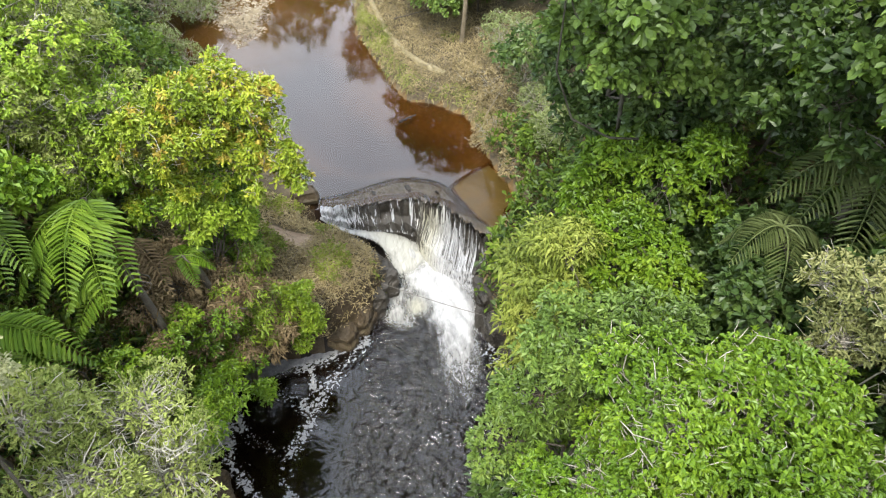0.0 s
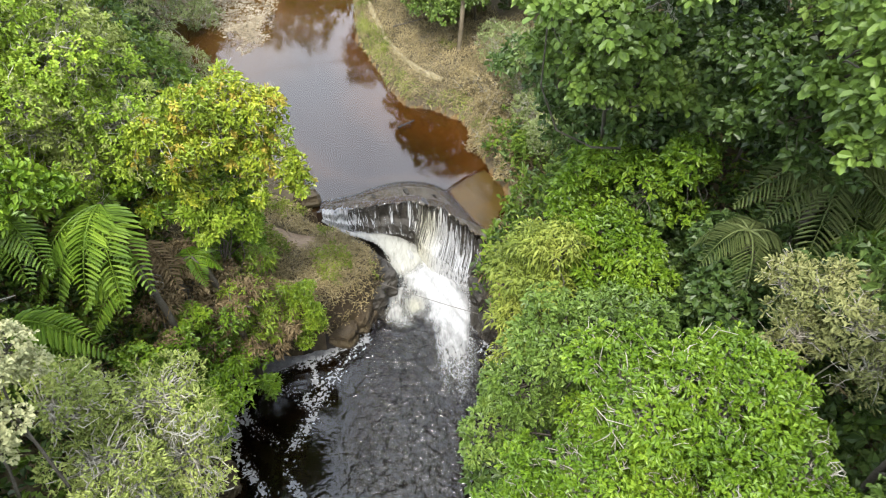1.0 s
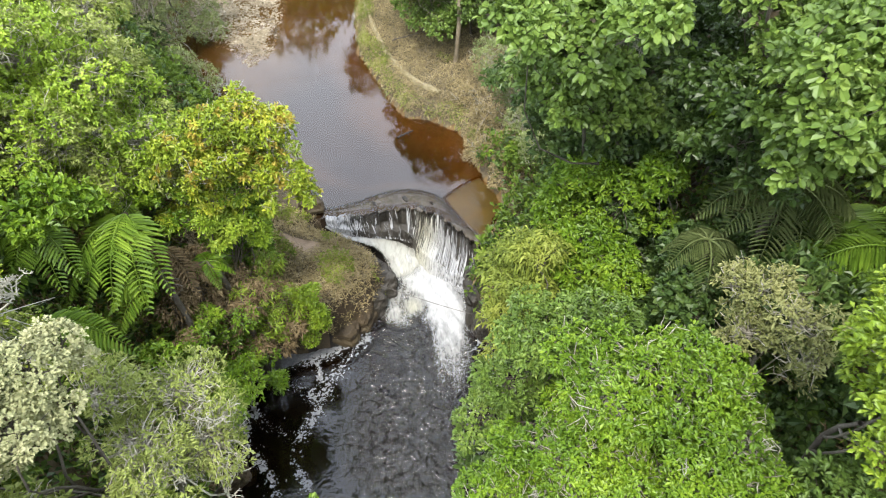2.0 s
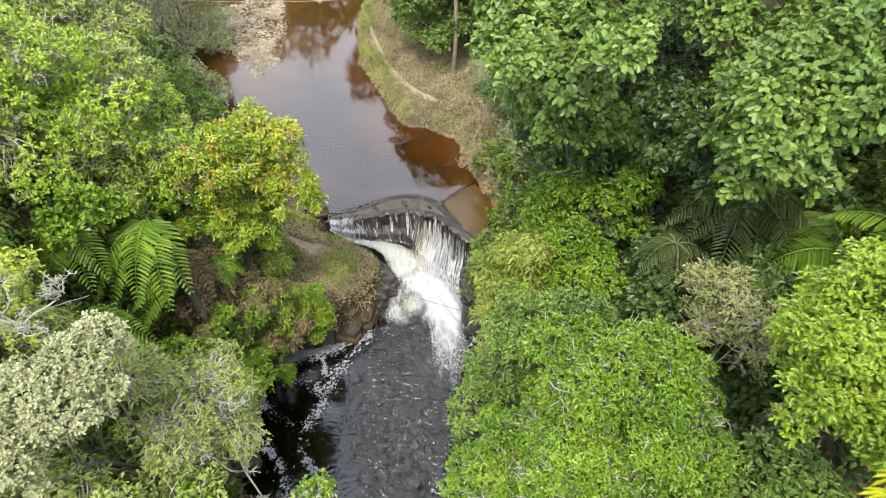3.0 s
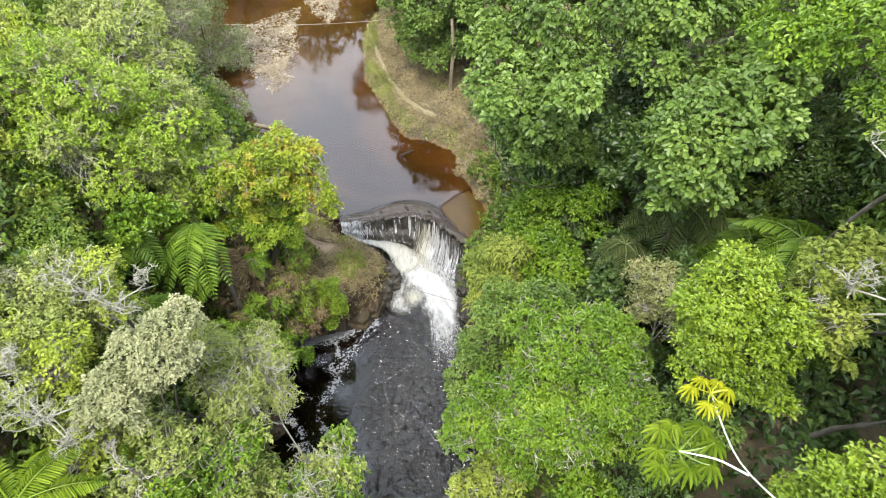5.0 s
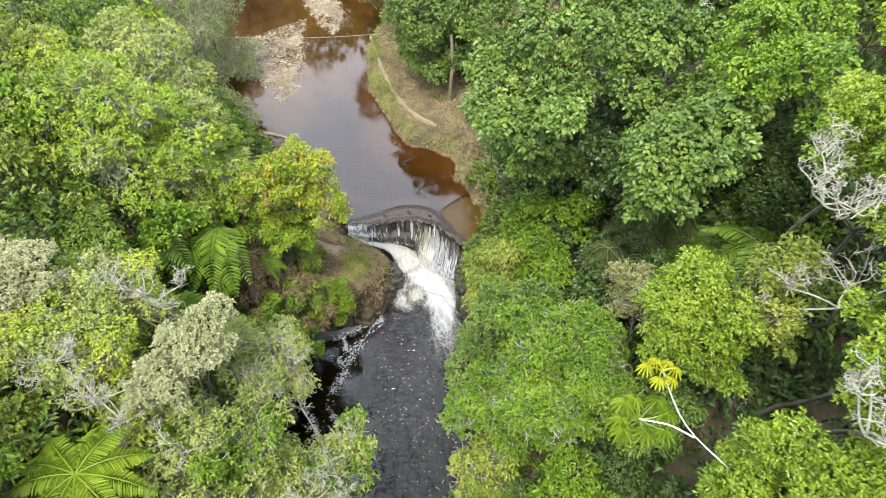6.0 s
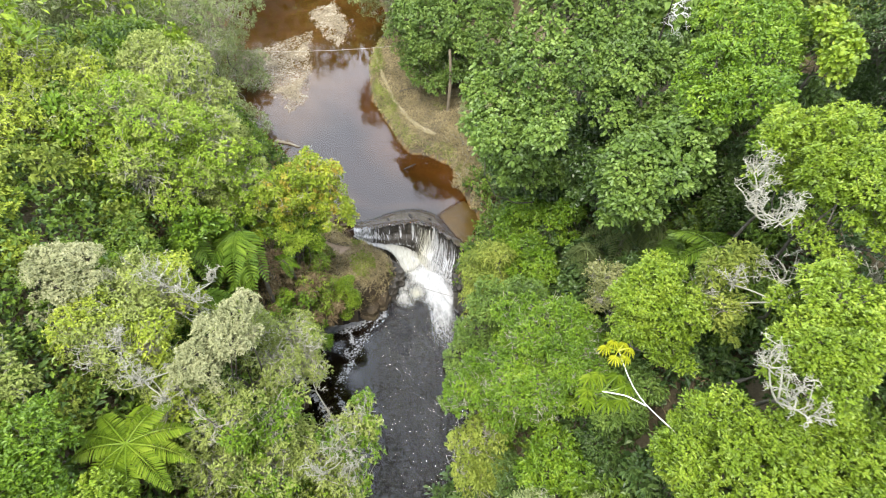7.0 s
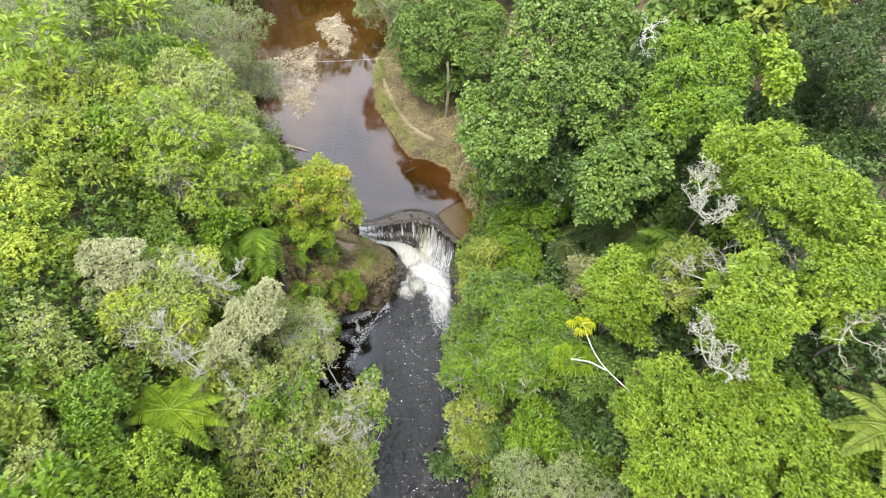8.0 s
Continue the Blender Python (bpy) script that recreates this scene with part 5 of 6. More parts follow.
tree("broadleaf_tree", "dark green tree at the stream's bend", "tree",
     [(-6.68, 0.14, 4.05, 1.55), (-4.66, 0.66, 2.97, 1.63), (-2.99, 0.76, 2.78, 1.07)], 124, leaf='grass', twigs=0.3, bark=PALE_BARK)
# ---- trees on the right bank ----
tree("broadleaf_tree", "dark-leaved tree beside the trampled river bank", "broad",
     [(0.09, 28.87, 5.71, 2.18), (-1.4, 30.62, 5.75, 1.65), (2.9, 27.4, 5.3, 1.75), (1.2, 29.2, 4.6, 1.4), (2.95, 28.97, 6.27, 1.85), (1.17, 30.75, 6.69, 1.89), (-0.64, 28.37, 4.39, 1.43)], 125, leaf='blue', root=(1.6, 29.5))
tree("broadleaf_tree", "tall bluish-green tree with broad leaves", "broad",
     [(4.42, 13.87, 13.91, 1.71), (6.2, 13.95, 14.13, 1.71), (3.67, 12.03, 13.0, 1.35), (6.46, 11.94, 13.33, 1.55), (4.92, 11.71, 13.21, 1.33)], 126, leaf='blue', fine=True, skirt=False, root=(6.4, 16.5))
tree("broadleaf_tree", "broad-leaved tree overhanging the fall", "broad",
     [(2.27, 10.99, 11.46, 1.2), (3.89, 10.9, 11.94, 1.1), (2.9, 9.8, 11.0, 0.9), (2.2, 12.25, 11.8, 1.06), (3.65, 9.0, 12.3, 0.7), (1.75, 9.3, 11.9, 0.5), (2.8, 9.9, 10.1, 0.6), (3.6, 10.3, 9.8, 0.62), (4.5, 10.6, 9.4, 0.55), (2.2, 10.7, 10.3, 0.6)], 127, leaf='blue', skirt=False, root=(4.6, 15.2), fine=True)
tree("broadleaf_tree", "glossy broad-leaved tree with a domed crown", "broad",
     [(6.6, 7.6, 13.0, 0.95), (5.6, 6.9, 12.6, 0.75), (5.75, 6.3, 12.1, 0.7), (6.8, 6.5, 12.8, 0.9), (7.4, 7.0, 13.0, 0.85), (5.6, 7.2, 11.5, 0.55), (7.9, 8.0, 13.4, 0.85), (5.45, 6.3, 11.4, 0.42), (6.3, 6.3, 11.7, 0.55)], 128, leaf='blue', fine=True, skirt=False, root=(8.4, 12.4))
tree("broadleaf_tree", "bluish-green broad-leaved tree on the steep slope", "broad",
     [(6.9, 9.7, 11.5, 1.1), (8.2, 10.2, 12.4, 1.1), (7.4, 8.7, 12.1, 0.8), (6.0, 10.7, 12.3, 0.95), (7.6, 11.6, 13.2, 1.0)], 200, leaf='blue', skirt=False, root=(8.4, 13.4))
# added tree; its dark leaves stand in for the shade between crowns
tree("broadleaf_tree", "dark-leaved filler tree standing in for the shaded gap between crowns", "broad",
     [(6.8, 13.5, 9.3, 0.9), (7.4, 15.5, 8.6, 1.0), (6.2, 14.6, 9.3, 0.9), (8.2, 16.5, 9.2, 1.0)], 201, leaf='deep')
tree("broadleaf_tree", "dark small-leaved tree above the fern hollow", "tree",
     [(9.6, 7.4, 10.5, 0.85), (10.5, 7.0, 10.9, 0.85), (10.0, 8.6, 11.0, 0.85), (11.2, 7.8, 11.4, 0.8)], 202, leaf='deep')
tree("broadleaf_tree", "bright green tree rising among dark ones", "round",
     [(9.57, 11.31, 14.91, 1.26), (8.62, 9.59, 14.57, 1.02), (9.98, 9.69, 14.74, 1.11), (8.11, 8.45, 13.94, 1.0), (9.38, 8.01, 14.48, 1.16), (10.99, 11.43, 15.08, 0.85)], 129, leaf='bright', coarse=1.1)
tree("broadleaf_tree", "yellow-leaved sapling with large round leaves", "broad",
     [(11.81, 10.47, 15.62, 0.5), (11.9, 9.52, 15.52, 0.48), (11.49, 8.42, 15.33, 0.43), (11.99, 8.9, 15.46, 0.36)], 130, leaf='lime', coarse=1.3)
tree("broadleaf_tree", "grey-green tree with drooping twigs", "tree",
     [(14.8, 11.17, 14.58, 1.68), (16.53, 12.33, 15.09, 1.51), (15.47, 9.38, 14.53, 1.21), (14.3, 12.82, 14.81, 1.11)], 131, leaf='deep', twigs=0.25)
tree("broadleaf_tree", "dark green tree in shade", "tree",
     [(15.1, 10.9, 11.5, 1.6), (16.3, 9.38, 11.84, 1.73), (13.1, 11.01, 12.2, 0.91)], 132, leaf='deep')
tree("broadleaf_tree", "light green spreading tree with flat layers", "round",
     [(8.43, 4.34, 15.85, 0.74), (9.48, 3.87, 16.03, 0.8), (9.84, 2.71, 16.0, 0.84), (10.5, 1.87, 15.76, 0.9), (9.3, 2.46, 15.61, 0.77), (11.1, 1.04, 15.56, 0.88), (8.77, 3.26, 15.73, 0.56)], 133, leaf='lime', coarse=0.66, core=0.55, lumps=12, ragged=0.5)
tree("broadleaf_tree", "light green leafy tree beside dead branches", "round",
     [(8.11, 0.02, 14.99, 0.72), (7.44, -0.74, 14.61, 0.64), (8.29, -0.88, 14.79, 0.7), (7.67, -1.47, 14.46, 0.56)], 134, leaf='lime', coarse=0.66, core=0.55, lumps=12, ragged=0.5)
tree("broadleaf_tree", "green tree on the upper slope", "round",
     [(10.08, 0.24, 15.17, 0.79), (10.62, -0.46, 15.15, 0.84), (9.6, -0.43, 14.67, 0.58)], 135, leaf='lime', coarse=0.66, core=0.55, lumps=12, ragged=0.5)
tree("broadleaf_tree", "dark tree in the hollow of the slope", "tree",
     [(10.67, 0.35, 12.01, 0.98), (11.7, 0.15, 12.03, 0.97), (11.91, -1.01, 11.83, 0.94), (10.86, -0.65, 10.98, 0.98)], 136, leaf='deep')
tree("broadleaf_tree", "small light green tree before the ferns", "round",
     [(5.8, 2.85, 12.36, 0.66), (5.33, 2.51, 11.9, 0.8), (6.3, 2.24, 11.96, 0.7), (5.99, 1.82, 11.4, 0.62)], 137, leaf='lime', coarse=0.66, core=0.55, lumps=12, ragged=0.5)
tree("broadleaf_tree", "green tree with epiphytes on its boughs", "tree",
     [(7.47, 3.16, 12.23, 0.63), (8.05, 3.2, 12.69, 0.54), (7.53, 2.32, 11.87, 0.54)], 138, leaf='grass', bark=PALE_BARK)
tree("broadleaf_tree", "light green tree with rounded tufts on the slope", "round",
     [(6.09, -1.11, 12.49, 0.76), (5.52, -1.6, 11.92, 0.69), (6.63, -1.92, 12.45, 0.81), (7.6, -1.75, 12.71, 0.73), (8.64, -2.21, 12.94, 0.72)], 139, leaf='lime', coarse=0.66, core=0.55, lumps=12, ragged=0.5)
tree("broadleaf_tree", "lime-green tree low on the slope", "round",
     [(6.46, -3.13, 12.41, 0.84), (5.68, -3.18, 11.62, 0.79), (7.63, -3.1, 12.63, 0.83), (7.15, -3.99, 12.43, 0.81)], 140, leaf='lime', coarse=0.66, core=0.55, lumps=12, ragged=0.5)
tree("broadleaf_tree", "lime-green tree beside another like it", "round",
     [(8.95, -3.25, 12.9, 0.75), (8.6, -4.1, 12.65, 0.8), (9.66, -3.99, 12.71, 0.74), (10.33, -3.21, 12.85, 0.56)], 141, leaf='lime', coarse=0.66, core=0.55, lumps=12, ragged=0.5)
tree("broadleaf_tree", "green domed tree over the stream with pale twigs", "round",
     [(3.03, 4.84, 7.62, 1.19), (4.09, 4.46, 8.11, 1.06), (2.34, 4.41, 6.45, 1.11), (3.51, 3.55, 6.93, 1.27), (1.93, 3.73, 5.57, 0.9), (4.47, 3.24, 8.04, 0.82), (4.54, 4.3, 8.47, 0.7), (4.56, 2.95, 7.98, 0.75), (3.67, 2.84, 7.31, 0.8), (2.64, 3.12, 6.75, 0.8), (4.79, 3.58, 8.32, 0.55), (3.86, 5.25, 8.0, 0.6), (1.53, 3.63, 5.99, 0.7)], 142, leaf='bright', bark=PALE_BARK, twigs=0.35, coarse=0.66, core=0.65, lumps=10)
tree("broadleaf_tree", "fine-leaved green tree beside the pool", "tree",
     [(2.22, 6.65, 6.8, 0.94), (3.17, 6.56, 7.42, 0.92), (1.59, 6.52, 5.52, 0.73), (1.16, 6.47, 4.05, 0.8)], 143, leaf='blue', coarse=0.8)
tree("willowy_tree", "yellow-green tree with long drooping leaves", "willow",
     [(2.2, 9.99, 6.01, 0.62), (1.85, 10.11, 4.84, 0.55), (2.2, 9.37, 5.12, 0.75), (1.84, 9.56, 4.04, 0.55), (2.53, 9.42, 6.25, 0.58), (2.05, 9.22, 3.46, 0.5), (1.75, 10.6, 4.96, 0.36)], 144, leaf='grass', core=0.65, lumps=9)
tree("broadleaf_tree", "bright green shrubby tree above the slab", "round",
     [(3.35, 11.6, 6.64, 0.62), (3.88, 11.49, 7.03, 0.73), (3.05, 11.3, 6.0, 0.56), (4.57, 10.89, 7.07, 0.65), (5.26, 10.67, 7.67, 0.68)], 145, leaf='bright', fine=True)
tree("broadleaf_tree", "bright green bush with crowded leaf tufts", "round",
     [(3.67, 10.13, 6.19, 0.72), (3.45, 9.57, 5.6, 0.66), (4.19, 9.32, 6.2, 0.69), (4.31, 8.49, 6.3, 0.5)], 146, leaf='bright', fine=True)
tree("broadleaf_tree", "dark glossy shrub in the slope's shade", "broad",
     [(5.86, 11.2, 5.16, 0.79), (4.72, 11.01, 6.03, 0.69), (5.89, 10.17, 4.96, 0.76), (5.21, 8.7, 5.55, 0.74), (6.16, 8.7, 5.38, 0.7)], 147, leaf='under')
tree("broadleaf_tree", "dark big-leaved tree on the slope", "broad",
     [(4.1, 12.96, 8.57, 1.07), (3.04, 13.88, 7.76, 1.04), (4.83, 12.08, 9.43, 0.98), (4.68, 12.07, 7.77, 0.96), (5.4, 10.68, 9.65, 0.9), (3.77, 12.94, 7.03, 0.78)], 148, leaf='under', fine=True, root=(4.6, 15.0))
tree("broadleaf_tree", "deep green tree beneath the tall ones", "broad",
     [(5.55, 9.74, 10.68, 0.88), (5.62, 8.25, 10.72, 0.72), (6.05, 9.73, 9.35, 0.59)], 149, leaf='deep', root=(6.6, 13.6))
tree("sapling", "slender sapling with lime-yellow round leaves", "broad",
     [(5.86, 9.08, 10.63, 0.24), (5.51, 9.08, 10.58, 0.2), (6.06, 9.08, 10.28, 0.18)], 158, leaf='fresh', coarse=0.9, fine=True, root=(6.6, 12.4), lumps=2, skirt=False)
tree("grey_shrub_tree", "olive thin-leaved tree with pale twigs", "fine",
     [(5.78, 6.2, 8.9, 0.5), (6.1, 5.3, 9.0, 0.5), (5.56, 5.8, 8.2, 0.45), (6.3, 6.0, 8.9, 0.45), (5.5, 6.4, 8.7, 0.4), (6.2, 4.9, 8.5, 0.4)], 150, leaf='olive', twigs=0.6, coarse=0.9, bark=PALE_BARK, core=0.65)
tree("broadleaf_tree", "dark green bush under the leaning trees", "broad",
     [(5.98, 8.33, 7.35, 1.08), (6.68, 7.01, 7.43, 0.93), (5.4, 7.08, 7.01, 0.94), (6.98, 4.37, 6.88, 1.09), (6.01, 3.44, 6.74, 0.97)], 151, leaf='under')
tree("broadleaf_tree", "green shrub with light new leaves", "round",
     [(3.86, 1.68, 5.76, 0.88), (3.44, 1.0, 5.38, 0.84), (4.36, 0.84, 5.87, 0.72)], 152, leaf='bright', coarse=1.15)
tree("broadleaf_tree", "pale-leaved branch tree over the stream", "round",
     [(1.29, 2.46, 4.43, 0.78), (1.93, 2.83, 4.83, 0.78), (1.51, 1.85, 3.82, 0.79)], 153, leaf='grass', bark=PALE_BARK, twigs=0.3)
tree("broadleaf_tree", "shadowy green tree on the stream bank", "tree",
     [(5.74, 1.95, 5.7, 1.26), (5.95, 0.5, 5.51, 1.22), (2.78, 1.6, 3.86, 1.0), (4.91, 2.5, 6.33, 0.95)], 154, leaf='under')
tree("grey_shrub_tree", "grey-green feathery shrub with rusty flower heads", "fine",
     [(3.0, -1.03, 6.13, 1.14), (4.53, -1.33, 6.76, 1.11), (5.42, -1.92, 7.26, 0.72)], 155, leaf='grey')
tree("broadleaf_tree", "dark tree behind the light green crowns", "tree",
     [(8.35, 3.07, 8.63, 1.2), (9.43, 3.79, 8.97, 1.01), (10.24, 9.68, 8.34, 1.21), (8.86, 1.96, 8.56, 0.97)], 156, leaf='under')
tree("broadleaf_tree", "grey-green tree at the river bend upstream", "fine",
     [(-4.7, 36.4, 5.6, 1.35), (-3.8, 36.2, 4.6, 1.2), (-5.3, 36.7, 4.9, 0.9), (-3.0, 37.2, 3.4, 1.2), (-3.4, 40.0, 4.0, 1.4)], 180, leaf="grey", root=(-2.4, 38.2), coarse=1.2, lumps=8)
tree("broadleaf_tree", "bluish-green leafy bush beneath light green crowns", "tree",
     [(5.98, 2.78, 8.1, 0.62), (5.5, 2.5, 7.8, 0.55), (6.4, 2.4, 8.2, 0.55), (5.9, 2.0, 7.6, 0.55), (5.3, 2.0, 7.3, 0.45)], 157, leaf='blue', coarse=0.85, fine=True)
# ---- bushes by the water ----
tree("bush", "dry grey-brown bush on the far river bank", "fine",
     [(2.06, 21.18, 0.34, 1.11), (2.45, 19.2, 0.56, 0.63), (2.57, 22.68, 0.61, 1.26), (3.38, 19.93, 1.02, 1.15), (1.87, 24.2, 0.66, 1.19), (0.86, 25.39, 0.46, 0.99)], 158, leaf='straw', twigs=0.4, category='bush')
tree("bush", "grey-green scrubby bush beside dark trees", "fine",
     [(3.24, 22.14, 2.44, 1.28), (3.43, 19.9, 2.48, 1.1), (2.5, 23.86, 2.86, 1.33), (3.83, 18.46, 2.57, 0.87)], 159, leaf='grey', twigs=0.3, category='bush')
tree("bush", "grey-green bush hanging over the river", "fine",
     [(-11.08, 26.08, 0.63, 1.18), (-11.93, 26.21, 1.21, 1.25), (-13.77, 32.85, 1.43, 1.37), (-13.27, 30.16, 1.26, 1.24), (-12.68, 32.85, 0.74, 1.3), (-11.76, 30.92, 0.55, 1.0)], 160, leaf='grey', twigs=0.3, coarse=1.4, category='bush')
tree("bush", "small-leaved bush hanging over the pool", "tree",
     [(-5.63, 9.72, 0.7, 0.73), (-5.79, 8.77, 0.91, 0.7), (-5.65, 10.86, 0.34, 0.69), (-4.95, 10.45, -0.45, 0.36)], 161, leaf='bright', category='bush', coarse=0.78, core=0.65, lumps=8)
tree("bush", "green shrub at the head of the point", "round",
     [(-6.1, 14.9, 1.9, 0.5), (-6.4, 14.0, 2.2, 0.5), (-6.74, 13.15, 2.87, 0.5), (-5.85, 14.3, 1.5, 0.36)], 162, leaf='bright', coarse=0.9, category='bush', fine=True)
tree("bush", "bright green shrub beneath the leaning yellow tree", "round",
     [(-6.4, 12.34, 4.6, 0.42), (-5.74, 12.45, 4.35, 0.42), (-5.18, 12.71, 4.3, 0.4), (-5.2, 12.75, 3.7, 0.36), (-6.1, 12.4, 3.8, 0.4)], 159, leaf='fresh', category='bush', fine=True, coarse=0.85, root=(-6.6, 13.6), skirt=False)
tree("bush", "yellow-green shrub on the rocky point", "round",
     [(-4.0, 12.6, 1.2, 0.36), (-3.7, 12.3, 0.7, 0.28), (-3.9, 12.35, 0.0, 0.36), (-4.15, 12.2, -0.6, 0.34), (-4.4, 12.7, 0.9, 0.34)], 163, leaf='lime', category='bush', coarse=0.7)
tree("bush", "narrow-leaved shrub on the point's flank", "willow",
     [(-5.39, 13.2, 1.87, 0.55), (-5.51, 11.98, 2.04, 0.59), (-4.9, 12.51, 1.18, 0.51), (-5.17, 11.59, 1.03, 0.57)], 164, leaf='lime', category='bush', coarse=0.7, core=0.6, flush=('dry', 0.3, 0.4))
tree("bush", "dead brown fronds tangled on the bank", "willow",
     [(-7.23, 12.27, 3.07, 0.57), (-6.77, 11.72, 2.56, 0.57), (-7.16, 10.52, 3.08, 0.54), (-6.04, 12.34, 2.1, 0.49), (-6.37, 11.32, 1.98, 0.51), (-4.68, 12.18, 0.28, 0.49), (-4.98, 11.64, -0.1, 0.45), (-5.6, 11.21, 0.49, 0.47)], 165, leaf='dry', category='bush', twigs=0.4)
tree("bush", "mid-green bush low on the ferny bank", "tree",
     [(-6.48, 10.59, 2.54, 0.42), (-6.12, 10.46, 1.52, 0.44), (-6.58, 9.58, 2.71, 0.46), (-5.63, 10.9, 2.15, 0.4)], 166, leaf='bright', category='bush', twigs=0.3, coarse=0.75, flush=('dry', 0.25, 0.4))
tree("bush", "light green shrub at the foot of the ferns", "tree",
     [(-8.82, 8.35, 4.79, 0.72), (-8.24, 8.27, 4.69, 0.53), (-6.98, 8.58, 3.44, 0.57)], 167, leaf='bright', category='bush')
tree("bush", "green shrub clinging above the trail", "tree",
     [(-0.8, 30.74, 2.7, 1.32), (0.83, 30.25, 2.94, 1.22), (-1.62, 32.38, 2.21, 1.04)], 168, leaf='mid', category='bush')
# ---- ferns, palms and bare trees ----
tree_fern("tree_fern", "tree fern with long arching fronds on the bank", (-7.75, 11.0, 6.15), 2.3, 5, 169, hang=1.0, pinna=0.24, narrow=0.036, pairs=26, start=3.9, spread=2.0, leaf='fern')
tree_fern("tree_fern", "lower tree fern spreading over the ferny bank", (-7.0, 10.1, 4.9), 1.7, 4, 199, hang=0.7, pinna=0.27, narrow=0.045, pairs=22, start=2.6, spread=1.9, leaf='fern')
tree_fern("fern", "withered brown fern fronds under the living ones", (-7.36, 11.27, 4.7), 1.3, 5, 170, hang=1.1, pinna=0.28, narrow=0.045, pairs=18, start=3.6, spread=2.4, leaf='dry')
tree_fern("tree_fern", "tree fern on the steep leafy bank", (-9.6, 10.3, 6.5), 1.8, 6, 171, hang=0.9, pinna=0.28, narrow=0.04, pairs=24, start=3.2, spread=3.0, leaf='fern')
tree_fern("tree_fern", "young tree fern low on the bank", (-8.73, 7.9, 5.7), 2.0, 7, 172, hang=0.9, pinna=0.26, narrow=0.04, pairs=26, start=3.6, spread=3.2, leaf='fern')
tree_fern("fern", "small green fern on the tangled bank", (-6.5, 11.77, 3.6), 0.9, 6, 173, hang=0.8, pinna=0.28, narrow=0.05, pairs=18, leaf='bright')
tree_fern("fern", "brown withered fern on the tangled bank", (-6.98, 11.28, 3.7), 0.9, 6, 174, hang=1.0, pinna=0.28, narrow=0.05, pairs=18, leaf='dry')
tree_fern("fern", "dry fern above the slack water", (-5.74, 11.44, 2.2), 0.8, 6, 175, hang=0.9, pinna=0.28, narrow=0.05, pairs=18, leaf='dry')
tree_fern("tree_fern", "tree fern half hidden by leaves", (-8.49, 12.32, 5.4), 1.2, 8, 176)
tree_fern("tree_fern", "yellowing tree fern among the tree tops", (-8.36, 0.64, 8.0), 1.9, 11, 177, leaf='lime', pinna=0.2)
tree_fern("tree_fern", "yellow-green tree fern at the slope's edge", (-12.85, 0.34, 9.6), 2.0, 11, 178, leaf='lime')
tree_fern("tree_fern", "tall green tree fern under the dark trees", (8.45, 6.9, 9.0), 2.3, 7, 179, pinna=0.23, pairs=30, narrow=0.034, hang=0.75, start=1.2, spread=3.2, rise=0.5)
tree_fern("tree_fern", "broad green tree fern in the hollow", (8.9, 6.1, 10.3), 1.7, 8, 180, pinna=0.23, pairs=26, narrow=0.036, hang=0.7)
tree_fern("tree_fern", "tree fern crown between dark trees", (3.54, 36.29, 4.6), 2.2, 11, 181)
tree_fern("tree_fern", "tree fern crown high on the slope", (14.68, 18.83, 13.0), 2.0, 11, 182)
tree_fern("tree_fern", "light tree fern near the stream", (10.46, -3.42, 14.0), 1.7, 9, 183, leaf='grass')
tree_fern("feather_palm", "feather palm with dull grey-green fronds", (6.85, 8.4, 9.4), 1.7, 7, 184, leaf='palm', pinna=0.32, narrow=0.024, pairs=28, start=3.1, spread=3.8, hang=0.9, category='palm')
tree_fern("feather_palm", "small feather palm in the shade", (5.4, 7.8, 8.4), 1.05, 7, 185, leaf='palm', pinna=0.34, narrow=0.024, pairs=24, hang=1.3, rise=0.6, category='palm')
tree_fern("feather_palm", "low palm at the stream's edge", (1.93, 2.11, 4.2), 1.1, 9, 186, leaf='grass', pinna=0.3, narrow=0.03, category='palm')
lichen_tree("lichen_tree", "dead tree bristling with pale lichened twigs", (8.6, 5.2), [(7.33, 3.25, 15.85, 0.42), (7.15, 2.75, 15.4, 0.40), (7.5, 1.95, 15.6, 0.48), (7.9, 2.5, 15.3, 0.36), (7.75, 3.5, 15.3, 0.34)], 187)
lichen_tree("lichen_tree", "dead lichened boughs beneath a light green tree", (9.3, 4.0), [(8.57, 2.38, 13.27, 0.55), (7.5, 2.5, 12.9, 0.42), (9.15, 1.56, 14.2, 0.50), (7.05, 2.44, 11.9, 0.40), (9.9, 1.3, 14.3, 0.42)], 188)
lichen_tree("lichen_tree", "dead white branches beneath a leafy crown", (8.2, 1.2), [(6.41, -1.35, 15.0, 0.40), (6.71, -1.94, 14.6, 0.42), (6.9, -1.0, 14.7, 0.34), (7.1, -2.2, 14.4, 0.32)], 189)
lichen_tree("lichen_tree", "bare white twigs poking out of dark leaves", (4.4, 14.6), [(2.43, 10.29, 10.7, 0.35), (3.68, 10.11, 11.08, 0.3)], 199)
bare_tree("bare_tree", "bare grey branches against dark leaves", (8.85, 14.6, 0), (8.35, 14.0, 14.6), 1.3, 190)
lichen_tree("lichen_tree", "bare white branches through a green thicket", (-8.6, 3.4), [(-7.6, 1.88, 8.6, 0.55), (-8.4, 2.3, 8.9, 0.6), (-9.86, 2.86, 9.0, 0.5), (-9.0, 3.2, 9.3, 0.5), (-7.2, 2.7, 8.8, 0.4)], 191)
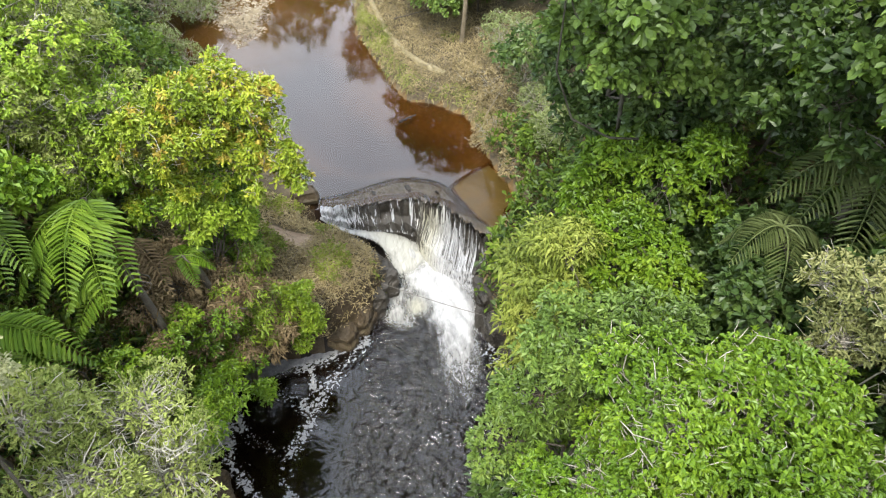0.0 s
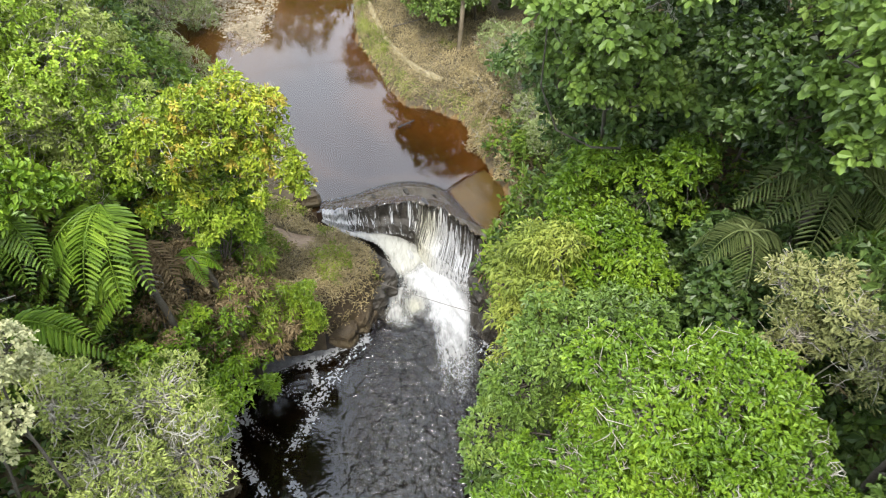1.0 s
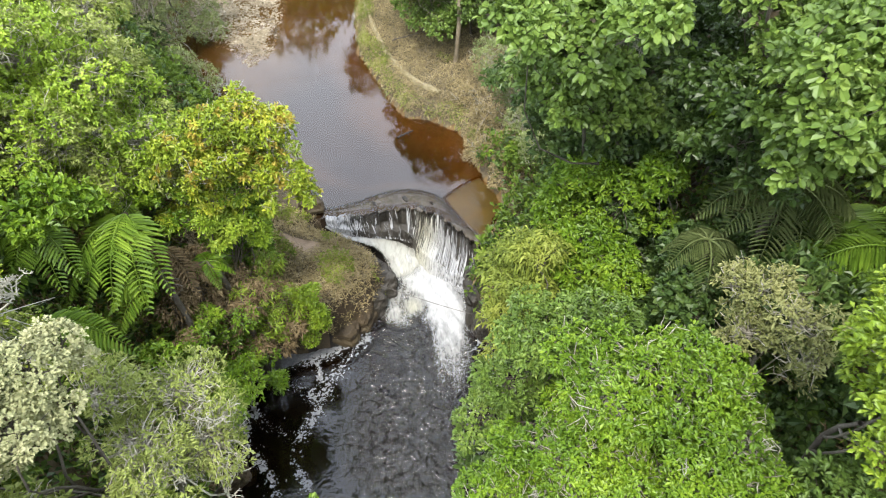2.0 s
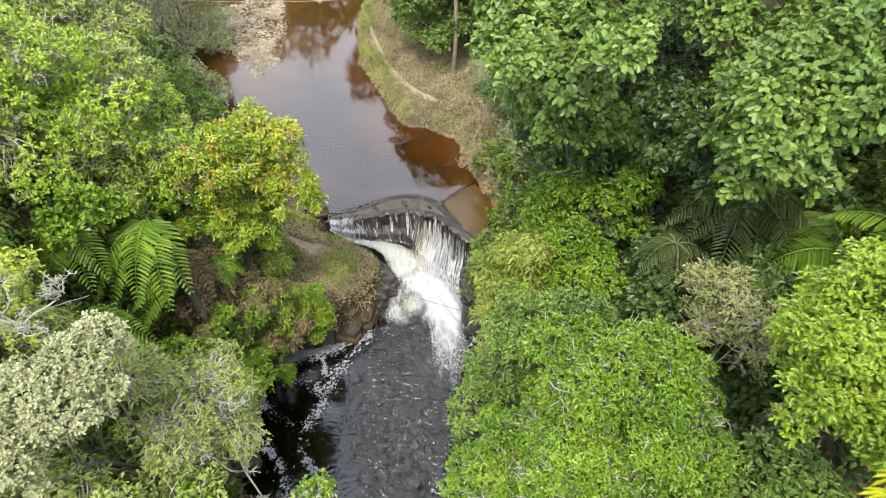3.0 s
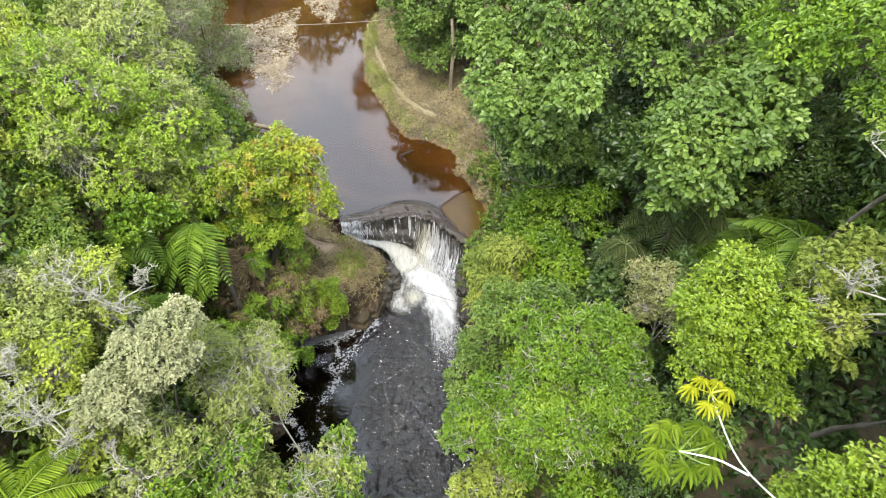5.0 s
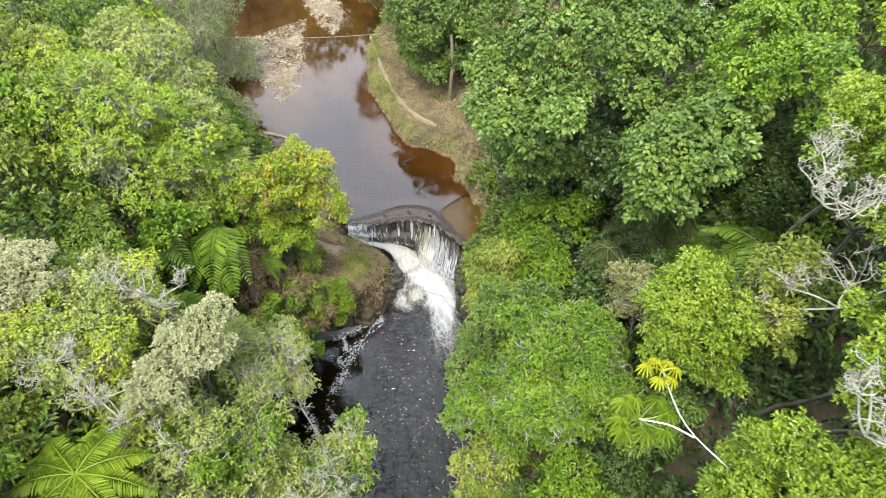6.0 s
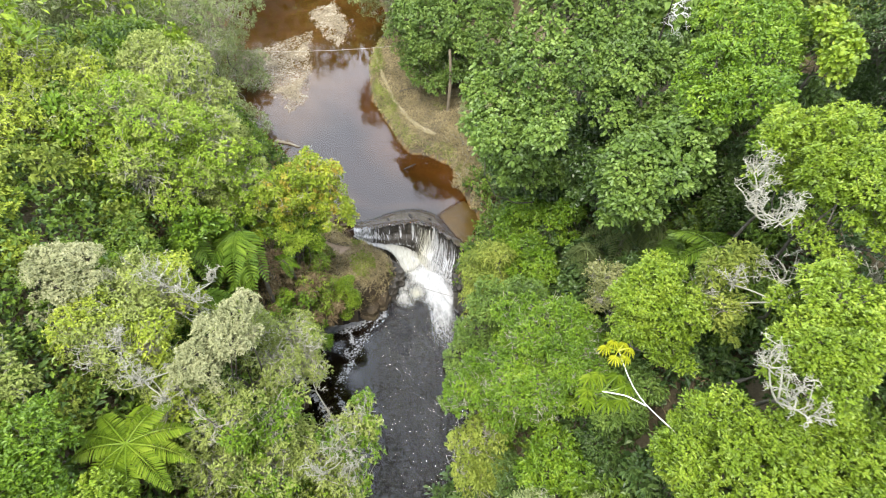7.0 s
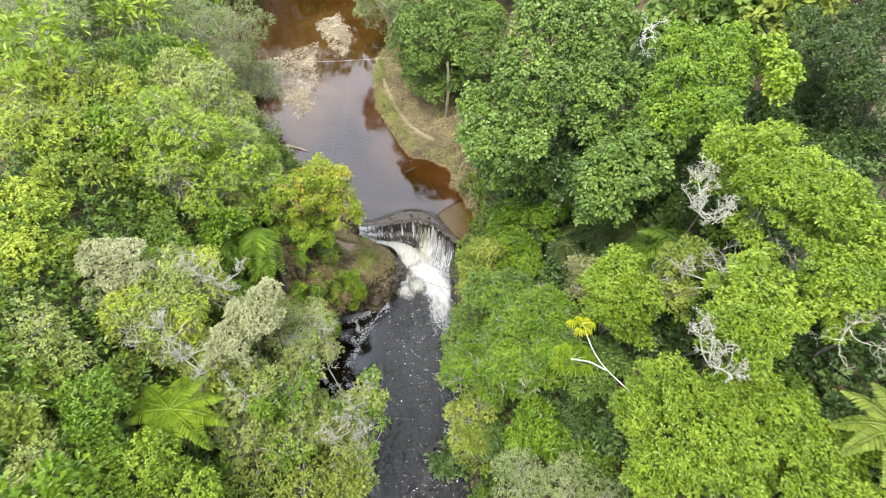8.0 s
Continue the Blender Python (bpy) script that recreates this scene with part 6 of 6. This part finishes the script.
lichen_tree("lichen_tree", "crooked lichened branches over the slope", (-8.6, 7.4), [(-7.79, 5.24, 9.5, 0.45), (-8.5, 5.4, 9.8, 0.45), (-6.85, 5.7, 9.4, 0.35), (-7.2, 4.9, 9.3, 0.35)], 192)
lichen_tree("lichen_tree", "grey twiggy branches over the slack water", (-6.0, 6.2), [(-4.13, 5.0, 6.6, 0.5), (-4.4, 4.0, 6.6, 0.5), (-3.9, 4.4, 5.6, 0.45), (-3.4, 3.7, 4.3, 0.4)], 196)
lichen_tree("lichen_tree", "grey lichened twigs over the stream", (-4.6, 2.6), [(-2.3, 3.1, 5.8, 0.4), (-2.9, 2.0, 5.7, 0.6), (-2.5, 1.5, 5.2, 0.5), (-3.3, 1.2, 5.6, 0.55)], 198)
bare_tree("bare_tree", "bare grey tree on the far bank", (-15.54, 23.93, 0), (-16.04, 23.33, 7.2), 2.2, 193, bark=PALE_BARK, levels=4)
bare_tree("bare_tree", "leafless pale branches over the gravel bar", (-12.69, 31.16, 0), (-13.19, 30.56, 3.0), 1.2, 194, bark=PALE_BARK, levels=4)
bare_tree("bare_tree", "bare lichened twigs on a leaning bough", (10.69, -0.38, 0), (10.19, -0.98, 14.6), 1.6, 195, bark=PALE_BARK)
bare_tree("bare_tree", "bare lichened twigs among pale leaves", (-5.96, 2.25, 0), (-6.46, 1.65, 7.6), 0.9, 197, bark=PALE_BARK, levels=4)


# ---- thicket between the trees ----
def thicket():
    rng = np.random.default_rng(61)
    made = []
    for k, (kind, leaf, label) in enumerate((("tree", "mid", "mid-green shrub crowding the thicket"), ("tree", "grass", "olive shrub with thin twigs on the slope"), ("round", "bright", "bright green shrub among taller trees"),
                                            ("round", "lime", "lime-green shrub among taller trees"), ("round", "bright", "small-leaved shrub on the wooded slope"), ("tree", "under", "dark low shrub on the wooded slope"))):
        x, y = (-9.5 - 0.9 * k, 1.5 + 3.1 * k)
        z = float(land(x, y))
        ob = tree("shrub", label, kind, [(x + 0.1, y, z + 0.8, 0.6), (x - 0.5, y + 0.3, z + 0.6, 0.45), (x + 0.4, y - 0.4, z + 0.6, 0.42)], 300 + k, leaf=leaf, coarse=1.3, category="shrub", twigs=0.03, lumps=4)
        tagged(ob, group="thicket shrubs")
        made.append(ob)
    n = 0
    while n < 125:
        x, y = rng.uniform(-16, 17), rng.uniform(-3, 24)
        d = min(float(shore(UPPER, x, y)), float(shore(LOWER, x, y)))
        if d < 1.3 or grassy(np.array(x), np.array(y)) or point(np.array(x), np.array(y)) or (-9.2 < x < -3 and 7 < y < 16) or (4.5 < x < 9.5 and 5.5 < y < 12):
            continue
        s = rng.uniform(0.8, 1.45)
        # right slope: dark shrubs only, their colour standing in for shaded gaps
        pick = (0, 5, 5)[rng.integers(3)] if x > 3 else (0, 1, 2, 3, 4, 1)[rng.integers(6)]
        copy_thing(made[pick], Matrix.LocRotScale((x, y, float(land(x, y)) - 0.1), Euler((rng.uniform(-0.15, 0.15), rng.uniform(-0.15, 0.15), rng.uniform(0, 6.28))), (s, s, s * rng.uniform(0.9, 1.5))))
        n += 1
    tall = []
    for k, (leaf, label) in enumerate((("mid", "mid-green tree crowding the stream bank"), ("bright", "bright green tree crowding the stream bank"), ("deep", "dark tree crowding the stream bank"))):
        x, y = (-7.0, -8.0, 7.5)[k], (-7.0, -11.0, -9.0)[k]
        z = float(land(x, y))
        ob = tree("bank_tree", label, "tree", [(x, y, z + 2.4, 1.15), (x - 1.0, y + 0.5, z + 1.9, 0.9), (x + 0.9, y - 0.7, z + 1.9, 0.85), (x + 0.3, y + 1.0, z + 1.6, 0.8)], 320 + k, leaf=leaf, coarse=2.0, twigs=0.03, lumps=6)
        tagged(ob, group="stream bank trees")
        tall.append(ob)
    for k in range(36):
        x, y = rng.choice([-1, 1]) * rng.uniform(4.0, 16.0), rng.uniform(-22, -4.0)
        s = rng.uniform(0.8, 1.2)
        copy_thing(tall[rng.integers(3)], Matrix.LocRotScale((x, y, float(land(x, y)) - 0.1), Euler((0, 0, rng.uniform(0, 6.28))), (s, s, s * rng.uniform(0.9, 1.3))))


def far_woods():
    rng = np.random.default_rng(62)
    made = []
    for k, (kind, leaf, label) in enumerate((("tree", "grass", "distant green tree beyond the river bend"), ("fine", "lime", "distant olive tree on the far slope"), ("fine", "grey", "distant grey-green tree with bare twigs"), ("broad", "blue", "distant dark tree on the upper slope"))):
        x, y = ((-19.0, 44.0), (-22.0, 30.0), (-20.0, 24.0), (12.0, 20.0))[k]
        z = float(land(x, y))
        ob = tree("forest_tree", label, kind, [(x, y, z + 3.4, 1.5), (x + 1.2, y + 0.4, z + 2.8, 1.2), (x - 1.0, y - 0.6, z + 2.6, 1.2), (x + 0.2, y - 1.0, z + 2.0, 1.0)], 400 + k, leaf=leaf, coarse=4.9, twigs=0.03, lumps=4)
        tagged(ob, group="far woods")
        made.append(ob)
    n = 0
    while n < 122:
        x, y = rng.uniform(-38, 38), (rng.uniform(14, 60) if n < 90 else rng.uniform(-38, -16))
        d = min(float(shore(UPPER, x, y)), float(shore(LOWER, x, y)))
        if d < 2.0 or grassy(np.array(x), np.array(y)) or (-13 < x < 7 and y < 36) or (abs(x) < 15 and -2 < y < 20):
            continue
        # taller beyond y 46 to block more sky from the river's reflection
        s = rng.uniform(0.8, 1.35) * (1.7 if y > 46 else 1)
        copy_thing(made[rng.integers(4)] if x < 3 else made[(3, 3, 0, 3)[rng.integers(4)]], Matrix.LocRotScale((x, y, float(land(x, y)) - 0.1), Euler((0, 0, rng.uniform(0, 6.28))), (s, s, s * rng.uniform(0.9, 1.25))))
        n += 1
    for k in range(14):  # tall, mostly unseen trees on the bend's outer bank, added to darken river reflections
        y = 42.0 + k * 1.0
        x = float(np.interp(y, [41, 47, 53, 56], [-16, -18.5, -26, -32])) - 2.0 - rng.uniform(0, 2.5)
        s = rng.uniform(1.7, 2.1)
        copy_thing(made[rng.integers(3)], Matrix.LocRotScale((x, y, float(land(x, y)) - 0.1), Euler((0, 0, rng.uniform(0, 6.28))), (s, s, s * 1.15)))


# ---- low plants and small things ----
def grassy(x, y):
    return (x > -5) & (x < 4) & (y > 19.5) & (y < 37) & (shore(UPPER, x, y) < 6) & ~((x > 0.6) & (x < 3.4) & (y < 20.6))


def point(x, y):
    return (x > -8) & (x < -1.2) & (y > 12.4) & (y < 19.5)


def wooded(x, y):
    return ~grassy(x, y) & ~point(x, y)


thicket()
far_woods()
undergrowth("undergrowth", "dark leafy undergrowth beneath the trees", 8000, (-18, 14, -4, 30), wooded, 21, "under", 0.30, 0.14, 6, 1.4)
# bright plants stop at x 4; gaps beyond keep dark leaves for shade
undergrowth("undergrowth", "brighter low plants on the wooded slopes", 6500, (-16, 13, -3, 26), lambda x, y: wooded(x, y) & (x < 4), 22, "mid", 0.26, 0.11, 7, 1.8)
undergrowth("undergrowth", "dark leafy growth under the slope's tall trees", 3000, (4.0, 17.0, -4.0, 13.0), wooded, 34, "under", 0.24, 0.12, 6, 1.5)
undergrowth("undergrowth", "broad-leaved plants filling the shaded hollow", 2200, (3.5, 10.0, 4.5, 14.5), wooded, 35, "mid", 0.2, 0.10, 7, 1.1)
undergrowth("undergrowth", "leafy creepers on the steep ferny bank", 4200, (-9.5, -3.0, 7.5, 15.5), wooded, 31, "grass", 0.13, 0.045, 7, 0.8)
undergrowth("undergrowth", "mixed low plants on the ferny bank", 3000, (-10.0, -3.0, 6.5, 16.0), wooded, 32, "under", 0.18, 0.07, 7, 0.6)
undergrowth("leaf_litter", "dead brown fronds hanging on the bank", 3400, (-10.0, -3.0, 6.5, 16.0), wooded, 33, "dry", 0.28, 0.045, 5, 0.5, (0.8, 1.6), 0.7, category="litter")
undergrowth("leaf_litter", "dry brown litter and dead fronds on the bank", 4000, (-12, 8, 2, 22), wooded, 23, "dry", 0.3, 0.05, 4, 0.7, category="litter")
undergrowth("far_scrub", "distant tree cover beyond the river bend", 5000, (-60, 50, 34, 90), lambda x, y: ~grassy(x, y), 24, "mid", 0.9, 0.4, 7, 5.0, category="woodland")
undergrowth("far_scrub", "leafy woodland downstream of the pool", 5000, (-18, 18, -24, -2.5), lambda x, y: shore(LOWER, x, y) > 0.8, 36, "mid", 0.34, 0.15, 7, 2.2, category="woodland")
undergrowth("dry_grass", "dry matted grass on the trampled river bank", 7500, (-6, 5, 19.5, 37), grassy, 25, "straw", 0.26, 0.02, 5, 0.12, (0.6, 1.5))
undergrowth("grass", "short green grass along the footpath", 5200, (-6, 5, 22, 37), lambda x, y: grassy(x, y) & (waves(x, y, 0.8) > 0.35 * (x + 3.2 - (30 - y) * 0.45)), 26, "grass", 0.22, 0.022, 5, 0.12, (0.3, 1.2))
undergrowth("grass", "shaggy green grass overhanging the river bank", 1800, (-6, 4.5, 19.5, 37), lambda x, y: grassy(x, y) & (shore(UPPER, x, y) < 0.55 + 0.35 * waves(x, y, 1.9)), 37, "grass", 0.30, 0.024, 6, 0.22, (0.4, 1.5), 0.6)
undergrowth("dry_grass", "dry straw hanging over the river bank's edge", 1500, (-6, 4.5, 19.5, 37), lambda x, y: grassy(x, y) & (shore(UPPER, x, y) < 0.5), 39, "straw", 0.26, 0.022, 6, 0.16, (0.4, 1.5), 0.6)
undergrowth("dry_grass", "brown brush and dry grass on the rocky point", 4200, (-8, -1, 12.6, 17.6), lambda x, y: point(x, y) & (((x + 4.9) / 0.95) ** 2 + ((y - 15.75) / 0.62) ** 2 > 0.55 + 0.5 * waves(x, y, 5.0)), 27, "straw", 0.17, 0.025, 6, 0.22, (0.5, 1.5))
undergrowth("leaf_litter", "dead brown stems matted over the rocky point", 700, (-8, -1, 12.6, 17.6), lambda x, y: point(x, y) & (((x + 4.9) / 0.95) ** 2 + ((y - 15.75) / 0.62) ** 2 > 0.55 + 0.5 * waves(x, y, 5.0)), 38, "dry", 0.16, 0.02, 6, 0.22, (0.5, 1.5), category="litter")
undergrowth("grass", "yellow-green creepers over the rocky point", 1500, (-8, -1, 12.6, 17.6), lambda x, y: point(x, y) & (waves(x, y, 2.3) > 0.25) & (((x + 4.9) / 0.95) ** 2 + ((y - 15.75) / 0.62) ** 2 > 0.55 + 0.5 * waves(x, y, 5.0)), 28, "grass", 0.15, 0.05, 6, 0.3)


def tangle(name, label, count, box, test, seed, mat, size, thick):
    """Dead stems and twigs lying and arching over the ground."""
    rng, pile = np.random.default_rng(seed), Pile()
    x, y = rng.uniform(box[0], box[1], count * 4), rng.uniform(box[2], box[3], count * 4)
    ok = np.flatnonzero(test(x, y) & (shore(UPPER, x, y) > 0.15) & (shore(LOWER, x, y) > 0.15))[:count]
    for k in ok:
        a, d = rng.uniform(0, 6.28), rng.uniform(*size)
        e = (x[k] + d * math.cos(a), y[k] + d * math.sin(a))
        p = np.array([x[k], y[k], float(land(x[k], y[k])) + rng.uniform(0, 0.25)])
        q = np.array([*e, max(float(land(*e)), p[2] - 0.5) + rng.uniform(0.05, 0.7)])
        tube(pile, bend(p, q, rng, 0.16, 6), np.linspace(thick, thick * 0.4, 6) * rng.uniform(0.6, 1.4), 3)
    return tagged(new(name, pile.mesh(name, mat, True)), label, "twigs", kind="stuff")


TWIG = grain_material("dry_twig", [(0.09, 0.07, 0.045), (0.20, 0.165, 0.11), (0.34, 0.30, 0.22)], 3.0, 30.0)
tangle("dead_twigs", "tangled dead stems on the ferny bank", 420, (-10.0, -2.6, 6.8, 15.8), wooded, 41, TWIG, (0.4, 1.2), 0.012)
tangle("dead_twigs", "dry stems over the rocky point", 320, (-7.0, -1.4, 12.7, 17.4), point, 42, TWIG, (0.2, 0.6), 0.008)
tangle("dead_twigs", "dry brush stems on the river bank", 380, (-4.5, 4.5, 19.5, 33), lambda x, y: grassy(x, y) & (x > -0.6 - (y - 20) * 0.12), 43, TWIG, (0.3, 1.0), 0.011)


def strip(name, pts, half, mat, label, category, lift=0.03):
    """A worn track laid over the ground."""
    line = along(pts, 70)
    t = unit(np.gradient(line, axis=0))
    nrm = np.stack([-t[:, 1], t[:, 0]], 1)
    wide = half * (1 + 0.3 * np.sin(np.arange(70) * 0.9) * np.cos(np.arange(70) * 0.37))
    v = []
    for s in (-1, -0.4, 0.4, 1):
        p = line + nrm * (wide * s)[:, None]
        v.append(np.stack([p[:, 0], p[:, 1], land(p[:, 0], p[:, 1]) + lift * (1.6 if abs(s) < 1 else -0.5)], 1))
    k = np.arange(69)[:, None]
    q = np.concatenate([np.concatenate([c * 70 + k, c * 70 + k + 1, (c + 1) * 70 + k + 1, (c + 1) * 70 + k], 1) for c in range(3)])
    return tagged(new(name, mesh_of(name, np.concatenate(v), q, mat, True)), label, category, kind="structure")


PATH_SOIL = grain_material("trodden_soil", [(0.16, 0.14, 0.07), (0.26, 0.225, 0.13), (0.36, 0.315, 0.20)], 1.2, 14.0)
strip("footpath", [(-4.5, 36.5), (-4.09, 34.1), (-3.29, 31.05), (-2.59, 28.75), (-1.65, 26.85), (-0.79, 25.6), (0.1, 24.9)], 0.14, PATH_SOIL, "narrow trodden footpath along the river bank", "path", 0.09)


def clay_patch():
    ang = np.linspace(0, 2 * np.pi, 24, endpoint=False)
    rings = []
    for r in (0.02, 0.4, 0.75, 1.0):
        x, y = -4.9 + 0.95 * r * np.cos(ang) * (1 + 0.15 * np.sin(3 * ang)), 15.75 + 0.62 * r * np.sin(ang) * (1 + 0.2 * np.cos(2 * ang))
        rings.append(np.stack([x, y, land(x, y) + (0.03 if r < 1 else -0.04)], 1))
    k = np.arange(24)
    q = np.concatenate([np.stack([a * 24 + k, a * 24 + (k + 1) % 24, (a + 1) * 24 + (k + 1) % 24, (a + 1) * 24 + k], 1) for a in range(3)])
    return tagged(new("bare_soil", mesh_of("bare_soil", np.concatenate(rings), q, CLAY, True)), "bare reddish soil worn into the point", "soil", kind="structure")


clay_patch()


def cable(name, a, b, sag, radius, label, mat=ROPE, category="rope"):
    t = np.linspace(0, 1, 24)[:, None]
    a, b = np.array(a), np.array(b)
    pts = a + (b - a) * t - np.array([0, 0, sag]) * (4 * t * (1 - t))
    pile = Pile()
    tube(pile, pts - a, np.full(24, radius), 6)
    ob = new(name, pile.mesh(name, mat, True))
    ob.location = a
    return tagged(ob, label, category)


cable("rope", (-2.05, 14.72, -0.78), (1.25, 13.45, -0.88), 0.06, 0.011, "thin grey rope stretched across the white water")
cable("overhead_cable", (-15.0, 30.2, 3.4), (0.9, 33.0, 2.6), 0.5, 0.010, "pale cable slung across the river upstream", PALE_BARK, "cable")


def post(at, tall):
    pile, rng = Pile(), np.random.default_rng(3)
    tube(pile, bend((0, 0, -0.15), (0.08, 0.05, tall), rng, 0.012, 9), np.linspace(0.11, 0.085, 9), 9)
    ob = new("wooden_post", pile.mesh("wooden_post", TWIG, True))
    ob.location = at
    return tagged(ob, "weathered grey wooden post on the bank", "post")


post((0.8, 27.3, float(land(0.8, 27.3))), 4.2)


def driftwood(name, pts, radius, label, mat, seed):
    rng, pile = np.random.default_rng(seed), Pile()
    pts = np.array(pts, float)
    foot = pts.mean(0)
    line = along(pts, 14) - foot
    tube(pile, line + rng.normal(0, radius * 0.25, line.shape), radius * np.linspace(1, 0.4, 14), 7)
    for k in (4, 8):
        tube(pile, bend(line[k], line[k] + rng.normal(0, 0.25, 3) + [0, 0, 0.15], rng, 0.1, 5), np.linspace(radius * 0.5, radius * 0.15, 5), 5)
    ob = new(name, pile.mesh(name, mat, True))
    ob.location = foot
    return tagged(ob, label, "driftwood")


driftwood("driftwood", [(-1.75, 22.55, -0.02), (-1.4, 22.75, 0.06), (-1.1, 22.98, 0.04)], 0.06, "dark snag poking out of still water", DARK_WOOD, 4)
driftwood("driftwood", [(-9.7, 25.2, -0.02), (-8.9, 24.95, 0.07), (-8.1, 24.6, 0.0)], 0.12, "pale stranded log in the river shallows", TWIG, 5)
driftwood("driftwood", [(-2.3, 29.6, 0.75), (-1.2, 29.9, 0.9), (0.2, 30.6, 1.0)], 0.03, "fallen pale branch on the grassy bank", BARK, 6)
driftwood("driftwood", [(1.6, 21.6, 0.9), (2.2, 22.6, 1.4), (2.6, 23.6, 1.7)], 0.022, "dry bare branch leaning in the brush", TWIG, 7)


def litter(at):
    bm = bmesh.new()
    bmesh.ops.create_cube(bm, size=1)
    bmesh.ops.subdivide_edges(bm, edges=bm.edges[:], cuts=4, use_grid_fill=True)
    for v in bm.verts:
        v.co = Vector((v.co.x * 0.22, v.co.y * 0.13, v.co.z * 0.08)) + 0.03 * noise.noise_vector(v.co * 2.5)
    me = bpy.data.meshes.new("plastic_bag")
    bm.to_mesh(me)
    bm.free()
    me.materials.append(WHITE_LITTER)
    ob = new("plastic_bag", me)
    ob.matrix_world = pose(*at, 10, 5, 40)
    return tagged(ob, "small white plastic litter on a mossy rock", "litter")


litter((-6.35, 8.25, -1.42))


def palmate(name, foot, bends, tops, seed):
    """A slender white-barked tree carrying umbrella leaves with finger lobes."""
    rng = np.random.default_rng(seed)
    foot = np.array([foot[0], foot[1], float(land(*foot)) - 0.05])
    ob = thing(name, foot, "slender white-stemmed tree with yellow finger-lobed leaves", "tree")
    wood = Pile()
    line = along([tuple(foot), *bends, tops[0][:3]], 26)
    tube(wood, line, np.linspace(0.024, 0.010, 26), 7)
    tube(wood, bend(np.array(bends[-2]), np.array(tops[1][:3]), rng, 0.06, 8), np.linspace(0.018, 0.012, 8), 6)
    part("trunk", wood.mesh("trunk", WHITE_BARK, True, foot), ob, "curving white trunk")
    for x, y, z, reach, colour, count in tops:
        pile = Pile()
        for k in range(count):
            a = 6.28 * k / count + rng.uniform(-0.2, 0.2)
            hub = np.array([x, y, z]) + np.array([math.cos(a), math.sin(a), 0.25 + rng.uniform(-0.15, 0.2)]) * reach * rng.uniform(0.5, 0.8)
            tube(pile, bend((x, y, z), hub, rng, 0.05, 4), np.linspace(0.014, 0.008, 4), 3)
            n = 11
            g = a + np.linspace(-2.8, 2.8, n)
            d = np.stack([np.cos(g), np.sin(g), np.full(n, -0.3)], 1)
            v, q = leaves(np.tile(hub, (n, 1)), d, np.tile([0, 0, 1.0], (n, 1)), reach * 0.44 * rng.uniform(0.85, 1.1, n), np.full(n, reach * 0.085), 0.8)
            pile.add(v, q)
        part("crown", pile.mesh("crown", LEAF[colour], at=foot), ob)
    return ob


palmate("finger_leaf_tree", (7.0, -0.6), [(6.7, -1.0, 9.6), (5.39, -1.33, 12.10), (4.66, -0.95, 12.62), (4.25, -0.85, 13.2)], [(3.93, -0.42, 13.87, 0.37, "gold", 6), (3.80, -0.55, 12.55, 0.6, "lime", 8)], 77)
